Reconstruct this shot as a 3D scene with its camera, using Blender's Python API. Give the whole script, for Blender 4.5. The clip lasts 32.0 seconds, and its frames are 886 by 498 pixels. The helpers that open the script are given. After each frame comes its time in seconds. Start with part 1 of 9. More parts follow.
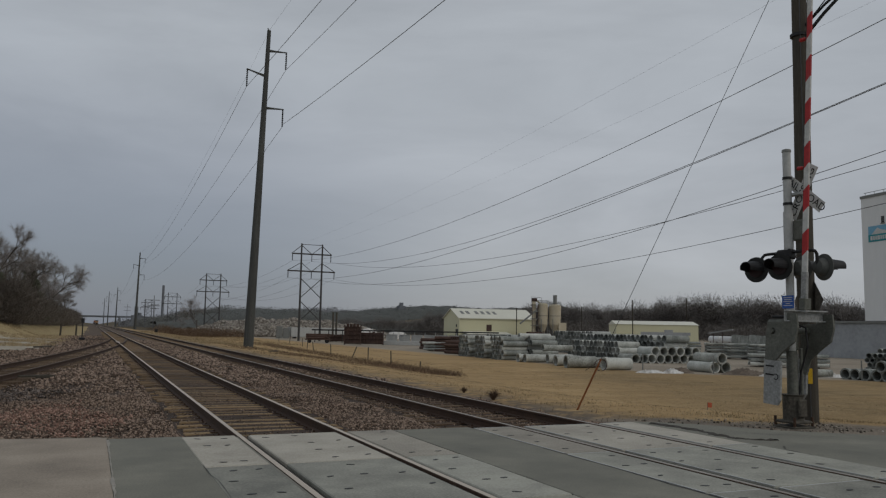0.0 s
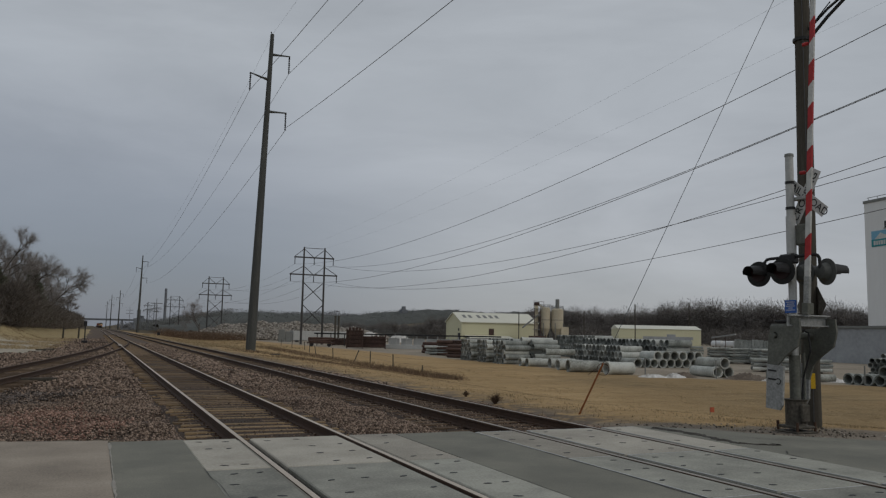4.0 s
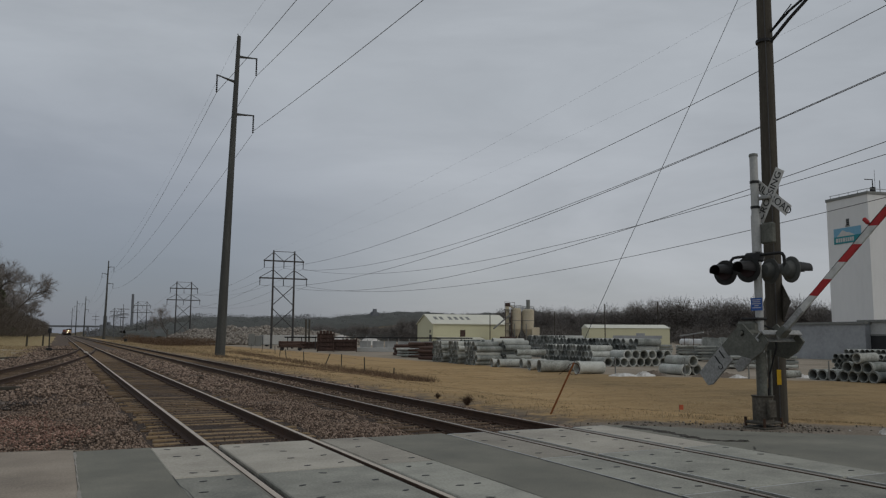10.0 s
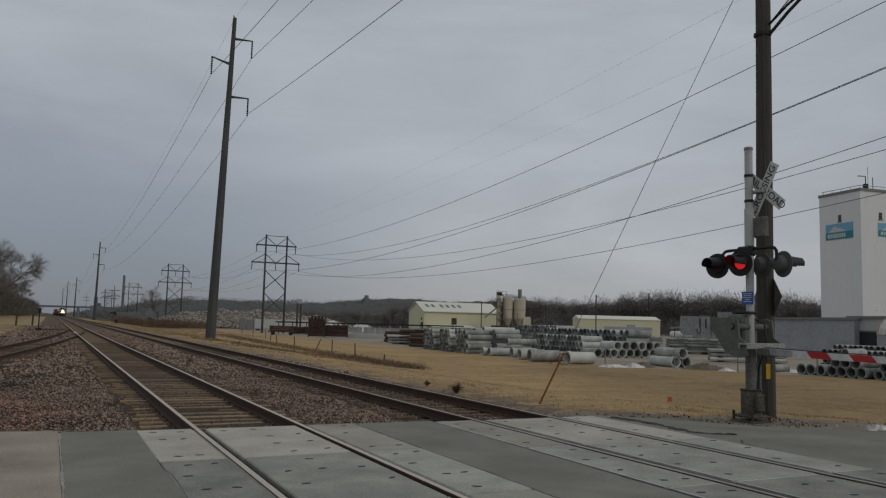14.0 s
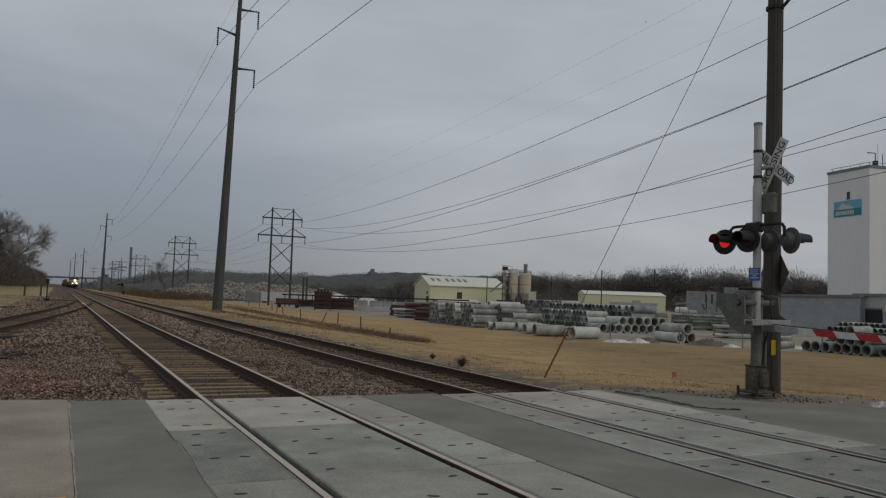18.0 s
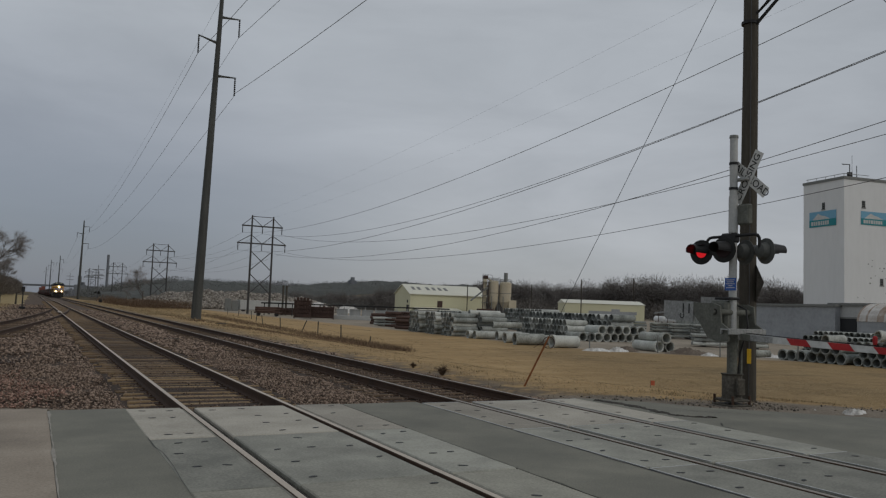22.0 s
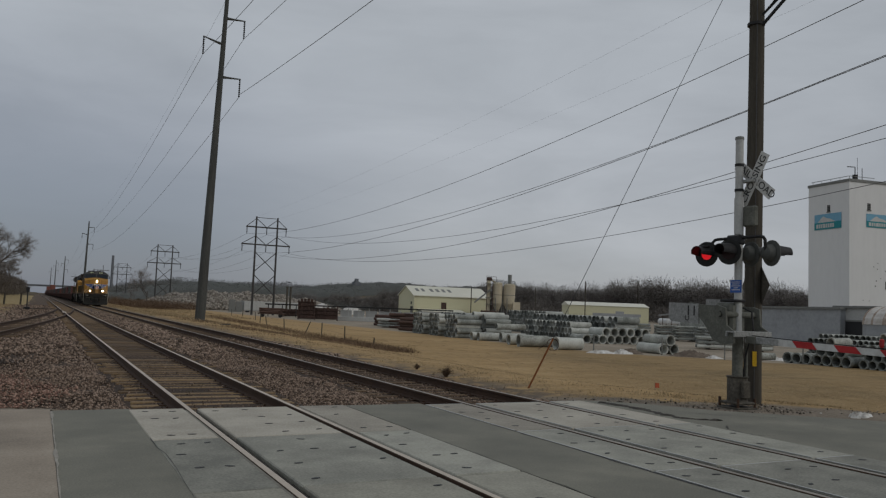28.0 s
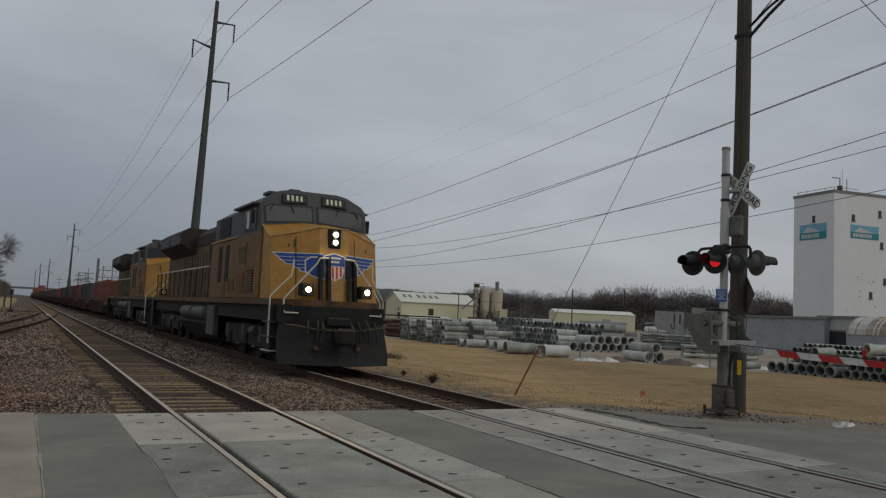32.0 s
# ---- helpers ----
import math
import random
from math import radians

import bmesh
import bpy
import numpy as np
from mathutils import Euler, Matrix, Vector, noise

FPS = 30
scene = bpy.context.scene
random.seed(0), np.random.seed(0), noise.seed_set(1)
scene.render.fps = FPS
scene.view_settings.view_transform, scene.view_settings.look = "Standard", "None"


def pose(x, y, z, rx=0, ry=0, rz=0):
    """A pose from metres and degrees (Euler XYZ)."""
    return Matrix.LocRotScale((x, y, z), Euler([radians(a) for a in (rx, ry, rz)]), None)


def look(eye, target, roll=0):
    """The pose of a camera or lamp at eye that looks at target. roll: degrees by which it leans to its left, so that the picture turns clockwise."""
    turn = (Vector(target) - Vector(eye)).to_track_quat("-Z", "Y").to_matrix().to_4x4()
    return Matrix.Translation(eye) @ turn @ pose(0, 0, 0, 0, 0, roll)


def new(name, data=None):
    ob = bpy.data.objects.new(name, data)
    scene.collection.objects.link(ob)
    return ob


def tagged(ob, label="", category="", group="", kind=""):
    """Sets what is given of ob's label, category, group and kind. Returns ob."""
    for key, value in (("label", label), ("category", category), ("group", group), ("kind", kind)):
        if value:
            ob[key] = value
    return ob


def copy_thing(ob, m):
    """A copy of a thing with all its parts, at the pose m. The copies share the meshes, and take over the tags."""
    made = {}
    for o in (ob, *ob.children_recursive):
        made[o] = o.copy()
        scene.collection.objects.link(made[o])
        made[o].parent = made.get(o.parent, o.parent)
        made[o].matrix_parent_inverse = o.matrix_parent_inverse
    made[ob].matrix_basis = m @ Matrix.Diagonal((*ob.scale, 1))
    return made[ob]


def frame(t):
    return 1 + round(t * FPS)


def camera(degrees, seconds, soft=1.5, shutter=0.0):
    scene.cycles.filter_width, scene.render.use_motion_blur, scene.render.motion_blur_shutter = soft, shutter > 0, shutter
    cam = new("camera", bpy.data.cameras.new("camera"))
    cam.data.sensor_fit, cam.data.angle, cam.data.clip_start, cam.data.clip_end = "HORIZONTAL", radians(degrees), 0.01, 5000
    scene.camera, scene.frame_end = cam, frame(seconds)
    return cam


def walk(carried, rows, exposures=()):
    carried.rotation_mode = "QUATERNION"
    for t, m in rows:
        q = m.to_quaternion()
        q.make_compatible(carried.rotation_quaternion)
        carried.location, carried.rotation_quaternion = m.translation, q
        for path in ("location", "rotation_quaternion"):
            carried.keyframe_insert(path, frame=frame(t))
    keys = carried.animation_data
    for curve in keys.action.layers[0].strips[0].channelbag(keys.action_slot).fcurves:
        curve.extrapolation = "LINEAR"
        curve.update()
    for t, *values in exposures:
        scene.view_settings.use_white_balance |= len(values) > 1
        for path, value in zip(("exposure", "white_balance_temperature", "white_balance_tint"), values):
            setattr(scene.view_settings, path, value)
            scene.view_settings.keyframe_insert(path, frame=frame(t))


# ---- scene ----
cam = camera(59.0, 32.0, soft=1.25)
walk(cam, [
    (0, pose(-0.016, -0.021, 1.552, 95.85, -1.00, -23.98)),
    (0.5, pose(-0.005, -0.025, 1.552, 96.23, -1.02, -24.00)),
    (1, pose(-0.019, -0.036, 1.555, 96.50, -1.02, -23.82)),
    (1.5, pose(-0.025, -0.021, 1.552, 96.52, -1.07, -23.59)),
    (2, pose(-0.009, -0.006, 1.548, 96.35, -1.20, -23.54)),
    (2.5, pose(-0.007, -0.004, 1.550, 96.39, -1.25, -23.51)),
    (4.5, pose(-0.008, -0.023, 1.549, 96.01, -0.95, -24.22)),
    (5, pose(0.010, -0.010, 1.551, 96.09, -0.73, -25.02)),
    (5.5, pose(0.016, -0.004, 1.545, 96.23, -0.76, -25.15)),
    (6, pose(0.007, -0.011, 1.558, 96.26, -0.71, -25.32)),
    (6.5, pose(0.004, -0.015, 1.551, 96.29, -0.71, -25.39)),
    (7, pose(0.006, -0.028, 1.551, 96.46, -0.68, -25.45)),
    (7.5, pose(0.005, -0.016, 1.546, 96.50, -0.79, -25.62)),
    (8, pose(0.012, -0.018, 1.552, 96.45, -0.81, -25.73)),
    (8.5, pose(0.008, -0.008, 1.553, 96.31, -0.80, -25.66)),
    (9, pose(0.013, -0.010, 1.553, 95.98, -0.81, -25.59)),
    (9.5, pose(0.012, -0.007, 1.552, 95.93, -0.83, -25.49)),
    (10, pose(0.007, -0.008, 1.553, 96.29, -0.32, -25.89)),
    (10.5, pose(0.028, 0.015, 1.557, 96.51, -0.23, -26.25)),
    (11, pose(0.022, 0.018, 1.553, 96.42, -0.27, -26.34)),
    (11.5, pose(0.048, 0.041, 1.554, 96.11, -0.18, -26.56)),
    (12, pose(0.056, 0.041, 1.555, 95.85, -0.28, -27.63)),
    (12.5, pose(0.057, 0.037, 1.555, 95.90, -0.18, -28.28)),
    (13, pose(0.068, 0.049, 1.551, 95.68, -0.48, -27.97)),
    (13.5, pose(0.052, 0.054, 1.554, 95.58, -1.18, -27.16)),
    (14, pose(0.057, 0.052, 1.553, 95.41, -1.45, -26.52)),
    (14.5, pose(0.042, 0.051, 1.552, 95.52, -1.56, -26.48)),
    (16.5, pose(0.051, 0.071, 1.554, 94.92, -1.98, -26.52)),
    (17, pose(0.043, 0.063, 1.549, 94.50, -1.99, -26.36)),
    (17.5, pose(0.044, 0.067, 1.548, 93.97, -1.94, -26.31)),
    (18, pose(0.049, 0.060, 1.545, 93.51, -1.93, -26.12)),
    (18.5, pose(0.043, 0.056, 1.548, 93.27, -1.79, -25.97)),
    (19, pose(-0.015, -0.043, 1.548, 93.30, -1.59, -26.34)),
    (19.5, pose(-0.008, -0.030, 1.539, 93.55, -1.68, -26.18)),
    (20, pose(-0.010, -0.025, 1.543, 93.69, -1.81, -26.39)),
    (20.5, pose(0.005, -0.024, 1.542, 93.79, -1.89, -26.63)),
    (21, pose(-0.018, -0.026, 1.550, 94.03, -1.88, -26.89)),
    (21.5, pose(-0.014, -0.030, 1.547, 94.18, -2.04, -27.18)),
    (22, pose(-0.018, -0.040, 1.552, 94.19, -2.02, -27.56)),
    (22.5, pose(0.002, -0.021, 1.543, 94.10, -2.10, -27.43)),
    (23, pose(-0.007, -0.016, 1.542, 94.02, -2.12, -27.57)),
    (23.5, pose(0.001, -0.026, 1.543, 94.05, -2.16, -27.58)),
    (24, pose(-0.002, -0.031, 1.544, 94.05, -2.18, -27.69)),
    (24.5, pose(-0.018, -0.048, 1.544, 94.06, -2.14, -27.57)),
    (25, pose(0.000, -0.037, 1.546, 93.89, -2.01, -27.48)),
    (25.5, pose(-0.008, -0.043, 1.549, 93.91, -2.02, -27.04)),
    (27.5, pose(-0.018, -0.036, 1.546, 94.38, -2.04, -27.21)),
    (28, pose(0.000, -0.000, 1.546, 94.30, -2.20, -27.28)),
    (28.5, pose(-0.019, -0.036, 1.542, 94.19, -2.53, -27.29)),
    (29, pose(-0.028, -0.046, 1.542, 93.95, -2.58, -27.60)),
    (29.5, pose(-0.023, -0.033, 1.543, 94.03, -2.69, -27.80)),
    (30, pose(-0.015, -0.031, 1.544, 94.22, -2.61, -27.83)),
    (30.5, pose(-0.021, -0.023, 1.540, 94.24, -2.71, -28.04)),
    (31, pose(-0.019, -0.032, 1.540, 94.42, -2.71, -28.07)),
    (31.5, pose(-0.030, -0.024, 1.542, 94.74, -2.73, -28.15)),
    (32, pose(-0.022, -0.029, 1.547, 94.80, -2.71, -28.22)),
])

# ---- light: an overcast afternoon ----
world = bpy.data.worlds.new("overcast_sky")
scene.world = world
world.use_nodes = True
SUN_EL, SUN_ROT = radians(38), radians(150)


def build_sky():
    nt = world.node_tree
    nt.nodes.clear()
    n, ln = nt.nodes.new, nt.links.new
    out, bg = n("ShaderNodeOutputWorld"), n("ShaderNodeBackground")
    sky = n("ShaderNodeTexSky")
    sky.sky_type, sky.sun_disc = "NISHITA", False
    sky.sun_elevation, sky.sun_rotation = SUN_EL, SUN_ROT
    thin = n("ShaderNodeVectorMath")
    thin.operation = "SCALE"
    thin.inputs["Scale"].default_value = 0.012
    ln(sky.outputs[0], thin.inputs[0])
    co = n("ShaderNodeTexCoord")
    sep = n("ShaderNodeSeparateXYZ")
    ln(co.outputs["Generated"], sep.inputs[0])
    # cloud sheet: brightness by height, with soft drifting bands
    ramp = n("ShaderNodeValToRGB")
    els = ramp.color_ramp.elements
    els[0].position, els[0].color = 0.0, (0.300, 0.314, 0.343, 1)
    els[1].position, els[1].color = 1.0, (0.368, 0.391, 0.413, 1)
    e = els.new(0.10)
    e.color = (0.350, 0.361, 0.385, 1)
    e = els.new(0.30)
    e.color = (0.360, 0.380, 0.402, 1)
    ln(sep.outputs["Z"], ramp.inputs[0])
    mp = n("ShaderNodeMapping")
    mp.inputs["Scale"].default_value = (1.3, 1.3, 5.0)
    mp.inputs["Rotation"].default_value = (0.0, 0.06, 0.4)
    ln(co.outputs["Generated"], mp.inputs[0])
    noi = n("ShaderNodeTexNoise")
    noi.inputs["Scale"].default_value, noi.inputs["Detail"].default_value = 1.7, 6.0
    noi.inputs["Roughness"].default_value, noi.inputs["Distortion"].default_value = 0.55, 0.4
    ln(mp.outputs[0], noi.inputs["Vector"])
    band = n("ShaderNodeMapRange")
    band.inputs["From Min"].default_value, band.inputs["From Max"].default_value = 0.32, 0.68
    band.inputs["To Min"].default_value, band.inputs["To Max"].default_value = 0.87, 1.16
    ln(noi.outputs["Fac"], band.inputs["Value"])
    # a darker, bluer bank of cloud low down along the railway's far end
    az = n("ShaderNodeVectorMath")
    az.operation = "DOT_PRODUCT"
    az.inputs[1].default_value = (-0.10, 0.995, 0.0)
    ln(co.outputs["Generated"], az.inputs[0])
    a2 = n("ShaderNodeMapRange")
    a2.interpolation_type = "SMOOTHSTEP"
    a2.inputs["From Min"].default_value, a2.inputs["From Max"].default_value = 0.82, 0.995
    ln(az.outputs["Value"], a2.inputs["Value"])
    low = n("ShaderNodeMapRange")
    low.interpolation_type = "SMOOTHSTEP"
    low.inputs["From Min"].default_value, low.inputs["From Max"].default_value = 0.38, 0.0
    ln(sep.outputs["Z"], low.inputs["Value"])
    bank = n("ShaderNodeMath")
    bank.operation = "MULTIPLY"
    ln(a2.outputs[0], bank.inputs[0])
    ln(low.outputs[0], bank.inputs[1])
    mul = n("ShaderNodeVectorMath")
    mul.operation = "SCALE"
    ln(ramp.outputs[0], mul.inputs[0])
    ln(band.outputs[0], mul.inputs["Scale"])
    mix = n("ShaderNodeMix")
    mix.data_type = "RGBA"
    ln(bank.outputs[0], mix.inputs["Factor"])
    ln(mul.outputs[0], mix.inputs["A"])
    mix.inputs["B"].default_value = (0.150, 0.167, 0.208, 1)
    add = n("ShaderNodeVectorMath")
    add.operation = "ADD"
    ln(mix.outputs["Result"], add.inputs[0])
    ln(thin.outputs[0], add.inputs[1])
    ln(add.outputs[0], bg.inputs["Color"])
    bg.inputs["Strength"].default_value = 1.0
    ln(bg.outputs[0], out.inputs[0])


build_sky()
sun = new("sun", bpy.data.lights.new("sun", "SUN"))
sun.data.energy, sun.data.angle, sun.data.color = 0.5, radians(25), (1.0, 0.92, 0.79)
sun.matrix_world = look((0, 0, 50), (-50 * math.cos(SUN_EL) * math.sin(SUN_ROT), -50 * math.cos(SUN_EL) * math.cos(SUN_ROT), 50 - 50 * math.sin(SUN_EL)))
scene.view_settings.exposure = 0.0


# ---- materials ----
def material(name, base, dark=None, light=None, rough=0.8, metal=0.0, fine=40.0, coarse=3.0, bump=0.2, depth=0.01,
             amount=0.6, per_object=0.0, island=0.0, glow=None, power=0.0, stretch=None, alpha=None, spec=0.3):
    """A surface with grain and stains at two scales, in metres."""
    m = bpy.data.materials.new(name)
    m.use_nodes = True
    nt = m.node_tree
    n, ln = nt.nodes.new, nt.links.new
    bsdf = nt.nodes["Principled BSDF"]
    bsdf.inputs["Metallic"].default_value = metal
    bsdf.inputs["Specular IOR Level"].default_value = spec
    dark = dark or tuple(c * 0.6 for c in base)
    light = light or tuple(min(1, c * 1.3) for c in base)
    co = n("ShaderNodeTexCoord")
    vec = co.outputs["Object"]
    if stretch:
        mp = n("ShaderNodeMapping")
        mp.inputs["Scale"].default_value = stretch
        ln(vec, mp.inputs[0])
        vec = mp.outputs[0]
    big, small = n("ShaderNodeTexNoise"), n("ShaderNodeTexNoise")
    for t, s, d in ((big, coarse, 5.0), (small, fine, 4.0)):
        t.inputs["Scale"].default_value, t.inputs["Detail"].default_value = s, d
        t.inputs["Roughness"].default_value = 0.6
        ln(vec, t.inputs["Vector"])
    both = n("ShaderNodeMath")
    both.operation = "MULTIPLY_ADD"
    both.inputs[1].default_value = 0.45
    ln(small.outputs["Fac"], both.inputs[0])
    half = n("ShaderNodeMath")
    half.operation = "MULTIPLY"
    half.inputs[1].default_value = 0.55
    ln(big.outputs["Fac"], half.inputs[0])
    ln(half.outputs[0], both.inputs[2])
    value = both.outputs[0]
    for on, socket, k in ((per_object, "Random", per_object), (island, "Random Per Island", island)):
        if on:
            info = n("ShaderNodeObjectInfo") if socket == "Random" else n("ShaderNodeNewGeometry")
            sh = n("ShaderNodeMath")
            sh.operation = "MULTIPLY_ADD"
            sh.inputs[1].default_value, sh.inputs[2].default_value = k, -k / 2
            ln(info.outputs[socket], sh.inputs[0])
            ad = n("ShaderNodeMath")
            ln(value, ad.inputs[0])
            ln(sh.outputs[0], ad.inputs[1])
            value = ad.outputs[0]
    ramp = n("ShaderNodeValToRGB")
    els = ramp.color_ramp.elements
    w = 0.28 / max(amount, 0.05)
    els[0].position, els[0].color = max(0.0, 0.5 - w * 0.6), (*dark, 1)
    els[1].position, els[1].color = min(1.0, 0.5 + w * 0.6), (*light, 1)
    e = els.new(0.5)
    e.color = (*base, 1)
    ln(value, ramp.inputs[0])
    ln(ramp.outputs[0], bsdf.inputs["Base Color"])
    rr = n("ShaderNodeMapRange")
    rr.inputs["To Min"].default_value, rr.inputs["To Max"].default_value = max(0.03, rough - 0.12), min(1, rough + 0.12)
    ln(big.outputs["Fac"], rr.inputs["Value"])
    ln(rr.outputs[0], bsdf.inputs["Roughness"])
    if bump:
        bp = n("ShaderNodeBump")
        bp.inputs["Strength"].default_value, bp.inputs["Distance"].default_value = bump, depth
        ln(small.outputs["Fac"], bp.inputs["Height"])
        ln(bp.outputs[0], bsdf.inputs["Normal"])
    if glow:
        bsdf.inputs["Emission Color"].default_value = (*glow, 1)
        bsdf.inputs["Emission Strength"].default_value = power
    if alpha is not None:
        bsdf.inputs["Alpha"].default_value = alpha
    return m


CONCRETE = material("crossing_concrete", (0.300, 0.290, 0.240), (0.180, 0.173, 0.142), (0.43, 0.415, 0.345), 0.75, fine=38, coarse=1.3, bump=0.35, depth=0.006, per_object=0.2, amount=0.85)
CONCRETE_B = material("greenish_crossing_concrete", (0.255, 0.252, 0.215), (0.150, 0.149, 0.127), (0.37, 0.365, 0.312), 0.75, fine=38, coarse=1.7, bump=0.35, depth=0.006, per_object=0.2, amount=0.95)
CONCRETE_C = material("buff_crossing_concrete", (0.325, 0.300, 0.250), (0.20, 0.18, 0.148), (0.46, 0.43, 0.365), 0.75, fine=38, coarse=1.0, bump=0.35, depth=0.006, per_object=0.2, amount=0.95)
PAVING = material("old_concrete_paving", (0.285, 0.240, 0.190), (0.162, 0.136, 0.107), (0.40, 0.345, 0.28), 0.85, amount=0.85, fine=40, coarse=0.9, bump=0.3, depth=0.006)
ASPHALT = material("worn_asphalt", (0.172, 0.168, 0.138), (0.104, 0.102, 0.085), (0.265, 0.255, 0.208), 0.85, amount=0.85, fine=60, coarse=0.9, bump=0.4, depth=0.006)
LIP = material("torn_asphalt_lip", (0.055, 0.05, 0.044), (0.02, 0.018, 0.016), (0.12, 0.11, 0.095), 0.95, fine=40, coarse=5, bump=0.6, depth=0.02)
RUBBER = material("dusty_rubber_seal", (0.185, 0.176, 0.150), (0.09, 0.085, 0.072), (0.28, 0.267, 0.23), 0.9, fine=30, coarse=2.5, bump=0.4, depth=0.006)
TAR = material("tar_crack", (0.03, 0.03, 0.03), rough=0.7)
RAIL_RUST = material("rusted_rail_web", (0.056, 0.033, 0.022), (0.027, 0.017, 0.012), (0.095, 0.055, 0.036), 0.9, fine=30, coarse=2, bump=0.3)
RAIL_HEAD = material("polished_rail_head", (0.53, 0.455, 0.37), (0.34, 0.28, 0.22), (0.63, 0.555, 0.465), 0.5, metal=0.55, fine=60, coarse=2, bump=0.05)
# track two's polished head, darkened in colour for its dimmer low-angle reflection
RAIL_HEAD_DIM = material("dimmed_rail_head", (0.31, 0.275, 0.235), (0.18, 0.155, 0.13), (0.42, 0.38, 0.33), 0.5, metal=0.55, fine=60, coarse=2, bump=0.05)
RAIL_DULL = material("dull_rail_shoulder", (0.110, 0.080, 0.060), (0.06, 0.043, 0.032), (0.17, 0.128, 0.1), 0.8, metal=0.0, fine=60, coarse=2, bump=0.1)
TIE_MID = material("brown_weathered_tie", (0.168, 0.115, 0.068), (0.07, 0.048, 0.03), (0.27, 0.19, 0.118), 0.95, fine=30, coarse=2.5, bump=0.6, depth=0.02, per_object=0.25, stretch=(1.0, 6.0, 6.0))
TIE_DARK = material("dark_oily_tie", (0.105, 0.070, 0.044), (0.045, 0.031, 0.021), (0.19, 0.135, 0.085), 0.95, fine=30, coarse=2.5, bump=0.6, depth=0.02, per_object=0.3, stretch=(1.0, 6.0, 6.0))
TIE = material("weathered_tie", (0.232, 0.160, 0.088), (0.092, 0.062, 0.036), (0.36, 0.26, 0.155), 0.95, fine=30, coarse=2.5, bump=0.6, depth=0.02, per_object=0.22, stretch=(1.0, 6.0, 6.0))
# paler bed tone for the rows from y = 56 on
BALLAST_FAR = material("paler_far_trackbed", (0.108, 0.077, 0.056), (0.054, 0.038, 0.028), (0.18, 0.133, 0.10), 0.95, fine=9, coarse=0.5, bump=0.6, depth=0.05)
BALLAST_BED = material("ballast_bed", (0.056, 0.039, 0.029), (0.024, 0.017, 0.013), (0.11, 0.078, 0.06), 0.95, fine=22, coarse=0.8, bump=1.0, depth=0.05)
STONE = material("ballast_stone", (0.148, 0.100, 0.072), (0.048, 0.033, 0.024), (0.32, 0.238, 0.182), 0.9, fine=18, coarse=0.4, bump=0.2, island=0.7, amount=0.75)
CRUMB = material("asphalt_crumbs", (0.170, 0.145, 0.118), (0.055, 0.047, 0.039), (0.31, 0.27, 0.225), 0.95, fine=18, coarse=0.9, bump=0.2, island=0.8)
STONE_DARK = material("oil_darkened_stone", (0.085, 0.066, 0.056), (0.03, 0.024, 0.02), (0.2, 0.165, 0.145), 0.9, fine=18, coarse=0.9, bump=0.2, island=0.9)
STONE_PINK = material("pink_ballast_stone", (0.265, 0.152, 0.115), (0.10, 0.06, 0.045), (0.42, 0.28, 0.215), 0.9, fine=18, coarse=0.9, bump=0.2, island=0.6)
GRASS_DRY = material("dry_grass_blade", (0.335, 0.255, 0.145), (0.185, 0.138, 0.08), (0.48, 0.39, 0.25), 0.9, fine=9, coarse=0.5, bump=0, island=0.5)
STALK = material("pale_dead_stalk", (0.215, 0.150, 0.092), (0.12, 0.083, 0.052), (0.32, 0.235, 0.15), 0.95, fine=9, coarse=0.5, bump=0, island=0.5)
WEED = material("brown_weed_stalk", (0.115, 0.075, 0.048), (0.06, 0.04, 0.028), (0.19, 0.13, 0.085), 0.95, fine=9, coarse=0.5, bump=0, island=0.5)
GALV = material("galvanised_steel", (0.33, 0.335, 0.325), (0.22, 0.225, 0.22), (0.44, 0.44, 0.43), 0.55, metal=0.35, fine=25, coarse=3, bump=0.08)
BLACK = material("black_painted_metal", (0.016, 0.016, 0.017), (0.008, 0.008, 0.009), (0.032, 0.032, 0.032), 0.55, fine=30, coarse=3, bump=0.1)
WEATHERED = material("weathered_dark_casting", (0.076, 0.069, 0.056), (0.032, 0.029, 0.024), (0.15, 0.137, 0.115), 0.8, metal=0.1, fine=22, coarse=4, bump=0.35, amount=0.9)
MECH_GREY = material("dull_mechanism_grey", (0.118, 0.121, 0.104), (0.062, 0.064, 0.055), (0.19, 0.193, 0.168), 0.7, metal=0.1, fine=22, coarse=3, bump=0.2, amount=0.8)
PLATE_GREY = material("scuffed_plate_grey", (0.27, 0.275, 0.268), (0.16, 0.163, 0.158), (0.38, 0.385, 0.375), 0.65, metal=0.1, fine=20, coarse=5, bump=0.12, amount=0.9)
DISC_DARK = material("dull_black_disc", (0.030, 0.031, 0.030), (0.018, 0.018, 0.018), (0.05, 0.05, 0.048), 0.8, fine=20, coarse=4, bump=0.05, spec=0.15)
DISC_GREY = material("dull_grey_disc_back", (0.072, 0.075, 0.070), (0.045, 0.047, 0.044), (0.105, 0.108, 0.1), 0.65, fine=20, coarse=3, bump=0.06)
GREY_METAL = material("grey_painted_metal", (0.18, 0.185, 0.175), (0.11, 0.113, 0.108), (0.26, 0.26, 0.245), 0.6, metal=0.1, fine=25, coarse=3, bump=0.15)
PALE_METAL = material("pale_weathered_metal", (0.40, 0.405, 0.395), (0.28, 0.285, 0.28), (0.52, 0.52, 0.50), 0.6, metal=0.1, fine=25, coarse=4, bump=0.1)
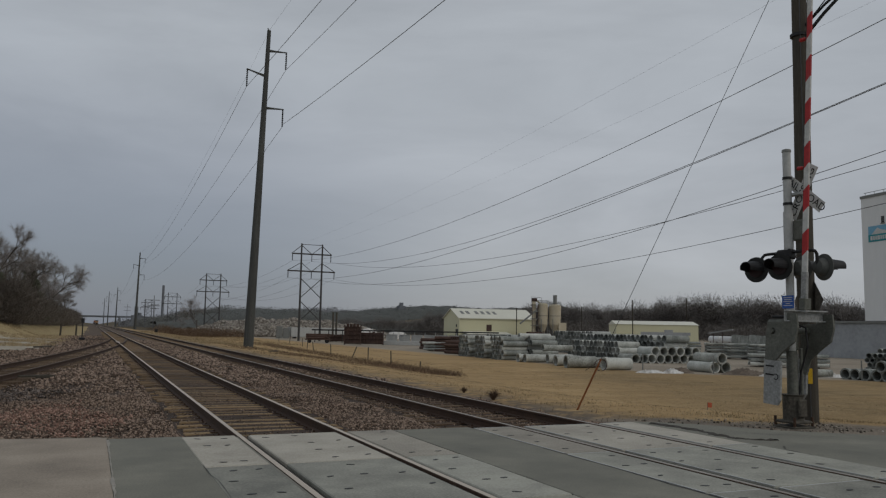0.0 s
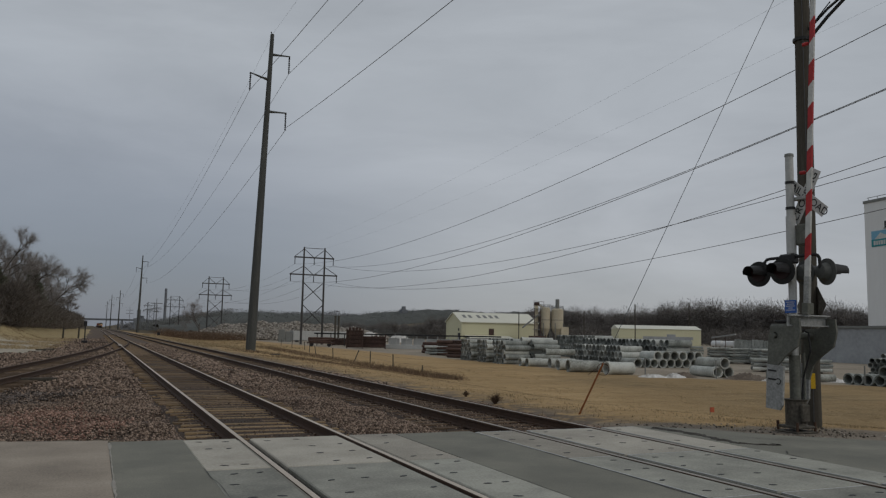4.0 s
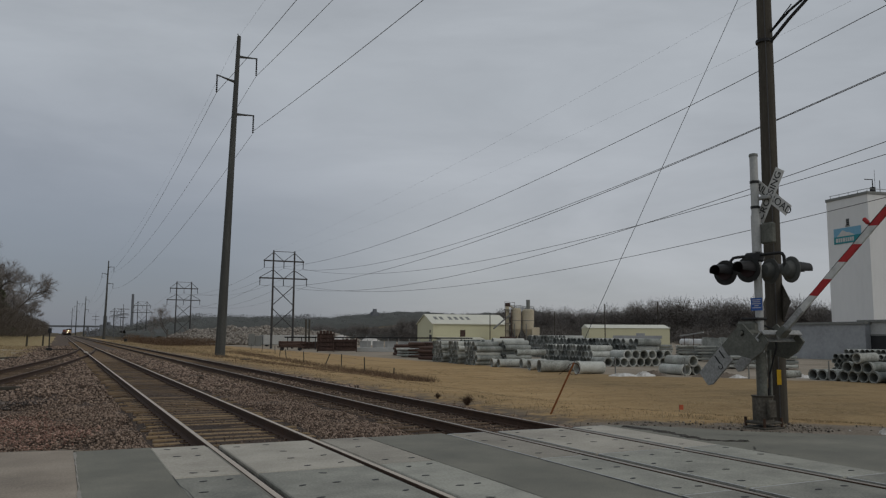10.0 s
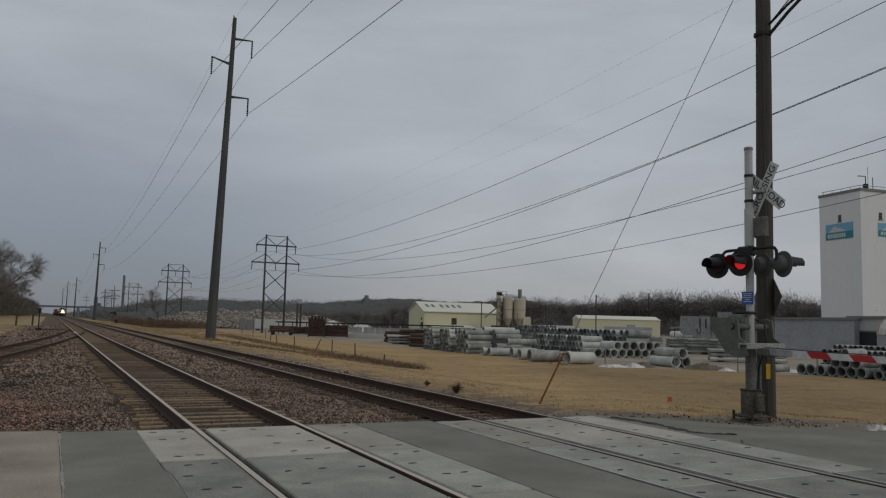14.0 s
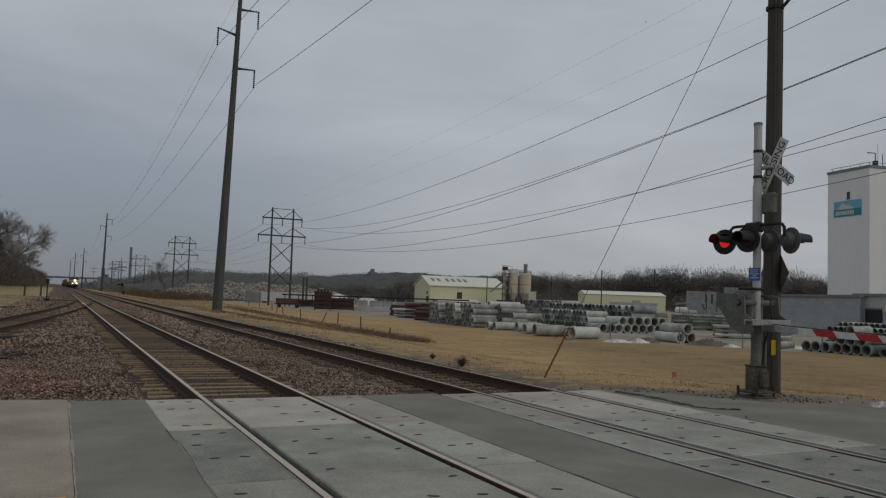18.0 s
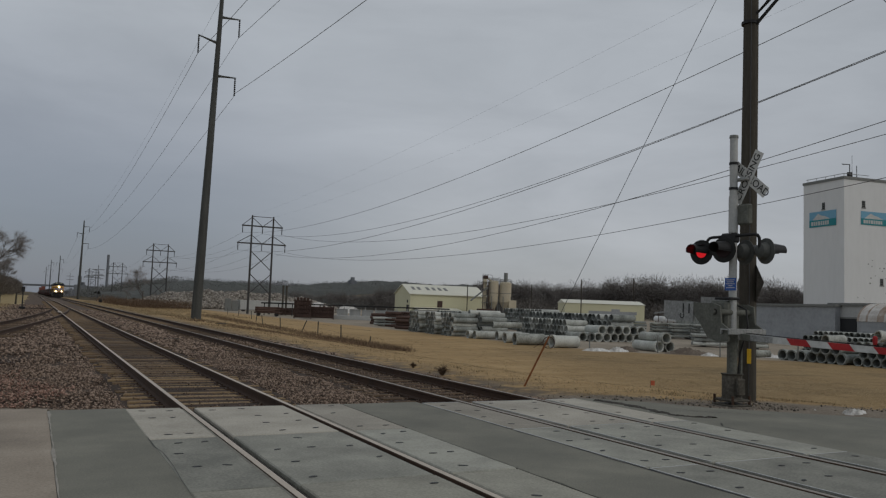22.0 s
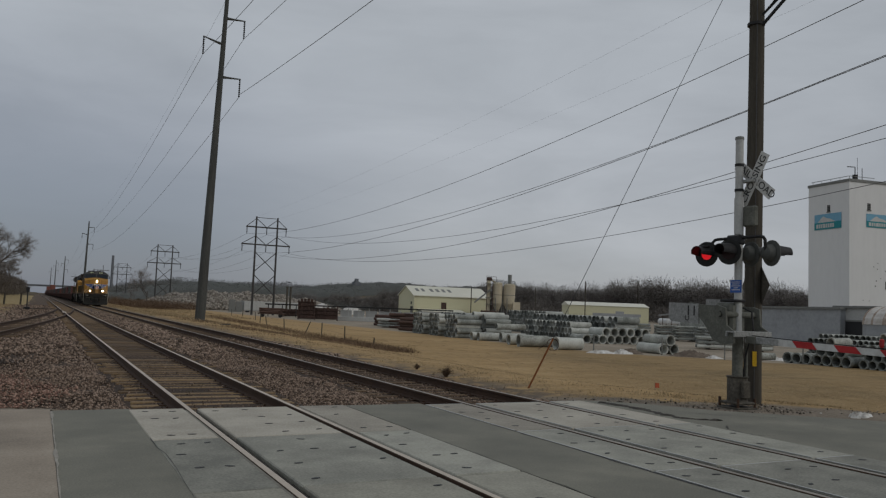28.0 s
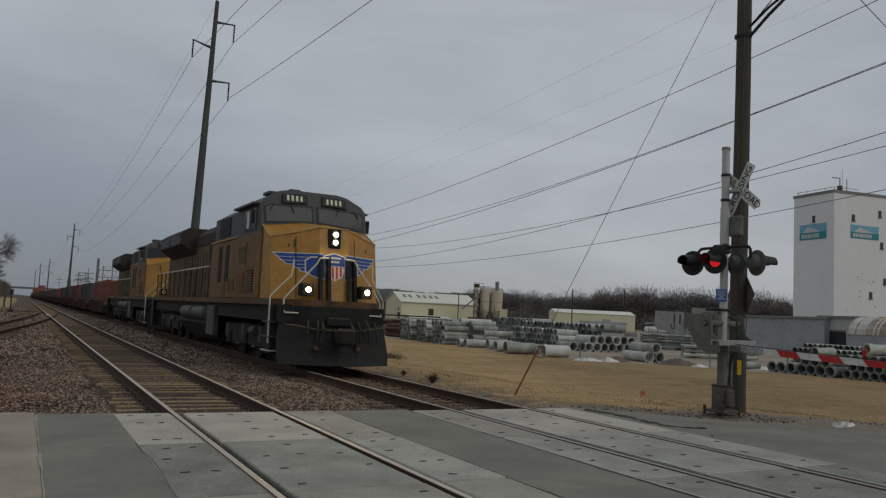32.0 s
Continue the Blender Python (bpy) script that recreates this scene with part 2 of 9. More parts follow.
WOOD_POLE = material("weathered_pole_wood", (0.062, 0.055, 0.044), (0.03, 0.027, 0.022), (0.105, 0.095, 0.078), 0.95, fine=12, coarse=1.5, bump=0.6, depth=0.01, stretch=(9, 9, 0.7))
H_WOOD = material("dark_tower_timber", (0.058, 0.056, 0.055), (0.036, 0.035, 0.034), (0.085, 0.082, 0.079), 0.85, fine=8, coarse=0.6, bump=0.1)
STEEL_POLE = material("weathering_steel_pole", (0.060, 0.063, 0.060), (0.028, 0.029, 0.028), (0.115, 0.12, 0.113), 0.75, fine=8, coarse=0.6, bump=0.1, stretch=(4, 4, 0.5))
# far pole wood, greyed and lightened: the air's haze is in its colour
POLE_HAZE = material("haze_toned_pole_wood", (0.13, 0.134, 0.142), (0.1, 0.103, 0.11), (0.16, 0.164, 0.172), 0.9, fine=2, coarse=0.3, bump=0)
WIRE = material("dark_wire", (0.07, 0.07, 0.075), rough=0.6, bump=0)
RED = material("red_reflective_sheeting", (0.36, 0.020, 0.022), (0.22, 0.014, 0.016), (0.46, 0.035, 0.035), 0.5, fine=12, coarse=3, bump=0.05)
WHITE = material("white_sheeting", (0.50, 0.50, 0.48), (0.33, 0.33, 0.31), (0.62, 0.62, 0.60), 0.55, fine=12, coarse=3, bump=0.05)
INK = material("black_lettering", (0.02, 0.02, 0.02), rough=0.6, bump=0)
BLUE_SIGN = material("blue_sign_sheet", (0.035, 0.10, 0.34), (0.025, 0.075, 0.27), (0.05, 0.13, 0.4), 0.5, bump=0)
YELLOW = material("yellow_marker", (0.62, 0.38, 0.02), rough=0.6, bump=0.05)
LAMP_RED = material("lit_red_lens", (0.5, 0.01, 0.015), rough=0.4, bump=0, glow=(1.0, 0.022, 0.032), power=0.45)
LENS_OFF = material("unlit_red_lens", (0.018, 0.005, 0.006), (0.011, 0.004, 0.004), (0.03, 0.008, 0.008), 0.5, bump=0.05)
# weak glow of a ring added round each lamp as its warm fringe
LAMP_RIM = material("warm_lamp_fringe_glow", (0.5, 0.42, 0.28), rough=0.3, bump=0, glow=(1.0, 0.74, 0.36), power=0.35)
HEADLAMP = material("lit_headlamp", (0.8, 0.75, 0.65), rough=0.3, bump=0, glow=(1.0, 0.80, 0.48), power=300.0)
PIPE = material("cast_concrete_pipe", (0.36, 0.367, 0.335), (0.17, 0.174, 0.152), (0.53, 0.54, 0.50), 0.85, amount=1.0, fine=9, coarse=0.9, bump=0.2, per_object=0.25)
PIPE_OLD = material("weathered_concrete_pipe", (0.255, 0.27, 0.25), (0.12, 0.128, 0.118), (0.41, 0.42, 0.395), 0.9, amount=1.0, fine=9, coarse=0.9, bump=0.2, island=0.35)
RUSTY = material("rusty_steel_form", (0.062, 0.040, 0.034), (0.026, 0.019, 0.017), (0.125, 0.078, 0.062), 0.9, fine=8, coarse=0.8, bump=0.3, island=0.3)
SIDING = material("cream_metal_siding", (0.55, 0.53, 0.36), (0.46, 0.44, 0.30), (0.62, 0.60, 0.43), 0.6, fine=3, coarse=0.15, bump=0.1, amount=0.4)
ROOF_PALE = material("pale_metal_roof", (0.62, 0.61, 0.52), (0.50, 0.49, 0.42), (0.70, 0.69, 0.60), 0.55, fine=3, coarse=0.2, bump=0.1, amount=0.5)
SILO = material("dusty_silo_steel", (0.46, 0.405, 0.30), (0.31, 0.265, 0.19), (0.55, 0.50, 0.39), 0.7, fine=3, coarse=0.3, bump=0.1)
MILL_WHITE = material("white_painted_concrete_tower", (0.66, 0.665, 0.66), (0.55, 0.555, 0.55), (0.73, 0.735, 0.73), 0.8, fine=1.2, coarse=0.12, bump=0.1, stretch=(1, 1, 0.3), amount=0.4)
SHED_GREY = material("grey_shed_siding", (0.295, 0.308, 0.32), (0.20, 0.208, 0.217), (0.37, 0.385, 0.40), 0.6, amount=0.7, fine=2, coarse=0.35, bump=0.1)
ROOF_RUST = material("rust_streaked_roof", (0.33, 0.265, 0.215), (0.19, 0.125, 0.085), (0.48, 0.43, 0.38), 0.7, fine=1.5, coarse=0.35, bump=0.15, amount=1.0)
ROOF_SHEET = material("pale_roof_sheet", (0.52, 0.50, 0.47), (0.36, 0.31, 0.27), (0.62, 0.60, 0.58), 0.7, fine=1.5, coarse=0.5, bump=0.15, amount=0.9)
OPENING = material("dark_opening", (0.02, 0.021, 0.023), rough=0.6, bump=0)
SNOW = material("old_snow", (0.56, 0.545, 0.515), (0.17, 0.145, 0.115), (0.78, 0.775, 0.77), 0.8, amount=1.0, fine=9, coarse=1.5, bump=0.4, depth=0.05)
RUBBLE = material("broken_concrete_rubble", (0.235, 0.208, 0.176), (0.11, 0.096, 0.081), (0.40, 0.365, 0.32), 0.9, fine=3, coarse=0.4, bump=0.3, island=0.5)
BARK = material("bare_tree_bark", (0.088, 0.076, 0.067), (0.045, 0.039, 0.035), (0.145, 0.127, 0.112), 0.95, fine=8, coarse=0.8, bump=0.3)
BRUSH_DARK = material("dark_dense_brush", (0.108, 0.092, 0.078), (0.062, 0.053, 0.045), (0.155, 0.134, 0.115), 0.95, fine=3, coarse=0.12, bump=0, island=0.5)
WOODS_GREY = material("grey_winter_woods", (0.122, 0.111, 0.102), (0.095, 0.086, 0.079), (0.15, 0.137, 0.127), 0.95, fine=3, coarse=0.05, bump=0, island=0.2)
WOODS_PALE = material("pale_winter_trees", (0.165, 0.152, 0.142), (0.13, 0.12, 0.112), (0.20, 0.186, 0.174), 0.95, fine=3, coarse=0.05, bump=0, island=0.2)
# treeline, plant and bridge tones have the distance haze mixed into the colour
FAR_HAZE = material("haze_toned_far_treeline", (0.20, 0.205, 0.215), (0.16, 0.164, 0.172), (0.24, 0.246, 0.258), 0.95, fine=2, coarse=0.03, bump=0, island=0.3)
PLANT_HAZE = material("haze_toned_plant_grey", (0.155, 0.165, 0.18), (0.12, 0.127, 0.14), (0.20, 0.21, 0.225), 0.8, fine=1, coarse=0.1, bump=0.05)
RUBBLE_BED = material("rubble_heap_fines", (0.13, 0.112, 0.09), (0.06, 0.055, 0.048), (0.23, 0.21, 0.185), 0.95, fine=4, coarse=0.5, bump=0.5, depth=0.1)
SAND = material("sandy_road_dirt", (0.185, 0.150, 0.108), (0.09, 0.072, 0.052), (0.29, 0.245, 0.185), 0.95, fine=26, coarse=1.6, bump=0.6, depth=0.02)
CRUMBLE = material("crumbled_joint", (0.30, 0.28, 0.245), (0.12, 0.11, 0.10), (0.42, 0.40, 0.36), 0.95, fine=40, coarse=4, bump=0.4)
DIRT_PILE = material("brown_dirt_pile", (0.135, 0.108, 0.086), (0.055, 0.043, 0.035), (0.30, 0.255, 0.21), 0.95, fine=9, coarse=1.6, bump=0.8, depth=0.03)
TWIG = material("bare_twigs", (0.180, 0.163, 0.150), (0.125, 0.113, 0.104), (0.235, 0.214, 0.198), 0.95, fine=3, coarse=0.05, bump=0, island=0.4)
# hill twigs lightened to grey-green so their colour carries the haze
HAZE_TWIG = material("haze_toned_grey_woods", (0.150, 0.155, 0.148), (0.12, 0.124, 0.118), (0.18, 0.186, 0.178), 0.95, fine=3, coarse=0.03, bump=0, island=0.2)
CANOPY = material("hill_canopy_twigs", (0.082, 0.086, 0.080), (0.058, 0.061, 0.057), (0.11, 0.115, 0.108), 0.95, fine=0.8, coarse=0.05, bump=0.6, depth=0.5)
CEDAR = material("dark_cedar_sprays", (0.105, 0.112, 0.078), (0.065, 0.069, 0.049), (0.15, 0.158, 0.112), 0.95, fine=3, coarse=0.2, bump=0, island=0.5)
ORANGE = material("orange_flagging", (0.50, 0.12, 0.06), rough=0.7, bump=0)
GUARD = material("rusty_guy_guard", (0.23, 0.085, 0.03), rough=0.8, bump=0.1)
TEAL = material("teal_sign_field", (0.02, 0.22, 0.25), (0.015, 0.17, 0.2), (0.03, 0.27, 0.3), 0.6, bump=0)
SKYBLUE = material("pale_blue_sign_field", (0.16, 0.36, 0.50), (0.12, 0.3, 0.42), (0.22, 0.42, 0.55), 0.6, bump=0)


def ground_material():
    """Mown straw-coloured grass; trodden dirt by the rails; grey gravel in the yard and the lay-by."""
    m = bpy.data.materials.new("dry_grass_and_gravel_ground")
    m.use_nodes = True
    nt = m.node_tree
    n, ln = nt.nodes.new, nt.links.new
    bsdf = nt.nodes["Principled BSDF"]
    bsdf.inputs["Roughness"].default_value = 0.95
    bsdf.inputs["Specular IOR Level"].default_value = 0.1
    geo = n("ShaderNodeNewGeometry")
    sep = n("ShaderNodeSeparateXYZ")
    ln(geo.outputs["Position"], sep.inputs[0])

    def noise_at(scale, detail=5.0, stretch=None):
        t = n("ShaderNodeTexNoise")
        t.inputs["Scale"].default_value, t.inputs["Detail"].default_value = scale, detail
        t.inputs["Roughness"].default_value = 0.65
        src = geo.outputs["Position"]
        if stretch:
            mp = n("ShaderNodeMapping")
            mp.inputs["Scale"].default_value = stretch
            ln(src, mp.inputs[0])
            src = mp.outputs[0]
        ln(src, t.inputs["Vector"])
        return t.outputs["Fac"]

    def ramp(value, stops):
        r = n("ShaderNodeValToRGB")
        els = r.color_ramp.elements
        els[0].position, els[0].color = stops[0][0], (*stops[0][1], 1)
        els[1].position, els[1].color = stops[-1][0], (*stops[-1][1], 1)
        for p, c in stops[1:-1]:
            els.new(p).color = (*c, 1)
        ln(value, r.inputs[0])
        return r.outputs[0]

    def calc(op, a, b):
        k = n("ShaderNodeMath")
        k.operation = op
        for i, v in enumerate((a, b)):
            if isinstance(v, (int, float)):
                k.inputs[i].default_value = v
            else:
                ln(v, k.inputs[i])
        return k.outputs[0]

    def step(value, a, b):
        k = n("ShaderNodeMapRange")
        k.interpolation_type = "SMOOTHSTEP"
        k.inputs["From Min"].default_value, k.inputs["From Max"].default_value = a, b
        ln(value, k.inputs["Value"])
        return k.outputs[0]

    def blend(f, a, b):
        k = n("ShaderNodeMix")
        k.data_type = "RGBA"
        ln(f, k.inputs["Factor"])
        ln(a, k.inputs["A"])
        ln(b, k.inputs["B"])
        return k.outputs["Result"]

    wob = calc("MULTIPLY", calc("SUBTRACT", noise_at(0.35), 0.5), 6.0)
    fine = noise_at(7.0, 6.0)
    streak = noise_at(0.5, 6.0, (0.35, 1.6, 1.0))
    grass = ramp(calc("ADD", calc("MULTIPLY", fine, 0.5), calc("MULTIPLY", streak, 0.5)),
                 [(0.30, (0.20, 0.128, 0.062)), (0.45, (0.34, 0.228, 0.110)), (0.58, (0.430, 0.300, 0.152)), (0.72, (0.50, 0.38, 0.215))])
    worn = ramp(calc("ADD", calc("MULTIPLY", fine, 0.5), calc("MULTIPLY", noise_at(0.8), 0.5)), [(0.32, (0.125, 0.088, 0.046)), (0.5, (0.215, 0.155, 0.082)), (0.68, (0.32, 0.235, 0.13))])
    wear = calc("MULTIPLY", step(calc("SUBTRACT", sep.outputs["X"], calc("MULTIPLY", sep.outputs["Y"], 0.45)), 5.0, 14.0), 0.6)
    wear = calc("ADD", wear, calc("MULTIPLY", step(noise_at(0.11), 0.48, 0.70), 0.4))
    grass = blend(wear, grass, worn)
    gravel = ramp(calc("ADD", calc("MULTIPLY", noise_at(14.0), 0.5), calc("MULTIPLY", noise_at(0.2), 0.5)),
                  [(0.32, (0.165, 0.138, 0.105)), (0.5, (0.29, 0.248, 0.195)), (0.7, (0.40, 0.35, 0.285))])
    dirt = ramp(calc("ADD", calc("MULTIPLY", noise_at(22.0), 0.6), calc("MULTIPLY", noise_at(1.2), 0.4)),
                [(0.32, (0.07, 0.055, 0.045)), (0.5, (0.135, 0.11, 0.088)), (0.7, (0.24, 0.205, 0.165))])
    x = calc("ADD", sep.outputs["X"], wob)
    y = calc("ADD", sep.outputs["Y"], wob)
    # yard gravel begins past the mown strip
    edge = calc("ADD", 35.6, calc("MULTIPLY", step(calc("SUBTRACT", 60.0, sep.outputs["Y"]), 8.0, 35.0), 14.0))
    yard = step(calc("SUBTRACT", calc("ADD", sep.outputs["X"], calc("MULTIPLY", wob, 0.35)), edge), 0.0, 1.8)
    col = blend(yard, grass, gravel)
    # far fields beyond the yard turn to dull brush
    far = step(sep.outputs["Y"], 300.0, 420.0)
    brush = ramp(noise_at(0.06), [(0.35, (0.06, 0.05, 0.035)), (0.65, (0.16, 0.125, 0.08))])
    col = blend(far, col, brush)
    # trodden dirt shoulder of the railway
    shoulder = calc("MULTIPLY", step(sep.outputs["X"], 11.6, 9.2), 1.0)
    rag = step(noise_at(1.6), 0.40, 0.56)
    near_t = calc("MAXIMUM", step(sep.outputs["X"], 10.0, 8.8), calc("MULTIPLY", shoulder, rag))
    col = blend(near_t, col, dirt)
    # lay-by of pale gravel and rough grass west of the line
    west = step(sep.outputs["X"], 0.2, -1.0)
    pale = ramp(calc("ADD", calc("MULTIPLY", noise_at(12.0), 0.5), calc("MULTIPLY", noise_at(0.25), 0.5)),
                [(0.32, (0.22, 0.195, 0.155)), (0.5, (0.35, 0.315, 0.255)), (0.68, (0.48, 0.44, 0.365))])
    tan = ramp(calc("ADD", calc("MULTIPLY", fine, 0.5), calc("MULTIPLY", noise_at(0.3), 0.5)),
               [(0.34, (0.21, 0.158, 0.082)), (0.5, (0.36, 0.28, 0.15)), (0.66, (0.50, 0.41, 0.24))])
    grassy = calc("MAXIMUM", step(y, 94.0, 106.0), step(x, -20.0, -26.0))
    wcol = blend(grassy, pale, tan)
    wcol = blend(calc("MULTIPLY", step(sep.outputs["Y"], 420.0, 480.0), 1.0), wcol, brush)
    col = blend(west, col, wcol)
    # pale trodden dirt along the road's ragged edge
    rim = calc("SUBTRACT", calc("ADD", sep.outputs["Y"], calc("MULTIPLY", sep.outputs["X"], 0.75)), calc("ADD", 21.1, calc("MULTIPLY", calc("SUBTRACT", noise_at(1.1), 0.5), 2.6)))
    rim = calc("MULTIPLY", calc("MULTIPLY", step(rim, 0.5, -0.4), step(sep.outputs["X"], 8.0, 9.5)), step(sep.outputs["Y"], 15.0, 13.0))
    rimdirt = ramp(calc("ADD", calc("MULTIPLY", noise_at(24.0), 0.6), calc("MULTIPLY", noise_at(1.5), 0.4)), [(0.32, (0.11, 0.092, 0.072)), (0.5, (0.205, 0.172, 0.135)), (0.7, (0.31, 0.265, 0.215))])
    col = blend(rim, col, rimdirt)
    # bed of the tracks
    bed = calc("MULTIPLY", step(sep.outputs["X"], -0.8, 0.4), step(sep.outputs["X"], 9.6, 9.0))
    col = blend(bed, col, dirt)
    ln(col, bsdf.inputs["Base Color"])
    bp = n("ShaderNodeBump")
    bp.inputs["Strength"].default_value, bp.inputs["Distance"].default_value = 0.45, 0.05
    ln(fine, bp.inputs["Height"])
    ln(bp.outputs[0], bsdf.inputs["Normal"])
    return m


GROUND = ground_material()


# ---- mesh helpers ----
class Build:
    """Collects vertices and faces for one mesh."""

    def __init__(self):
        self.v, self.f, self.mi = [], [], []
        self.m = 0

    def add(self, verts, faces):
        k = len(self.v)
        self.v.extend(tuple(p) for p in verts)
        self.f.extend(tuple(i + k for i in f) for f in faces)
        self.mi.extend([self.m] * len(faces))
        return self

    def box(self, x0, y0, z0, x1, y1, z1, m=None, c=0.0):
        """A box between two corners; c: chamfer of its upright and level edges."""
        if c <= 0:
            vs = [(x, y, z) for z in (z0, z1) for x, y in ((x0, y0), (x1, y0), (x1, y1), (x0, y1))]
            fs = [(0, 3, 2, 1), (4, 5, 6, 7), (0, 1, 5, 4), (1, 2, 6, 5), (2, 3, 7, 6), (3, 0, 4, 7)]
        else:
            ring = [(x0 + c, y0), (x1 - c, y0), (x1, y0 + c), (x1, y1 - c), (x1 - c, y1), (x0 + c, y1), (x0, y1 - c), (x0, y0 + c)]
            ins = [(min(max(x, x0 + c), x1 - c), min(max(y, y0 + c), y1 - c)) for x, y in ring]
            vs = [(x, y, z0) for x, y in ins] + [(x, y, z0 + c) for x, y in ring] + [(x, y, z1 - c) for x, y in ring] + [(x, y, z1) for x, y in ins]
            fs = [tuple(reversed(range(8))), tuple(range(24, 32))]
            for a in (0, 8, 16):
                fs += [(a + i, a + (i + 1) % 8, a + 8 + (i + 1) % 8, a + 8 + i) for i in range(8)]
        if m is not None:
            vs = [m @ Vector(p) for p in vs]
        return self.add(vs, fs)

    def tube(self, pts, radii, n=8, caps=True, m=None):
        """A round bar through the points."""
        pts = [Vector(p) for p in pts]
        if not isinstance(radii, (list, tuple)):
            radii = [radii] * len(pts)
        vs, fs = [], []
        u = None
        for i, p in enumerate(pts):
            d = (pts[min(i + 1, len(pts) - 1)] - pts[max(i - 1, 0)]).normalized()
            if u is None:
                u = d.orthogonal().normalized()
            else:
                u = (u - d * u.dot(d)).normalized()
            w = d.cross(u)
            for k in range(n):
                a = 2 * math.pi * k / n
                vs.append(p + (u * math.cos(a) + w * math.sin(a)) * radii[i])
        for i in range(len(pts) - 1):
            for k in range(n):
                a, b = i * n + k, i * n + (k + 1) % n
                fs.append((a, b, b + n, a + n))
        if caps:
            fs.append(tuple(reversed(range(n))))
            fs.append(tuple(range((len(pts) - 1) * n, len(pts) * n)))
        if m is not None:
            vs = [m @ p for p in vs]
        return self.add(vs, fs)

    def ring(self, p, axis, r_out, r_in, length, n=16):
        """A hollow pipe from p along axis."""
        p, d = Vector(p), Vector(axis).normalized()
        u = d.orthogonal().normalized()
        w = d.cross(u)
        vs = []
        for r, s in ((r_out, 0), (r_out, length), (r_in, length), (r_in, 0)):
            for k in range(n):
                a = 2 * math.pi * k / n
                vs.append(p + d * s + (u * math.cos(a) + w * math.sin(a)) * r)
        fs = []
        for j in range(4):
            b = ((j + 1) % 4) * n
            fs += [(j * n + k, j * n + (k + 1) % n, b + (k + 1) % n, b + k) for k in range(n)]
        return self.add(vs, fs)

    def slab(self, outline, z0, z1, m=None):
        """An upright prism over an outline, anticlockwise from above."""
        k = len(outline)
        vs = [(x, y, z0) for x, y in outline] + [(x, y, z1) for x, y in outline]
        fs = [tuple(reversed(range(k))), tuple(range(k, 2 * k))] + [(i, (i + 1) % k, (i + 1) % k + k, i + k) for i in range(k)]
        if m is not None:
            vs = [m @ Vector(p) for p in vs]
        return self.add(vs, fs)

    def mesh(self, name, mats, smooth=False):
        me = bpy.data.meshes.new(name)
        me.from_pydata(self.v, [], self.f)
        for mt in (mats if isinstance(mats, (list, tuple)) else [mats]):
            me.materials.append(mt)
        if any(self.mi):
            me.polygons.foreach_set("material_index", self.mi)
        if smooth:
            me.polygons.foreach_set("use_smooth", [True] * len(me.polygons))
            me.set_sharp_from_angle(angle=radians(35))
        me.update()
        return me


def part(name, b, mats, parent=None, label="", smooth=False, at=None):
    """Links a Build (or a ready mesh) as one mesh object under a thing or part."""
    me = b if isinstance(b, bpy.types.Mesh) else b.mesh(name, mats, smooth)
    ob = new(name, me)
    if parent is not None:
        ob.parent = parent
    if at is not None:
        ob.matrix_basis = at
    if label:
        ob["label"] = label
    return ob


def thing(name, label, category, at=None, group="", kind=""):
    ob = new(name)
    ob.empty_display_size = 0.2
    if at is not None:
        ob.matrix_basis = at
    return tagged(ob, label, category, group, kind)


def raw_mesh(name, verts, faces, mat, slot=None):
    """A mesh from numpy arrays of vertices and of equal-sided faces."""
    me = bpy.data.meshes.new(name)
    verts, faces = np.asarray(verts, np.float32), np.asarray(faces, np.int32)
    k = faces.shape[1]
    me.vertices.add(len(verts))
    me.vertices.foreach_set("co", verts.ravel())
    me.loops.add(faces.size)
    me.loops.foreach_set("vertex_index", faces.ravel())
    me.polygons.add(len(faces))
    me.polygons.foreach_set("loop_start", np.arange(0, faces.size, k, dtype=np.int32))
    me.materials.append(mat)
    me.update(calc_edges=True)
    me.validate()
    return me


def smooth01(v, a, b):
    t = np.clip((np.asarray(v, float) - a) / (b - a), 0, 1)
    return t * t * (3 - 2 * t)


def ground_z(x, y):
    """Height of the ground: level with the line near the crossing, lower in the yard, a bank to the west."""
    x, y = np.asarray(x, float), np.asarray(y, float)
    near = np.exp(-((y - 6.0) / 9.0) ** 2)
    a = 10.2 + 4.5 * near
    z = -0.26 - 1.04 * smooth01((x - a) / 11.0, 0, 1)
    z = z + 0.13 * near * smooth01(x, 8.8, 10.5) * (1 - smooth01(x, 15, 24))
    z = z + 2.0 * smooth01(-x, 6, 12) * smooth01(y, 90, 122)
    return z


def track_x(y):
    """The line runs straight for a quarter of a kilometre, then eases west."""
    y = np.asarray(y, float)
    d = np.maximum(0.0, y - 230.0)
    return -0.0046 * d * d / (d + 60.0)


T1, T2, HALF = 2.731, 7.109, 0.755   # the two tracks' centres and half the distance of the rails
ROAD_N = 11.50                       # far edge of the road


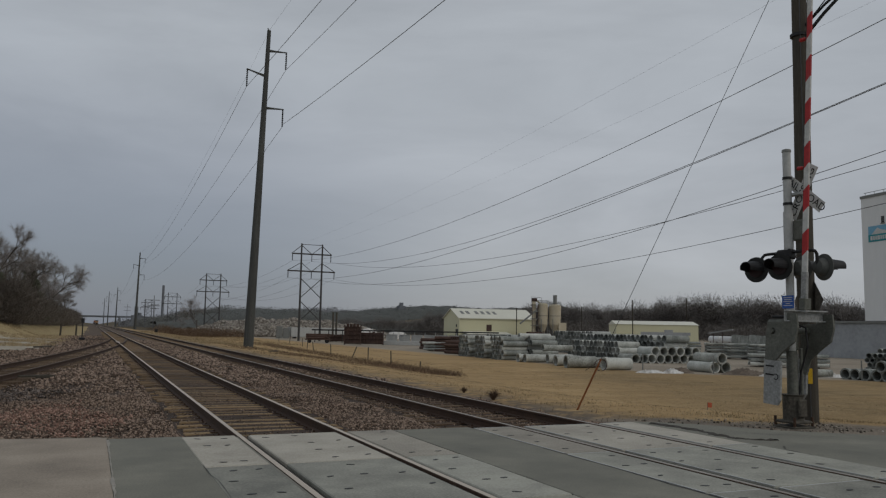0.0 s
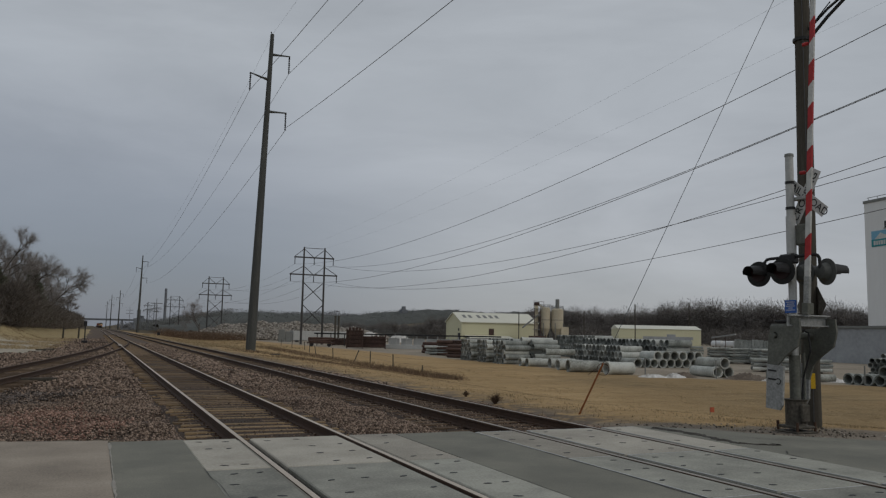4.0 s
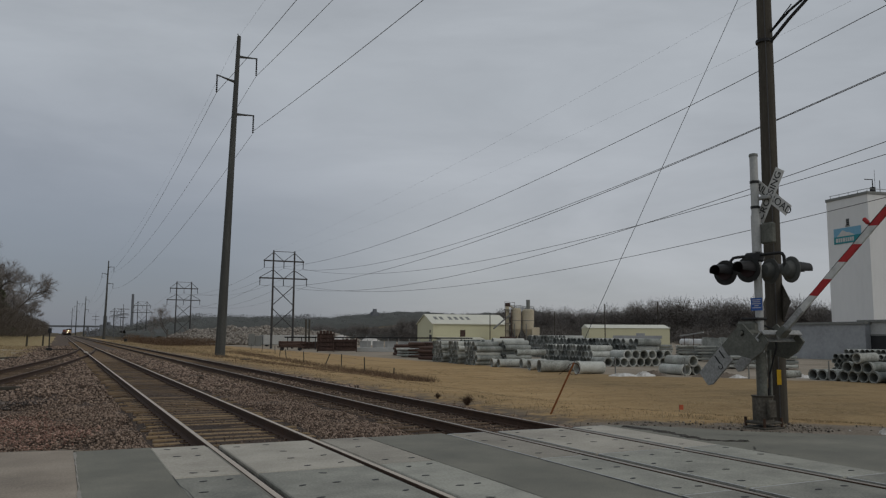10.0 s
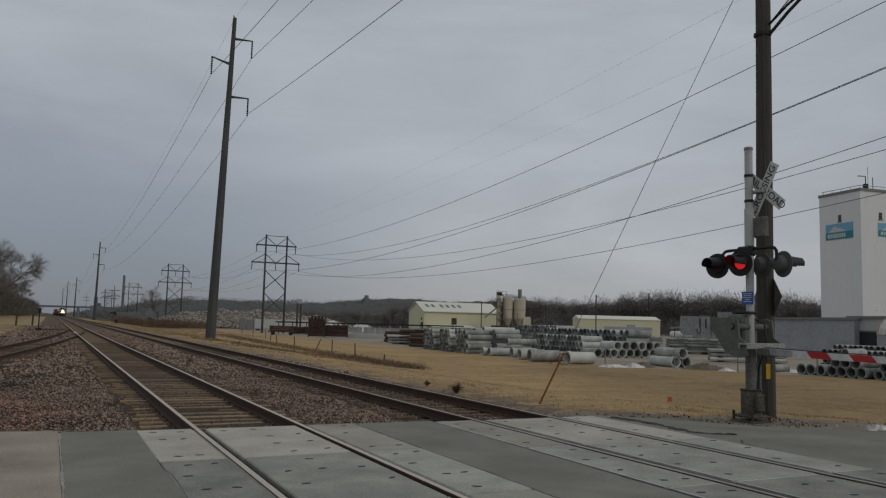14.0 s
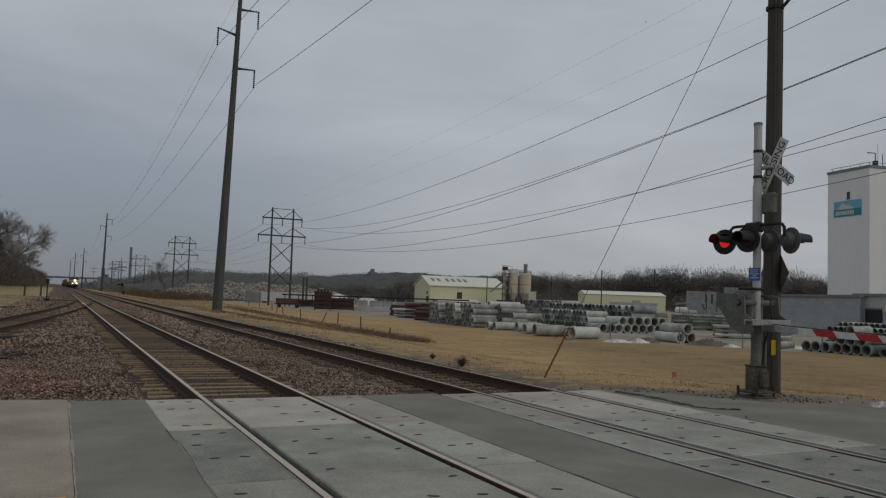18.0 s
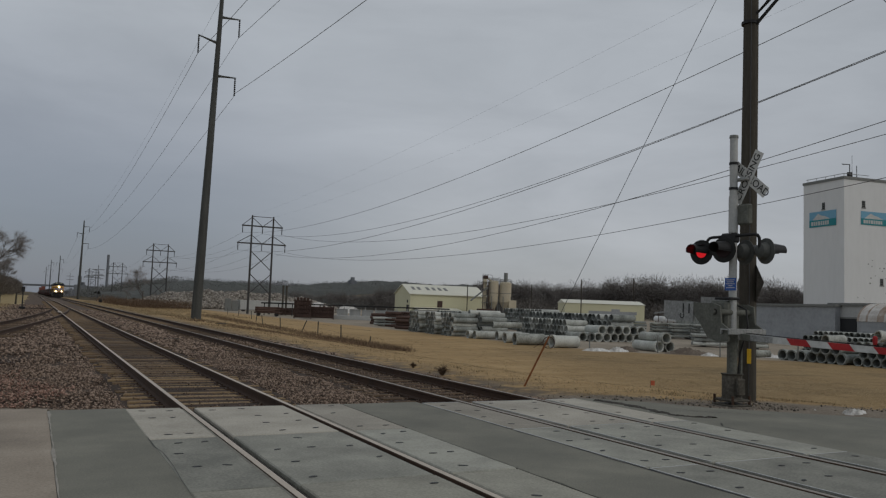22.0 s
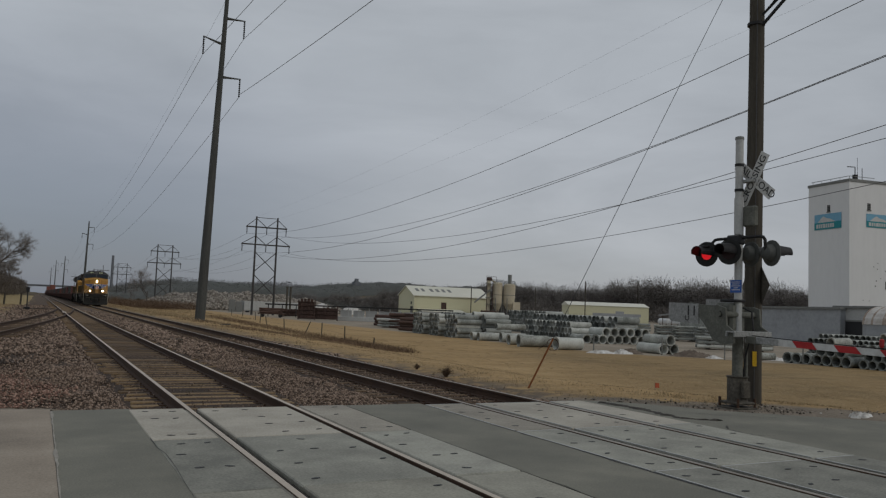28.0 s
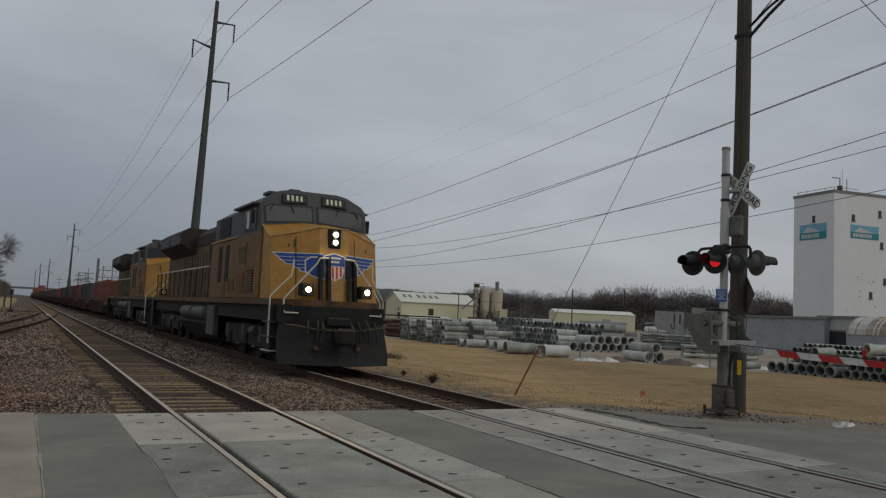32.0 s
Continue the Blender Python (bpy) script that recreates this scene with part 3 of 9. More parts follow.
# ---- ground ----
def build_ground():
    xs = np.unique(np.concatenate([np.linspace(-60, -8, 27), np.linspace(-8, 30, 77), np.linspace(30, 70, 41), np.linspace(70, 400, 30), [-3000, -1200, -500, -220, -110, 700, 1400, 3200]]))
    ys = np.unique(np.concatenate([[-600, -200, -80, -40], np.linspace(-30, 40, 71), np.linspace(40, 130, 46), np.linspace(130, 500, 38), [600, 800, 1100, 1600, 2400, 3800]]))
    X, Y = np.meshgrid(xs, ys)
    Z = ground_z(X, Y)
    road = (Y < ROAD_N + 0.4) & (X < 9.3)
    Z = np.where(road, np.minimum(Z, -0.3), Z)
    # distant rise under the woods
    Z = Z + 9.0 * smooth01(np.hypot(X - 20, Y), 330, 480) * smooth01(X, 20, 80) + 4.0 * smooth01(np.hypot(X, Y), 300, 420) * smooth01(X, 120, 200)
    Z = np.where((X < 0.5) & (X > -13.5) & (Y > 11.5) & (Y < 64), Z - 0.14, Z)
    Z = np.where((X >= 0.5) & (X < 9.2) & (Y > 11.0) & (Y < 240), Z - 0.16, Z)
    near = (np.abs(X) < 60) & (Y < 140) & (np.abs(X - 4.5) > 6)
    rnd = np.random.RandomState(3)
    Z = Z + np.where(near, rnd.normal(0, 0.012, Z.shape), 0)
    verts = np.stack([X.ravel(), Y.ravel(), Z.ravel()], 1)
    w = len(xs)
    i, j = np.meshgrid(np.arange(len(ys) - 1), np.arange(w - 1), indexing="ij")
    a = (i * w + j).ravel()
    faces = np.stack([a, a + 1, a + w + 1, a + w], 1)
    me = raw_mesh("ground", verts, faces, GROUND)
    me.polygons.foreach_set("use_smooth", [True] * len(me.polygons))
    tagged(new("ground", me), "dry mown grass, gravel yard and railway verge", "ground", kind="structure")


build_ground()


# ---- road and crossing ----
def build_road():
    road = thing("road", "worn grey asphalt and concrete road over the tracks", "road", kind="structure")
    y0 = -14.0
    # old concrete slab west of the tracks with its seam, then dark asphalt
    rnd = random.Random(4)

    def strip(x0, x1, z=0.0, ragged=0.0, y1=ROAD_N):
        ys = [y0 + (y1 - y0) * i / 40 for i in range(41)]
        left = [(x0 + rnd.uniform(-ragged, ragged), y) for y in ys]
        right = [(x1 + rnd.uniform(-ragged, ragged), y) for y in ys]
        return right + left[::-1]

    for k in range(5):
        x1 = 0.24 - k * 3.7
        part("paving_slab", Build().slab([(x1 - 3.68, y0), (x1, y0), (x1, 11.76 + 0.2 * (0.24 - x1)), (x1 - 3.68, 11.76 + 0.2 * (3.92 - x1))], -0.22, -0.002), PAVING, road, "old concrete road slab")
    part("asphalt_patch", Build().slab(strip(0.243, 1.20, y1=11.62), -0.22, -0.001), ASPHALT, road, "dark asphalt beside the panels")
    part("asphalt_infill", Build().slab(strip(4.285, 5.545, ragged=0.006, y1=11.45), -0.22, 0.001), ASPHALT, road, "dark asphalt between the tracks")
    # east approach, with an edge that swings away to the south
    edge = [(8.66, y0), (40, -18), (40, -9), (26, -2.5), (19, 2.6), (15.5, 5.9), (13.2, 7.6), (11.6, 8.6), (10.3, 9.7), (9.6, 10.7), (9.0, 11.25), (8.66, 11.35)]
    b = Build()
    top = [(x, y, 0.0 if x < 12 else -0.03 * (x - 12)) for x, y in edge]
    b.add(top + [(x, y, z - 0.25) for x, y, z in top], [tuple(range(len(top)))] + [((i + 1) % len(top), i, i + len(top), (i + 1) % len(top) + len(top)) for i in range(len(top))])
    part("east_approach", b, ASPHALT, road, "cracked asphalt approach")
    part("yellow_line", Build().slab([(-3.2, 6.38), (0.18, 6.33), (0.18, 6.45), (-3.2, 6.50)], -0.001, 0.003), YELLOW, road, "yellow road line")
    # cracks and tar seams
    for pts, w in (([(8.97, 8.30), (8.72, 8.05), (8.64, 7.70), (8.78, 7.48), (8.98, 7.41)], 0.03),
                   ([(9.5, 9.6), (9.9, 9.2), (10.6, 8.8)], 0.03),
                   ([(4.28, 11.4), (4.28, 9), (4.28, 7.4), (4.28, 5.5), (4.28, 1)], 0.010), ([(5.55, 9.15), (5.56, 8), (5.52, 6.3), (5.53, 2)], 0.034),
                   ([(1.2, 11.5), (1.205, 8.6), (1.2, 6.5), (1.21, 2)], 0.008), ([(-3.4, 9.1), (-1.2, 9.25), (0.2, 9.2)], 0.012), ([(-3.4, 7.1), (-1.6, 7.0), (0.2, 7.06)], 0.008)):
        b = Build()
        fine = []
        for (ax, ay), (bx, by) in zip(pts, pts[1:]):
            for s in range(6):
                t = s / 6
                fine.append((ax + (bx - ax) * t + rnd.uniform(-0.02, 0.02), ay + (by - ay) * t))
        fine.append(pts[-1])
        vs, fs = [], []
        for i, (x, y) in enumerate(fine):
            q = 0.6 * w * rnd.uniform(0.15, 1.0)
            vs += [(x - q, y, 0.0045), (x + q, y, 0.0045)]
            if i:
                fs.append((2 * i - 2, 2 * i - 1, 2 * i + 1, 2 * i))
        b.add(vs, fs)
        part("crack", b, TAR, road, "dark sealed crack")
    # torn lip where the asphalt has broken away beside the verge
    path = [(8.86, 11.0), (8.95, 10.55), (8.99, 10.1), (8.90, 9.6), (8.86, 9.12), (9.05, 8.92), (9.34, 8.72)]
    vs, fs = [], []
    n = 0
    for (ax, ay), (bx, by) in zip(path, path[1:]):
        for k in range(7):
            u = k / 7
            x, y = ax + (bx - ax) * u + rnd.uniform(-0.025, 0.025), ay + (by - ay) * u
            w, h = rnd.uniform(0.05, 0.13), rnd.uniform(0.010, 0.030)
            vs += [(x - w, y, -0.004), (x - w * 0.3, y + rnd.uniform(-0.02, 0.02), h), (x + w * 0.5, y, h * rnd.uniform(0.3, 0.9)), (x + w, y, -0.004)]
            if n:
                fs += [(4 * n - 4 + q, 4 * n - 3 + q, 4 * n + 1 + q, 4 * n + q) for q in range(3)]
            n += 1
    part("broken_lip", Build().add(vs, fs), LIP, road, "torn dark lip of broken asphalt")
    # crumbled joint between the slab and the asphalt
    vs, fs = [], []
    for i in range(90):
        y = ROAD_N - i * 0.16
        x = 0.25 + 0.004 * math.sin(i * 0.9) + rnd.uniform(-0.006, 0.006)
        q = 0.008 * rnd.uniform(0.3, 1.3) * (1.8 if i % 17 < 4 else 1.0)
        vs += [(x - q, y, 0.0045), (x + q * 1.3, y, 0.0045)]
        if i:
            fs.append((2 * i - 1, 2 * i - 2, 2 * i, 2 * i + 1))
    part("joint", Build().add(vs, fs), CRUMBLE, road, "pale crumbled joint")
    return road


def build_crossing():
    """Precast panels between and beside the rails, with lifting holes and flange gaps."""
    cross = thing("grade_crossing", "precast concrete panels laid between and beside four rails", "level crossing")
    rnd = random.Random(8)
    hole = Build().slab([(0.045 * math.cos(a) * 1.1, 0.024 * math.sin(a)) for a in [i * math.pi / 4 for i in range(8)]], 0.0015, 0.0045).mesh("lifting_hole", BLACK)
    for tc, cut, end in ((T1, 9.03, 11.52), (T2, 8.64, 11.33)):
        field, gauge = (0.072, 0.114) if tc == T1 else (0.092, 0.122)
        lay = ((tc - HALF - 0.79, tc - HALF - field, "field_panel"), (tc - HALF + gauge, tc + HALF - gauge, "gauge_panel"), (tc + HALF + field, tc + HALF + 0.79, "field_panel"))
        for x0, x1, nm in lay:
            edges = [end - rnd.uniform(0, 0.05)]
            yy = cut
            while yy > -14:
                edges.append(yy)
                yy -= 2.54
            for row, (ya, yb) in enumerate(zip(edges, edges[1:])):
                dz = rnd.uniform(-0.003, 0.003)
                b = Build().box(x0, yb + 0.013, -0.2, x1, ya - 0.013, 0.004 + dz, c=0.012)
                tone = (CONCRETE_C, CONCRETE_B, CONCRETE)[row % 3] if tc == T1 else (CONCRETE_C, CONCRETE_B, CONCRETE_B)[row % 3]
                p = part(nm, b, tone, cross)
                if tc == T2:
                    # worn pale edge angles round the newer panels
                    for xa, xb, yc, yd in ((x0 + 0.002, x0 + 0.024, yb + 0.03, ya - 0.03), (x0 + 0.03, x1 - 0.03, ya - 0.037, ya - 0.016)):
                        part("edge_angle", Build().box(xa, yc, 0.002 + dz, xb, yd, 0.0075 + dz), PALE_METAL, p, "worn pale steel edge")
                wide = x1 - x0
                rows = (0.16, 0.5, 0.84) if wide > 1 else (0.3, 0.72)
                for fx in rows:
                    for fy in (0.12, 0.37, 0.63, 0.88):
                        if rnd.random() < 0.62:
                            h = part("lifting_hole", hole, None, p)
                            h.matrix_basis = pose(x0 + wide * fx + rnd.uniform(-0.05, 0.05), yb + (ya - yb) * fy + rnd.uniform(-0.06, 0.06), 0.004 + dz, 0, 0, rnd.uniform(-40, 40))
        # rubber strips that line the flange gaps
        for s in (-1, 1):
            for off, half, top, mat in ((-s * 0.104, 0.010, -0.040, WEATHERED), (s * 0.0545, 0.0155, -0.009, RUBBER) if tc == T1 else (s * 0.082, 0.009, -0.090, WEATHERED)):
                x = tc + s * HALF + off
                part("rubber_strip", Build().box(x - half, -14, -0.16, x + half, end - 0.06, top), mat, cross)
        part("gap_floor", Build().box(tc - HALF - 0.06, -14, -0.2, tc + HALF + 0.06, end - 0.03, -0.12), BLACK, cross)
    return cross


build_road()
build_crossing()


# ---- tracks ----
RAIL_PROFILE = [(-0.070, -0.160), (0.070, -0.160), (0.070, -0.150), (0.012, -0.132), (0.009, -0.05), (0.036, -0.036), (0.0365, -0.008), (0.034, -0.003), (0.0315, 0.0), (0.026, 0.001),
                (-0.026, 0.001), (-0.0315, 0.0), (-0.034, -0.003), (-0.0365, -0.008), (-0.036, -0.036), (-0.009, -0.05), (-0.012, -0.132), (-0.070, -0.150)]


def rail_mesh(centre, name="rail", head=None):
    """A rail swept along the points of its centre line."""
    b = Build()
    k = len(RAIL_PROFILE)
    vs, fs = [], []
    pts = [Vector(p) for p in centre]
    for i, p in enumerate(pts):
        d = (pts[min(i + 1, len(pts) - 1)] - pts[max(i - 1, 0)]).normalized()
        s = Vector((d.y, -d.x, 0)).normalized()
        vs += [p + s * x + Vector((0, 0, z)) for x, z in RAIL_PROFILE]
    for i in range(len(pts) - 1):
        for j in range(k):
            a, c = i * k + j, i * k + (j + 1) % k
            b.m = 2 if 8 <= j <= 10 else 1 if j in (7, 11) else 0
            fs = [(a, c, c + k, a + k)]
            b.f += [tuple(f) for f in fs]
            b.mi.append(b.m)
    b.v = [tuple(p) for p in vs]
    return b.mesh(name, [RAIL_RUST, RAIL_DULL, head or RAIL_HEAD])


def tie_mesh(seed, length=2.6, mat=None):
    rnd = random.Random(seed)
    b = Build().box(-length / 2, -0.095, -0.18, length / 2, 0.095, 0, c=0.012)
    b.v = [(x + rnd.uniform(-0.012, 0.012), y + rnd.uniform(-0.008, 0.008), z + rnd.uniform(-0.006, 0.006)) for x, y, z in b.v]
    return b.mesh("tie", mat or TIE)


def spur_x(y):
    """Centre line of the siding that leaves track one near the turnout, towards the viewer's side."""
    d = np.maximum(0.0, 98.0 - np.asarray(y, float))
    return T1 - 0.0178 * d - 0.000878 * d * d


def build_tracks():
    ties = [tie_mesh(i) for i in range(6)]
    mid_ties = [tie_mesh(40 + i, mat=TIE_MID) for i in range(6)]
    dark_ties = [tie_mesh(20 + i, mat=TIE_DARK) for i in range(6)]
    rnd = random.Random(11)
    ys = list(np.arange(-14, 232, 6.0)) + list(np.arange(240, 1700, 20.0))
    for tc, lbl in ((T1, "railway track with polished rails on brown ties, meeting a turnout"), (T2, "railway track with polished rails on dark ties, used by the train")):
        tr = thing("railway_track", lbl, "railway track", group="railway tracks", kind="structure")
        for s in (-1, 1):
            part("rail", rail_mesh([(tc + s * HALF + float(track_x(y)), y, 0) for y in ys], head=RAIL_HEAD if tc == T1 else RAIL_HEAD_DIM), None, tr)
        y, k = ROAD_N + 0.22, 0
        far = Build()
        while y < 170:
            m = pose(tc + rnd.uniform(-0.13, 0.13), y, -0.161 + rnd.uniform(-0.006, 0.006), 0, 0, rnd.uniform(-1.2, 1.2))
            if k < 80:
                part("tie", (dark_ties if tc == T2 else mid_ties if rnd.random() < (y - 13.0) / 12.0 else ties)[rnd.randrange(6)], None, tr).matrix_basis = m
            else:
                far.box(-1.3, -0.10, -0.15, 1.3, 0.10, 0, m=m)
            y += 0.5 + rnd.uniform(-0.03, 0.03)
            k += 1
        tagged(part("distant_ties", far, TIE_MID, tr), kind="stuff")
        # tie plates with spikes beside the rails
        pl = Build()
        for i in range(70):
            for s in (-1, 1):
                x, yy = tc + s * HALF, ROAD_N + 0.22 + i * 0.5
                pl.box(x - 0.17, yy - 0.09, -0.166, x + 0.17, yy + 0.09, -0.152)
                for o in (-0.11, 0.11):
                    pl.box(x + o - 0.014, yy - 0.014, -0.154, x + o + 0.014, yy + 0.014, -0.124)
        tagged(part("tie_plates", pl, RAIL_RUST, tr, "rusty tie plates and spikes"), kind="stuff")
    # siding with its turnout
    sp = thing("siding_track", "rusty siding that curves away from the main line at a turnout", "railway track", kind="structure")
    yy = list(np.arange(12.5, 101.0, 2.5))
    for s in (-1, 1):
        pts = []
        for y in yy:
            c = float(spur_x(y))
            if s > 0 or y < 96:
                pts.append((c + s * HALF, y, 0.003))
        part("rail", rail_mesh(pts, head=RAIL_DULL), None, sp)
    y = 14.0
    for i in range(150):
        c = float(spur_x(y))
        if c < T1 - 1.9:
            sl = math.degrees(math.atan((float(spur_x(y + 0.5)) - c) / 0.5))
            part("tie", dark_ties[rnd.randrange(6)], None, sp).matrix_basis = pose(c, y, -0.165, 0, 0, -sl)
        y += 0.55
    frog = Build().box(T1 - HALF - 0.13, 70.5, -0.03, T1 - HALF + 0.13, 74.5, 0.001)
    part("frog", frog, RAIL_HEAD, sp, "polished frog casting")
    stand = thing("switch_stand", "black switch stand with target beside the turnout", "switch stand", at=pose(-1.0, 90.0, -0.2))
    part("mast", Build().tube([(0, 0, 0), (0, 0, 2.1)], 0.06), BLACK, stand)
    part("target", Build().box(-0.16, -0.02, 1.75, 0.16, 0.02, 2.25, c=0.01), BLACK, stand)
    part("base", Build().box(-0.3, -0.5, 0, 0.3, 0.5, 0.25, c=0.03), BLACK, stand)
    part("rod", Build().tube([(0.2, 0, 0.1), (2.6, 0, 0.1)], 0.03), BLACK, stand)


build_tracks()


# ---- ballast ----
def stones(name, zones, mat, label, seed):
    """Loose angular stones scattered over rectangles (x0, x1, y0, y1, count, size, height)."""
    rnd = np.random.RandomState(seed)
    base = np.array([[1, 0, 0], [-1, 0, 0], [0, 1, 0], [0, -1, 0], [0, 0, 0.8], [0, 0, -0.8]], float)
    tri = np.array([[0, 2, 4], [2, 1, 4], [1, 3, 4], [3, 0, 4], [2, 0, 5], [1, 2, 5], [3, 1, 5], [0, 3, 5]])
    V, F, k = [], [], 0
    for x0, x1, y0, y1, cnt, size, hfun in zones:
        u = rnd.rand(cnt)
        p = np.stack([x0 + (x1 - x0) * rnd.rand(cnt), y0 + (y1 - y0) * u ** 1.25], 1)
        z = hfun(p[:, 0], p[:, 1])
        keep = ~np.isnan(z)
        p, z = p[keep], z[keep]
        c = len(p)
        s = size * (0.42 + 1.15 * rnd.rand(c, 1, 1) ** 1.6) * (1 + 0.5 * (p[:, 1, None, None] > 26))
        v = base[None] * (0.65 + 0.6 * rnd.rand(c, 6, 3)) * s
        a = rnd.rand(c) * 6.283
        t = rnd.rand(c) * 1.2 - 0.6
        ca, sa, ct, st = np.cos(a)[:, None], np.sin(a)[:, None], np.cos(t)[:, None], np.sin(t)[:, None]
        x, y, zz = v[..., 0], v[..., 1] * ct - v[..., 2] * st, v[..., 1] * st + v[..., 2] * ct
        v = np.stack([x * ca - y * sa + p[:, 0, None], x * sa + y * ca + p[:, 1, None], zz + z[:, None]], 2)
        V.append(v.reshape(-1, 3))
        F.append((tri[None] + (np.arange(c) * 6)[:, None, None] + k).reshape(-1, 3))
        k += c * 6
    me = raw_mesh(name, np.concatenate(V), np.concatenate(F), mat)
    return tagged(new(name, me), label, "ballast", kind="stuff")


def bed_z(x, y):
    """Top of the ballast: full between ties and in the cribs, sloping off at the shoulders; bare over the tie faces."""
    z = np.full_like(x, -0.185)
    for tc in (T1, T2):
        d = np.abs(x - tc)
        z = np.where(d < 1.27, -0.157 if tc == T1 else -0.165, z)
    z = np.where(x > T2 + 1.5, -0.19 - (x - T2 - 1.5) * 0.12, z)
    z = np.where(x < T1 - 1.7, -0.185 - np.clip((T1 - 1.7 - x) * 0.02, 0, 0.06), z)
    calm = np.where((np.abs(x - T1) < 1.3) | (np.abs(x - T2) < 1.3), 0.3, 1.0)
    return z + calm * (0.018 * np.sin(x * 3.1 + y * 1.3) + 0.02 * np.sin(y * 2.3 - x))


def build_ballast():
    me = Build()
    ys = list(np.arange(ROAD_N + 0.02, 60, 1.2)) + list(np.arange(60, 240, 6)) + list(np.arange(240, 900, 30))
    xs = list(np.arange(-12.2, 10.2, 0.35))
    vs = [(x + float(track_x(y)), y, float(bed_z(np.array(x), np.array(y))) - 0.012 - 0.3 * max(0, -3.5 - x + (-7.5 if y < 56 else 1.9)) / 1.5 - 0.25 * max(0, x - 9.4)) for y in ys for x in xs]
    w = len(xs)
    me.add(vs, [])
    for i in range(len(ys) - 1):
        for j in range(w - 1):
            me.f.append((i * w + j, i * w + j + 1, (i + 1) * w + j + 1, (i + 1) * w + j))
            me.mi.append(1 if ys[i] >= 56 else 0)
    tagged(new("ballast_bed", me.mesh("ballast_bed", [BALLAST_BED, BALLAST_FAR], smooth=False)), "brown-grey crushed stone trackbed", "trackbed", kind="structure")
    N = ROAD_N + 0.05
    stones("ballast_stones", [(-12, -6.5, N, 34, 12500, 0.033, bed_z), (-10, -4, 34, 56, 5000, 0.05, bed_z), (-6.5, 1.35, N, 22, 54000, 0.022, bed_z), (-6.5, 1.35, 22, 34, 12500, 0.033, bed_z), (-4, 1.35, 30, 60, 15000, 0.036, bed_z), (4.1, 5.75, N, 24, 17000, 0.021, bed_z), (4.1, 5.75, 24, 40, 5500, 0.036, bed_z), (8.45, 9.9, N, 24, 8500, 0.022, bed_z), (8.45, 9.9, 24, 40, 3600, 0.036, bed_z),
                              (1.3, 4.15, N, 24, 2600, 0.013, bed_z), (5.75, 8.5, N, 22, 5000, 0.017, bed_z), (5.75, 8.5, 22, 36, 2500, 0.024, bed_z), (4.1, 5.9, 40, 90, 9000, 0.042, bed_z), (-3.4, 1.3, 58, 120, 5000, 0.05, bed_z)], STONE, "loose grey-brown crushed stone ballast", 5)
    fade = np.random.RandomState(44)
    patch = lambda x, y: np.where((np.abs(x + 0.55 - 0.35 * np.sin(y)) + 0.42 * np.abs(y - 16.2)) < 1.6 * fade.rand(len(x)) ** 0.4, bed_z(x, y) + 0.026, np.nan)
    stones("pink_stones", [(-5.2, 0.9, 12.3, 20, 13000, 0.022, patch)], STONE_PINK, "patch of pinkish crushed stone among the ballast", 6)
    smudge = lambda x, y: np.where(np.abs(x + 2.0) / 2.2 + np.abs(y - 22.0) / 2.6 < fade.rand(len(x)) ** 0.5, bed_z(x, y) + 0.03, np.nan)
    stones("dark_stones", [(-4.4, 0.6, 19, 25, 6500, 0.030, smudge)], STONE_DARK, "patch of oil-darkened stone among the ballast", 7)
    stones("shoulder_rubble", [(11.0, 13.2, 9.9, 11.6, 260, 0.028, lambda x, y: ground_z(x, y) + 0.012), (9.2, 16.5, 6.2, 13.6, 3200, 0.021, lambda x, y: np.where(np.abs(y - (19.5 - 0.75 * x) - 1.05 + 0.3 * np.sin(x * 2)) < 0.5, ground_z(x, y) + 0.01, np.nan))], CRUMB, "broken asphalt crumbs along the road edge", 9)


build_ballast()


def build_berm():
    """Sandy dirt swept off the road against the ballast."""
    xs = np.arange(-9.0, 1.05, 0.12)
    vs = np.arange(0, 9)
    rnd = np.random.RandomState(15)
    reach = 0.75 + 0.3 * np.sin(xs * 1.3) + 0.18 * np.sin(xs * 4.1 + 1) + rnd.normal(0, 0.05, len(xs))
    reach = np.maximum(0.12, reach * smooth01(1.2 - xs, 0, 2.0) + 0.12)
    P = []
    for k in vs:
        u = k / 8.0
        z = -0.012 - 0.13 * u ** 1.3 - 0.2 * max(0.0, u - 0.8) + rnd.normal(0, 0.006, len(xs)) + (0.02 * np.sin(u * 3.14))
        P.append(np.stack([xs, np.where(xs < 0.25, 11.78 + 0.2 * (0.25 - xs), 11.66) + u * reach, z], 1))
    V = np.concatenate(P)
    w = len(xs)
    i, j = np.meshgrid(np.arange(8), np.arange(w - 1), indexing="ij")
    a = (i * w + j).ravel()
    tagged(new("road_edge_dirt", raw_mesh("road_edge_dirt", V, np.stack([a, a + 1, a + w + 1, a + w], 1), SAND)), "sandy brown dirt along the road edge", "dirt", kind="structure")


build_berm()


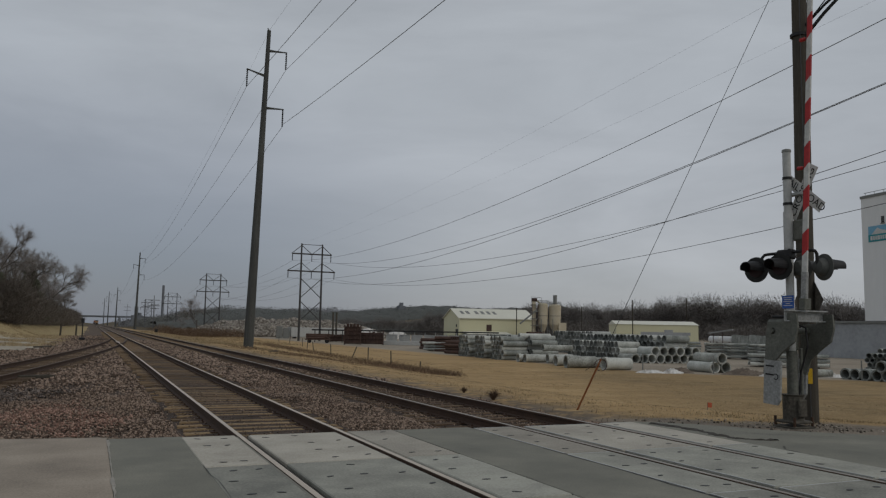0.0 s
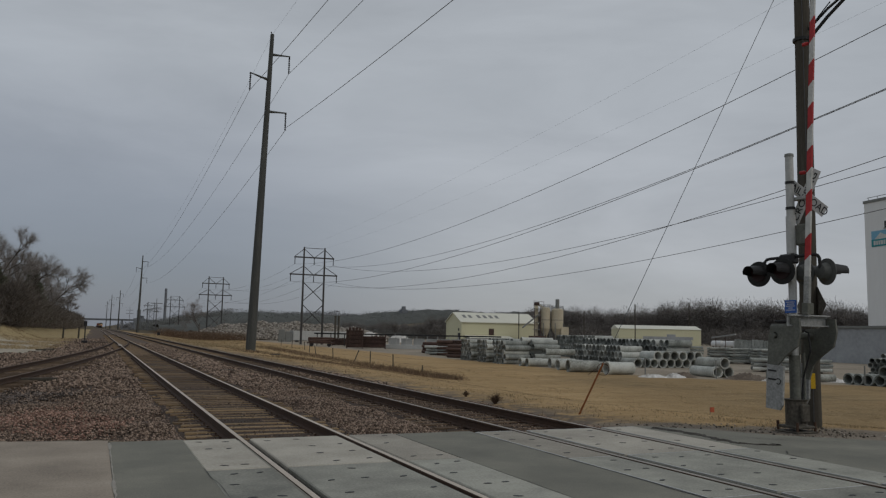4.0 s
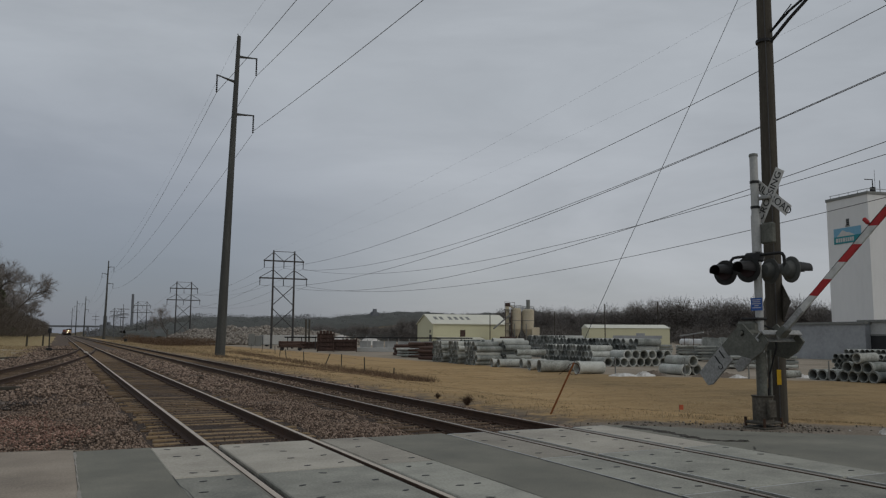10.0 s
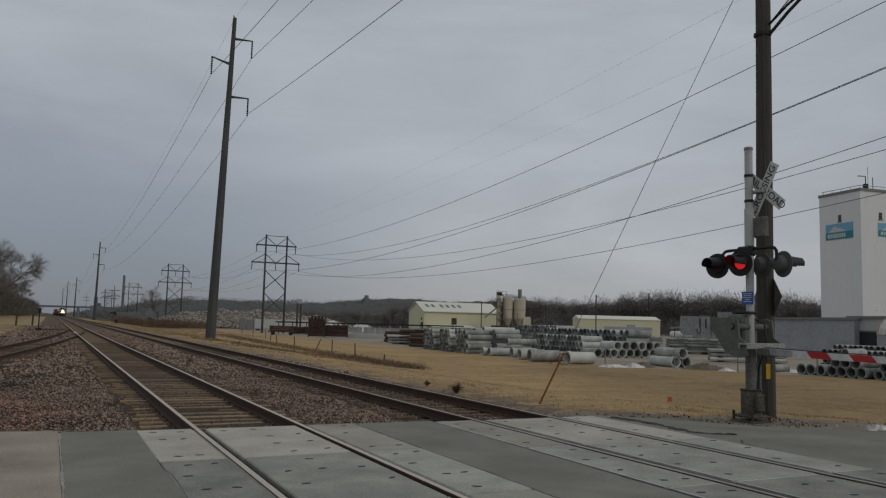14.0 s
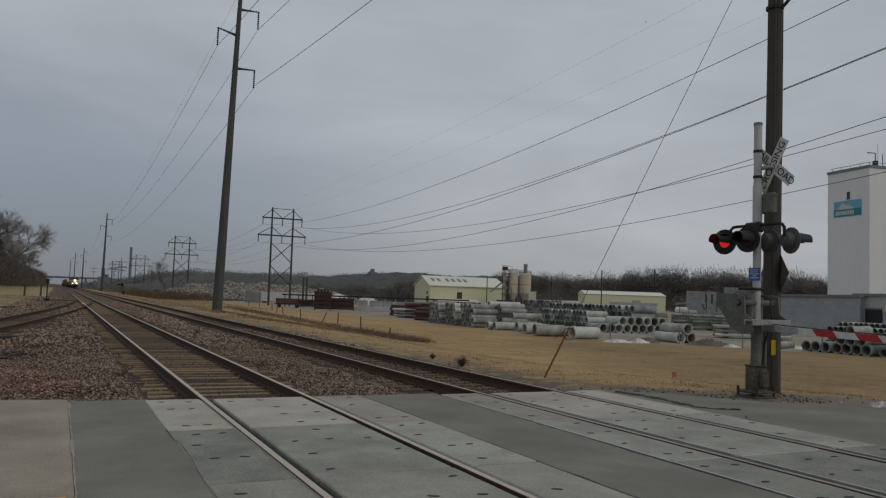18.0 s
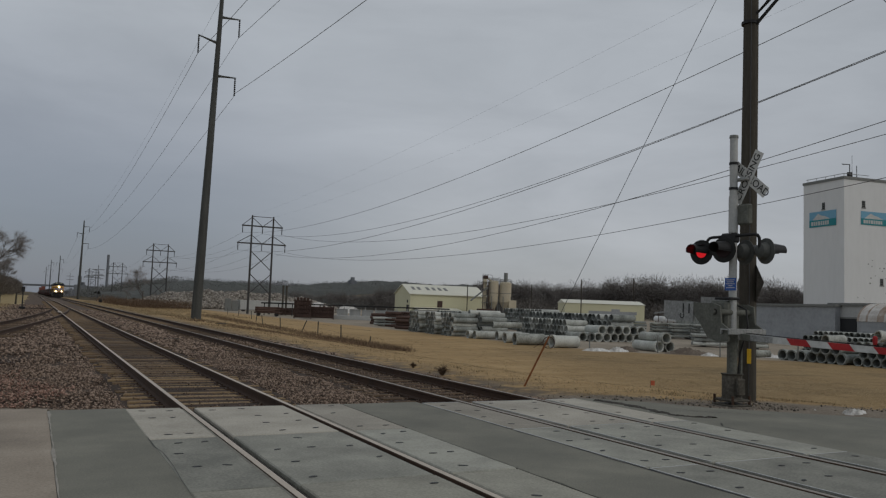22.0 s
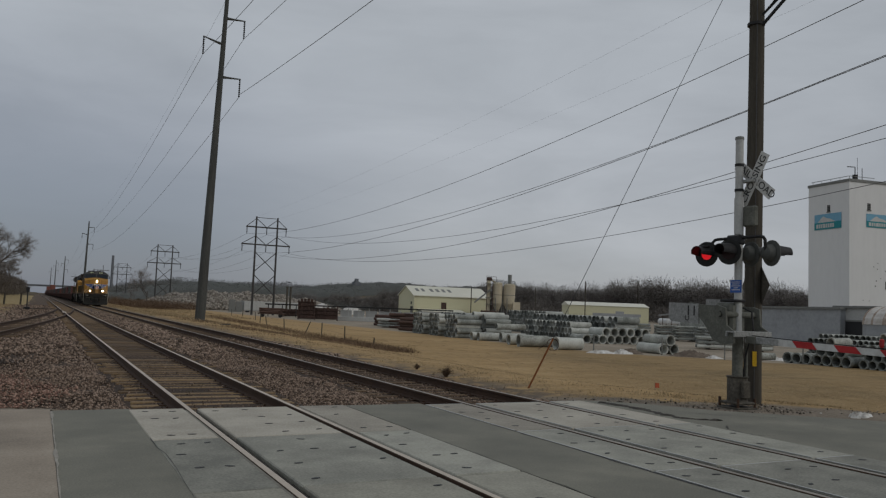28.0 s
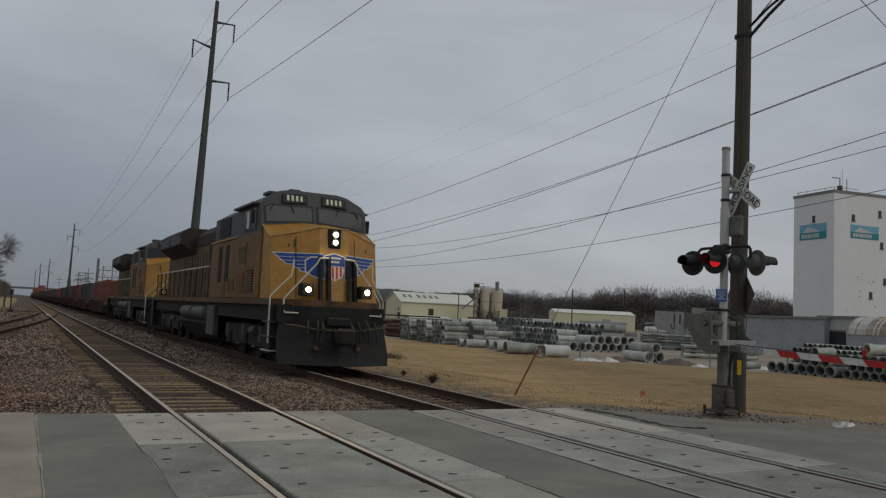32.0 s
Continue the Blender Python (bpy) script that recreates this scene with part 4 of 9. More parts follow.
# ---- lettering ----
def lettering(words, height, mat, parent, m, name="lettering", stretch=1.0):
    """Raised words in the built-in font, centred on m's origin, reading along its x axis, up its y axis."""
    cu = bpy.data.curves.new(name, "FONT")
    cu.body, cu.size, cu.align_x, cu.align_y, cu.extrude = words, height / 0.7, "CENTER", "CENTER", 0.002
    cu.offset = 0.006 * height
    tmp = bpy.data.objects.new(name, cu)
    scene.collection.objects.link(tmp)
    bpy.context.view_layer.update()
    me = bpy.data.meshes.new_from_object(tmp.evaluated_get(bpy.context.evaluated_depsgraph_get()))
    bpy.data.objects.remove(tmp)
    for v in me.vertices:
        v.co.x *= stretch
    me.materials.clear()
    me.materials.append(mat)
    ob = part(name, me, None, parent)
    ob.matrix_basis = m
    return ob


FACE_W = Matrix(((0, 0, -1, 0), (-1, 0, 0, 0), (0, 1, 0, 0), (0, 0, 0, 1)))   # a face that looks west: text x along -y, up along z

# ---- crossing signal with gate ----
SIG = Vector((11.875, 10.745, -0.13))


def lamp_unit(parent, y, z, side, turn, shutter):
    """A round flasher: backing disc, housing, long hood and lens. side -1 looks west, 1 looks east. shutter: adds a
    vane that hides the steady glow.
    """
    m = pose(0.22 * side, y, z) @ pose(0, 0, 0, 0, 0, turn) @ (Matrix.Identity(4) if side < 0 else pose(0, 0, 0, 0, 0, 180))
    disc = Build()
    n = 28
    prof = [(0.03, 0.0), (0.03, 0.09), (-0.005, 0.245), (-0.02, 0.245), (-0.012, 0.1), (-0.012, 0.0)]
    vs = [m @ Vector((x, r * math.cos(2 * math.pi * k / n), r * math.sin(2 * math.pi * k / n))) for x, r in prof for k in range(n)]
    fs = [(j * n + k, j * n + (k + 1) % n, (j + 1) * n + (k + 1) % n, (j + 1) * n + k) for j in range(len(prof) - 1) for k in range(n)]
    disc.add(vs, fs)
    body = part("lamp_backing", disc, DISC_DARK if side < 0 else DISC_GREY, parent, "round black backing disc", smooth=True)
    part("housing", Build().tube([(0.02, 0, 0), (0.13, 0, 0), (0.17, 0, 0)], [0.17, 0.13, 0.06], 16, m=m), DISC_DARK if side < 0 else DISC_GREY, body, smooth=True)
    hood = Build()
    k = 15
    vs = []
    for r in (0.170, 0.160):
        for x, lo, hi, q in ((-0.012, -14, 194, 1.0), (-0.40, -24, 204, 0.66)):
            vs += [m @ Vector((x, r * q * math.cos(radians(lo + (hi - lo) * i / (k - 1))), r * q * math.sin(radians(lo + (hi - lo) * i / (k - 1))) + (0.0 if q == 1 else 0.02))) for i in range(k)]
    fs = []
    for s in (0, 2 * k):
        fs += [(s + i, s + i + 1, s + k + i + 1, s + k + i) for i in range(k - 1)]
    fs += [(k + i, k + i + 1, 3 * k + i + 1, 3 * k + i) for i in range(k - 1)]
    hood.add(vs, fs)
    part("hood", hood, BLACK, body)
    if shutter:
        part("lens", Build().tube([(-0.014, 0, 0), (-0.022, 0, 0), (-0.03, 0, 0)], [0.112, 0.108, 0.07], 24, m=m), LAMP_RED, body, "glowing red lens")
        # added vane, no part of the signal: covers the glow for the dark phase
        sh = Build().tube([(-0.002, 0, -0.145), (-0.008, 0, -0.145)], [0.146, 0.143], 24)
        ob = part("shutter", sh, LENS_OFF, body, "dark red shutter added to make the lens look unlit")
        return ob, m @ pose(-0.036, 0, 0.145)
    part("lens", Build().tube([(-0.014, 0, 0), (-0.022, 0, 0)], [0.14, 0.135], 24, m=m), LENS_OFF, body)
    return None


def crossbuck(parent):
    """Two crossed blades, knocked out of true, facing west."""
    c = Vector((0.14, -0.225, 4.36))
    for name, ang, word, dz in (("crossbuck_blade", 60.0, "CROSSING", 0.0), ("crossbuck_blade", -40.0, "RAILROAD", 0.012)):
        m = Matrix.Translation(c + Vector((dz, 0, 0))) @ FACE_W @ pose(0, 0, 0, 0, 0, ang)
        blade = part(name, Build().box(-0.54, -0.11, -0.004, 0.54, 0.11, 0.004, c=0.003), WHITE, parent, "white crossbuck blade")
        blade.matrix_basis = m
        if word == "CROSSING":
            lettering(word, 0.135, INK, blade, pose(0, 0, 0.006), stretch=1.06)
        else:
            lettering("RAIL", 0.135, INK, blade, pose(-0.32, 0, 0.006), stretch=1.05)
            lettering("ROAD", 0.135, INK, blade, pose(0.31, 0, 0.006), stretch=1.05)
    part("blade_clamp", Build().box(0.03, -0.28, 4.3, 0.13, 0.06, 4.36, c=0.01), GALV, parent)
    for z in (4.62, 4.13, 3.92, 3.58):
        part("band", Build().ring((0, 0, z), (0, 0, 1), 0.086, 0.06, 0.05), BLACK, parent)


def build_signal():
    sig = thing("crossing_signal", "grey crossing signal mast with crossbuck, red flashers and striped gate", "crossing signal", at=Matrix.Translation(SIG))
    part("foundation", Build().box(-0.30, -0.32, -0.25, 0.32, 0.30, 0.0, c=0.03), RUBBLE_BED, sig, "chipped dirty concrete foundation")
    b = Build().tube([(0, 0, 0.12), (0, 0, 0.16), (0, 0, 0.56), (0, 0, 0.60)], [0.20, 0.185, 0.185, 0.21], 12)
    b.box(-0.26, -0.26, 0.0, 0.26, 0.26, 0.035, c=0.01)
    b.box(-0.24, -0.24, 0.085, 0.24, 0.24, 0.13, c=0.015)
    b.box(-0.10, -0.235, 0.2, 0.10, -0.16, 0.52, c=0.02)
    base = part("base_casting", b, WEATHERED, sig, "dark weathered cast junction base")
    for x in (-0.22, 0.22):
        for y in (-0.22, 0.22):
            part("anchor_bolt", Build().tube([(x, y, -0.02), (x, y, 0.2)], 0.025), RAIL_RUST, base)
    part("mast", Build().tube([(0, 0, 0.55), (0, 0, 5.16)], 0.074, 16), PALE_METAL, sig, "pale aluminium mast", smooth=True)
    part("lower_sleeve", Build().tube([(0.0, 0.0, 0.58), (0.0, 0.0, 1.40)], 0.10, 14), MECH_GREY, sig, "weathered lower mast sleeve", smooth=True)
    part("mast_cap", Build().tube([(0, 0, 5.15), (0, 0, 5.20), (0, 0, 5.215)], [0.086, 0.08, 0.03], 16), GREY_METAL, sig)
    part("mast_sleeve", Build().tube([(0, 0, 3.30), (0, 0, 4.0)], 0.088, 16), PALE_METAL, sig, smooth=True)
    part("bell_box", Build().box(0.02, -0.34, 3.44, 0.16, -0.06, 3.84, c=0.03), MECH_GREY, sig, "small grey box on the mast")
    crossbuck(sig)
    # lamp crossarm
    part("crossarm", Build().tube([(-0.08, 0.60, 2.93), (-0.06, 0.60, 3.17), (-0.02, 0.57, 3.225), (0, 0.50, 3.235), (0, -0.52, 3.235), (0.02, -0.56, 3.22), (0.06, -0.565, 3.17), (0.08, -0.56, 2.93)], 0.030, 10), BLACK, sig, smooth=True)
    part("crossarm_junction", Build().box(-0.09, -0.10, 3.10, 0.09, 0.24, 3.29, c=0.03), BLACK, sig)
    made = [lamp_unit(sig, 0.585, 2.93, -1, 14, True), lamp_unit(sig, 0.015, 2.95, -1, 14, True), lamp_unit(sig, -0.085, 2.93, 1, -8, False), lamp_unit(sig, -0.565, 2.93, 1, -10, False)]
    # blue notice
    m = Matrix.Translation((-0.085, -0.02, 2.30)) @ FACE_W
    notice = part("blue_notice", Build().box(-0.135, -0.12, -0.003, 0.135, 0.12, 0.003), BLUE_SIGN, sig, "small blue notice with white lines")
    notice.matrix_basis = m
    bars = Build()
    for i, w in enumerate((0.20, 0.17, 0.21, 0.10, 0.20)):
        bars.box(-w / 2, 0.075 - i * 0.037, 0.003, w / 2, 0.088 - i * 0.037, 0.005)
    part("white_bars", bars, WHITE, notice)
    # gate mechanism, fixed to the mast
    b = Build().box(-0.20, -0.02, 1.38, 0.20, 0.42, 1.98, c=0.05)
    part("gate_mechanism", b, MECH_GREY, sig, "grey gate mechanism case")
    part("cable", Build().tube([(0.1, -0.02, 1.9), (0.12, -0.22, 1.82), (0.1, -0.28, 1.5), (0.08, -0.12, 1.0), (0.06, -0.08, 0.55)], 0.018, 6), BLACK, sig)
    part("conduit", Build().tube([(0.12, -0.1, 0.5), (0.12, -0.1, 1.45)], 0.028, 8), MECH_GREY, sig)
    part("conduit_loop", Build().tube([(0.42, 0.20, 1.74), (0.46, 0.14, 1.84), (0.52, 0.06, 1.82), (0.58, 0.00, 1.62), (0.62, -0.04, 1.40)], 0.022, 8), GALV, sig, "bent pale conduit", smooth=True)
    part("junction_cover", Build().box(-0.17, -0.10, 2.0, 0.10, 0.30, 2.05, c=0.015), BLACK, sig)
    part("shaft", Build().tube([(-0.52, 0, 1.76), (0.52, 0, 1.76)], 0.045, 12), MECH_GREY, sig)
    # the gate: support arms turn about the shaft; u runs out along the arm, w across it
    side = [(0.34, -0.52), (0.34, -0.30), (0.16, -0.20), (0.12, 0.12), (-0.05, 0.16), (-0.45, 0.16), (-0.80, 0.20), (-0.82, 0.02), (-0.55, -0.06), (-0.36, -0.24), (-0.16, -0.50), (0.10, -0.56)]
    gate = part("gate", Build().tube([(-0.47, 0, 0), (0.47, 0, 0)], 0.06, 12), MECH_GREY, sig, "striped gate arm with grey support arms and counterweights")
    for x in (-0.45, 0.45):
        b = Build()
        pts = [(x - 0.02, -u, w) for u, w in side] + [(x + 0.02, -u, w) for u, w in side]
        k = len(side)
        b.add(pts, [tuple(range(k)), tuple(reversed(range(k, 2 * k)))] + [((i + 1) % k, i, i + k, (i + 1) % k + k) for i in range(k)])
        part("support_arm", b, MECH_GREY, gate)
    plate = Build().box(-0.52, -0.40, -0.40, 0.47, -0.37, -0.29, c=0.008)
    plate.box(-0.52, -0.37, -0.325, 0.47, -0.19, -0.30, c=0.004)
    plate.box(-0.52, -0.215, -0.40, 0.47, -0.19, -0.326, c=0.004)
    part("cross_plate", plate, PLATE_GREY, gate, "rust-stained cross plate with faded red stencil")
    for i in range(5):
        part("stencil_bar", Build().box(-0.11 + i * 0.045, -0.34, -0.2985, -0.085 + i * 0.045, -0.26, -0.296), RED, gate)
    for x, ln, half, lift in ((-0.48, 0.80, 0.19, -0.02), (0.474, 0.74, 0.11, 0.17)):
        w = Build().slab([(-half, 0), (half, 0), (half, ln - 0.1), (half - 0.06, ln), (-half, ln)], 0, 0.045)
        cw = part("counterweight", w, PLATE_GREY, gate, "grey counterweight plate")
        cw.matrix_basis = Matrix.Translation((x, 0.54, lift)) @ Matrix(((0, 0, 1, 0), (0, 1, 0, 0), (-1, 0, 0, 0), (0, 0, 0, 1)))
    lettering("C", 0.11, INK, gate, Matrix.Translation((-0.486, 0.82, -0.12)) @ FACE_W @ pose(0, 0, 0, 0, 0, 90), name="stencil_letter")
    for dy in (0.63, 0.785):
        part("stencil_bar", Build().box(-0.486, dy, -0.06, -0.4815, dy + 0.03, 0.13), INK, gate)
    part("arm_root", Build().box(-0.215, -1.1, -0.50, -0.145, -0.36, -0.38, c=0.01), PLATE_GREY, gate, "pale arm root")
    part("arm_clevis", Build().box(-0.245, -0.62, -0.505, -0.075, -0.41, -0.375, c=0.01), MECH_GREY, gate)
    u, k = 1.03, 1
    while u < 8.4:
        h = 0.056 - 0.0022 * (u - 1.3)
        s = 0.05
        vs = []
        for x in (-0.20, -0.165):
            vs += [(x, -u - s, -0.44 - h), (x, -u - 0.40 - s, -0.44 - h), (x, -u - 0.40 + s, -0.44 + h), (x, -u + s, -0.44 + h)]
        stripe = Build().add(vs, [(3, 2, 1, 0), (4, 5, 6, 7), (0, 1, 5, 4), (1, 2, 6, 5), (2, 3, 7, 6), (3, 0, 4, 7)])
        part("red_stripe" if k % 2 == 0 else "white_stripe", stripe, RED if k % 2 == 0 else WHITE, gate)
        u += 0.40
        k += 1
    for u in (3.0, 5.4, 8.3):
        part("arm_lamp", Build().tube([(-0.18, -u, -0.36), (-0.18, -u, -0.33), (-0.18, -u, -0.24), (-0.18, -u, -0.22)], [0.02, 0.036, 0.036, 0.015], 10), RED, gate, "small red lamp on the arm")
    part("arm_wire", Build().tube([(-0.18, -0.5, -0.36), (-0.18, -1.5, -0.375), (-0.18, -3.0, -0.37), (-0.18, -5.4, -0.375), (-0.18, -8.3, -0.38)], 0.008, 5), BLACK, gate)
    return gate, made[0], made[1]


GATE, SHUTTER_A, SHUTTER_B = build_signal()


# ---- wooden pole with lamp bracket, guy wire ----
def build_wood_pole():
    base = Vector((13.22, 11.57, -0.2))
    pole = thing("utility_pole", "weathered grey wooden utility pole with a lamp bracket", "utility pole", at=Matrix.Translation(base))
    b = Build().tube([(0, 0, -0.1), (0.0, 0, 3), (0.02, -0.02, 7), (0.03, -0.03, 12.2)], [0.182, 0.170, 0.156, 0.138], 18)
    part("pole", b, WOOD_POLE, pole, smooth=True)
    part("strap", Build().ring((0.0, -0.02, 8.0), (0, 0, 1), 0.178, 0.14, 0.06), BLACK, pole)
    arm = Build().tube([(0.02, -0.12, 7.95), (0.15, -0.55, 8.38), (0.32, -1.05, 8.82), (0.75, -2.2, 9.6)], 0.035, 8)
    arm.tube([(0.02, -0.12, 8.18), (0.15, -0.56, 8.55), (0.34, -1.10, 8.90)], 0.028, 8)
    part("lamp_bracket", arm, BLACK, pole, "dark lamp bracket")
    part("service_cable", Build().tube([(0.02, -0.13, 8.2), (0.03, -0.35, 8.35), (0.05, -0.7, 8.62)], 0.012, 6), BLACK, pole)
    part("ground_wire", Build().tube([(-0.12, -0.15, 0.1), (-0.12, -0.15, 4), (-0.10, -0.14, 11)], 0.008, 5), WIRE, pole)
    part("yellow_marker", Build().box(-0.04, -0.205, 0.80, 0.04, -0.187, 1.10, m=pose(0, 0, 0, 0, 0, -38)), YELLOW, pole, "yellow plastic marker strip")
    d = 0.70
    sign = Build().slab([(0, -d), (d, 0), (0, d), (-d, 0)], 0, 0.006)
    s = part("diamond_sign", sign, WEATHERED, pole, "dark back of a diamond road sign")
    s.matrix_basis = Matrix.Translation((0.18, 0.10, 2.46)) @ pose(0, 0, 0, 0, 0, -26) @ FACE_W
    foot2 = thing("service_pole", "short grey wooden service pole beyond the mill road", "utility pole", at=pose(50.9, 18.2, -1.4))
    part("pole", Build().tube([(0, 0, 0), (0, 0, 4.9)], [0.13, 0.10], 10), WOOD_POLE, foot2, smooth=True)
    part("cap", Build().tube([(0, 0, 4.9), (0, 0, 4.96)], [0.11, 0.06], 10), GREY_METAL, foot2)
    a, b = base + Vector((0, 0, 11.66)), Vector((50.9, 18.2, 3.4))
    tagged(part("service_drop", Build().tube([a.lerp(b, q / 12) for q in range(13)], 0.011, 5), WIRE), "thin dark service cable sloping down from the pole", "power line", "overhead lines")
    guy = thing("guy_wire", "thin steel guy wire with a rusty orange guard at its anchor", "guy wire")
    foot = Vector((10.12, 15.26, -0.29))
    top = base + Vector((0.0, 0.0, 10.08))
    part("strand", Build().tube([foot, top], 0.0065, 6), WIRE, guy)
    k = foot + (top - foot) * 0.122
    part("guard", Build().tube([foot, k], 0.022, 8), GUARD, guy, "rusty orange guard")


build_wood_pole()


# ---- transmission poles along the line ----
def insulator(b, p, length, r=0.07):
    pts, rad = [], []
    n = 9
    for i in range(n * 2 + 1):
        pts.append((p[0], p[1], p[2] - length * i / (n * 2)))
        rad.append(r * 1.5 if i % 2 else r * 0.55)
    b.tube(pts, rad, 8)


def steel_pole(x, y, height, lean, group):
    base = Vector((x, y, float(ground_z(x, y)) - 0.1))
    t = thing("transmission_pole", "tall dark steel transmission pole with three side arms", "power pole", at=Matrix.Translation(base), group=group)
    f = lambda z: Vector((lean * z / height, 0, z))
    part("shaft", Build().tube([f(0), f(height * 0.5), f(height)], [0.48, 0.34, 0.19], 12), STEEL_POLE, t, smooth=True)
    ends = []
    for z, ln in ((height - 2.1, 1.95), (height - 4.75, -1.95), (height - 8.0, 1.95)):
        p = f(z)
        rise = 0.5 if ln < 0 else 0.08
        arm = Build().tube([p, p + Vector((ln * 0.35, 0, rise * 0.3)), p + Vector((ln, 0, rise))], [0.17, 0.11, 0.06], 8)
        a = part("side_arm", arm, STEEL_POLE, t)
        b = Build()
        e = p + Vector((ln * 0.96, 0, rise - 0.05))
        insulator(b, e, 1.75)
        part("insulator", b, BLACK, a, "dark insulator string")
        ends.append(base + e + Vector((0, 0, -1.75)))
    part("top_pin", Build().tube([f(height), f(height) + Vector((-0.15, 0, 0.25))], 0.05, 6), STEEL_POLE, t)
    ends.append(base + f(height))
    return ends


def sag_wire(a, b, sag, r=0.016, n=28, name="power_line", label="thin dark overhead power line", group="overhead lines"):
    pts = []
    for i in range(n + 1):
        u = i / n
        p = a.lerp(b, u)
        pts.append((p.x, p.y, p.z - 4 * sag * u * (1 - u)))
    tagged(part(name, Build().tube(pts, r, 5), WIRE), label, "power line", group)


def build_poles():
    rows = [(13.75, 77.0, 31.8, 0.75), (13.6, 300.0, 27.6, 0.35), (12.6, 530.0, 24.5, 0.2), (10.6, 700.0, 28.0, 0.1), (9.6, 900.0, 28.0, 0.0)]
    ends = [steel_pole(*r, "transmission poles") for r in rows]
    for a, b in zip(ends, ends[1:]):
        for p, q in zip(a[:3], b[:3]):
            sag_wire(p, q, 3.8, 0.020)
    for k in range(3):
        p = ends[0][k]
        if k == 2:
            p = p + Vector((0, 0, 0.22))
        sag_wire(p, Vector((p.x + 0.3, -163, p.z)), 4.6 if k == 2 else 5.0, 0.022, 48)
    p = ends[0][3]
    sag_wire(p, Vector((p.x + 0.3, -163, p.z)), 3.6, 0.007, 48, "static_wire", "very thin overhead static wire")
    sag_wire(p, ends[1][3], 4.0, 0.008, 28, "static_wire", "very thin overhead static wire")


build_poles()


# ---- wooden H-frame towers ----
def h_frame(x, y, top, base_z, legs=4.35):
    t = thing("h_frame_tower", "dark wooden H-frame power tower with two crossarms and X braces", "power tower", at=pose(x, y, base_z), group="H-frame towers")
    H = top - base_z
    L = legs / 2
    for s in (-1, 1):
        part("leg", Build().tube([(s * L, 0, 0), (s * L, 0, H)], [0.24, 0.16], 10), H_WOOD, t)
    ends = []
    for z, over in ((H - 2.15, 2.0), (H - 5.7, 2.8)):
        part("crossarm", Build().box(-L - over, -0.14, z - 0.13, L + over, 0.14, z + 0.13), H_WOOD, t)
        for xe in (-L - over + 0.15, 0.0, L + over - 0.15):
            b = Build()
            insulator(b, (xe, 0, z - 0.1), 1.35, 0.08)
            part("insulator", b, BLACK, t)
            ends.append(Vector((x + xe, y, base_z + z - 1.45)))
        for s in (-1, 1):
            part("knee_brace", Build().tube([(s * L, 0, z + 1.75), (s * (L + over - 0.1), 0, z + 0.1)], 0.07, 6), H_WOOD, t)
            part("knee_brace", Build().tube([(s * L, 0, z + 1.75), (s * 0.15, 0, z + 0.1)], 0.07, 6), H_WOOD, t)
    part("top_strut", Build().tube([(-L, 0, H - 0.2), (L, 0, H - 0.2)], 0.06, 6), H_WOOD, t)
    for z0, z1 in ((H - 11.2, H - 7.2), (H - 15.9, H - 11.8)):
        b = Build().tube([(-L, 0.05, z0), (L, 0.05, z1)], 0.09, 6)
        b.tube([(-L, -0.05, z1), (L, -0.05, z0)], 0.09, 6)
        part("x_brace", b, H_WOOD, t)
    return ends


def build_h_frames():
    h1 = h_frame(40.4, 158.0, 18.6, -1.3)
    h2 = h_frame(33.5, 252.0, 17.6, -1.3)
    h3 = h_frame(37.0, 430.0, 18.0, -1.0)
    h4 = h_frame(33.0, 560.0, 18.0, 0.0)
    for a, b in ((h1, h2), (h2, h3), (h3, h4)):
        for p, q in zip(a, b):
            sag_wire(p, q, 2.5, 0.018, 16)
    # spans that dip from the first tower and climb over the road: z = z0 + b s + c s2, s metres south of it
    for (i, b, c) in ((0, -0.0809, 0.00070), (1, -0.1094, 0.00084), (2, -0.1245, 0.00078), (3, -0.0819, 0.00071), (4, -0.1087, 0.00083), (5, -0.1029, 0.00069)):
        p = h1[i]
        pts = [(p.x - 0.02 * s, p.y - s, p.z + b * s + c * s * s) for s in np.linspace(0.0, 190.0, 60)]
        tagged(part("power_line", Build().tube(pts, 0.021, 5), WIRE), "thin dark overhead power line", "power line", "overhead lines")
    for x, b, c in ((38.2, -0.0094, 0.00025), (42.6, -0.0166, 0.00027)):
        pts = [(x - 0.02 * s, 158.0 - s, 18.5 + b * s + c * s * s) for s in np.linspace(0.0, 190.0, 50)]
        tagged(part("static_wire", Build().tube(pts, 0.0045, 4), WIRE), "very thin overhead static wire", "power line", "overhead lines")


build_h_frames()


# ---- the pipe yard ----
YARD = -1.3


def yard_pose(x, y, z=YARD, turn=-7.0):
    return pose(x, y, z, 0, 0, turn)


PIPES = {}


def pipe_mesh(r, length, wall, mat):
    key = (r, length, mat.name)
    if key not in PIPES:
        b = Build().ring((0, 0, 0), (1, 0, 0), r, r - wall, length, 18)
        b.ring((0, 0, 0), (1, 0, 0), r * 1.13, r * 0.97, min(0.32, length * 0.12), 18)
        PIPES[key] = b.mesh("concrete_pipe", mat, smooth=True)
    return PIPES[key]


def lay_pipe(p, axis, r, length, mat=None, label="grey cast concrete pipe lying in the yard", group="concrete pipes"):
    mat = mat or PIPE
    d = Vector(axis).normalized()
    ob = new("concrete_pipe", pipe_mesh(round(r, 2), round(length, 1), r * 0.12, mat))
    ob.matrix_basis = Matrix.Translation(p) @ d.to_track_quat("X", "Z").to_matrix().to_4x4()
    return tagged(ob, label, "pipe", group)


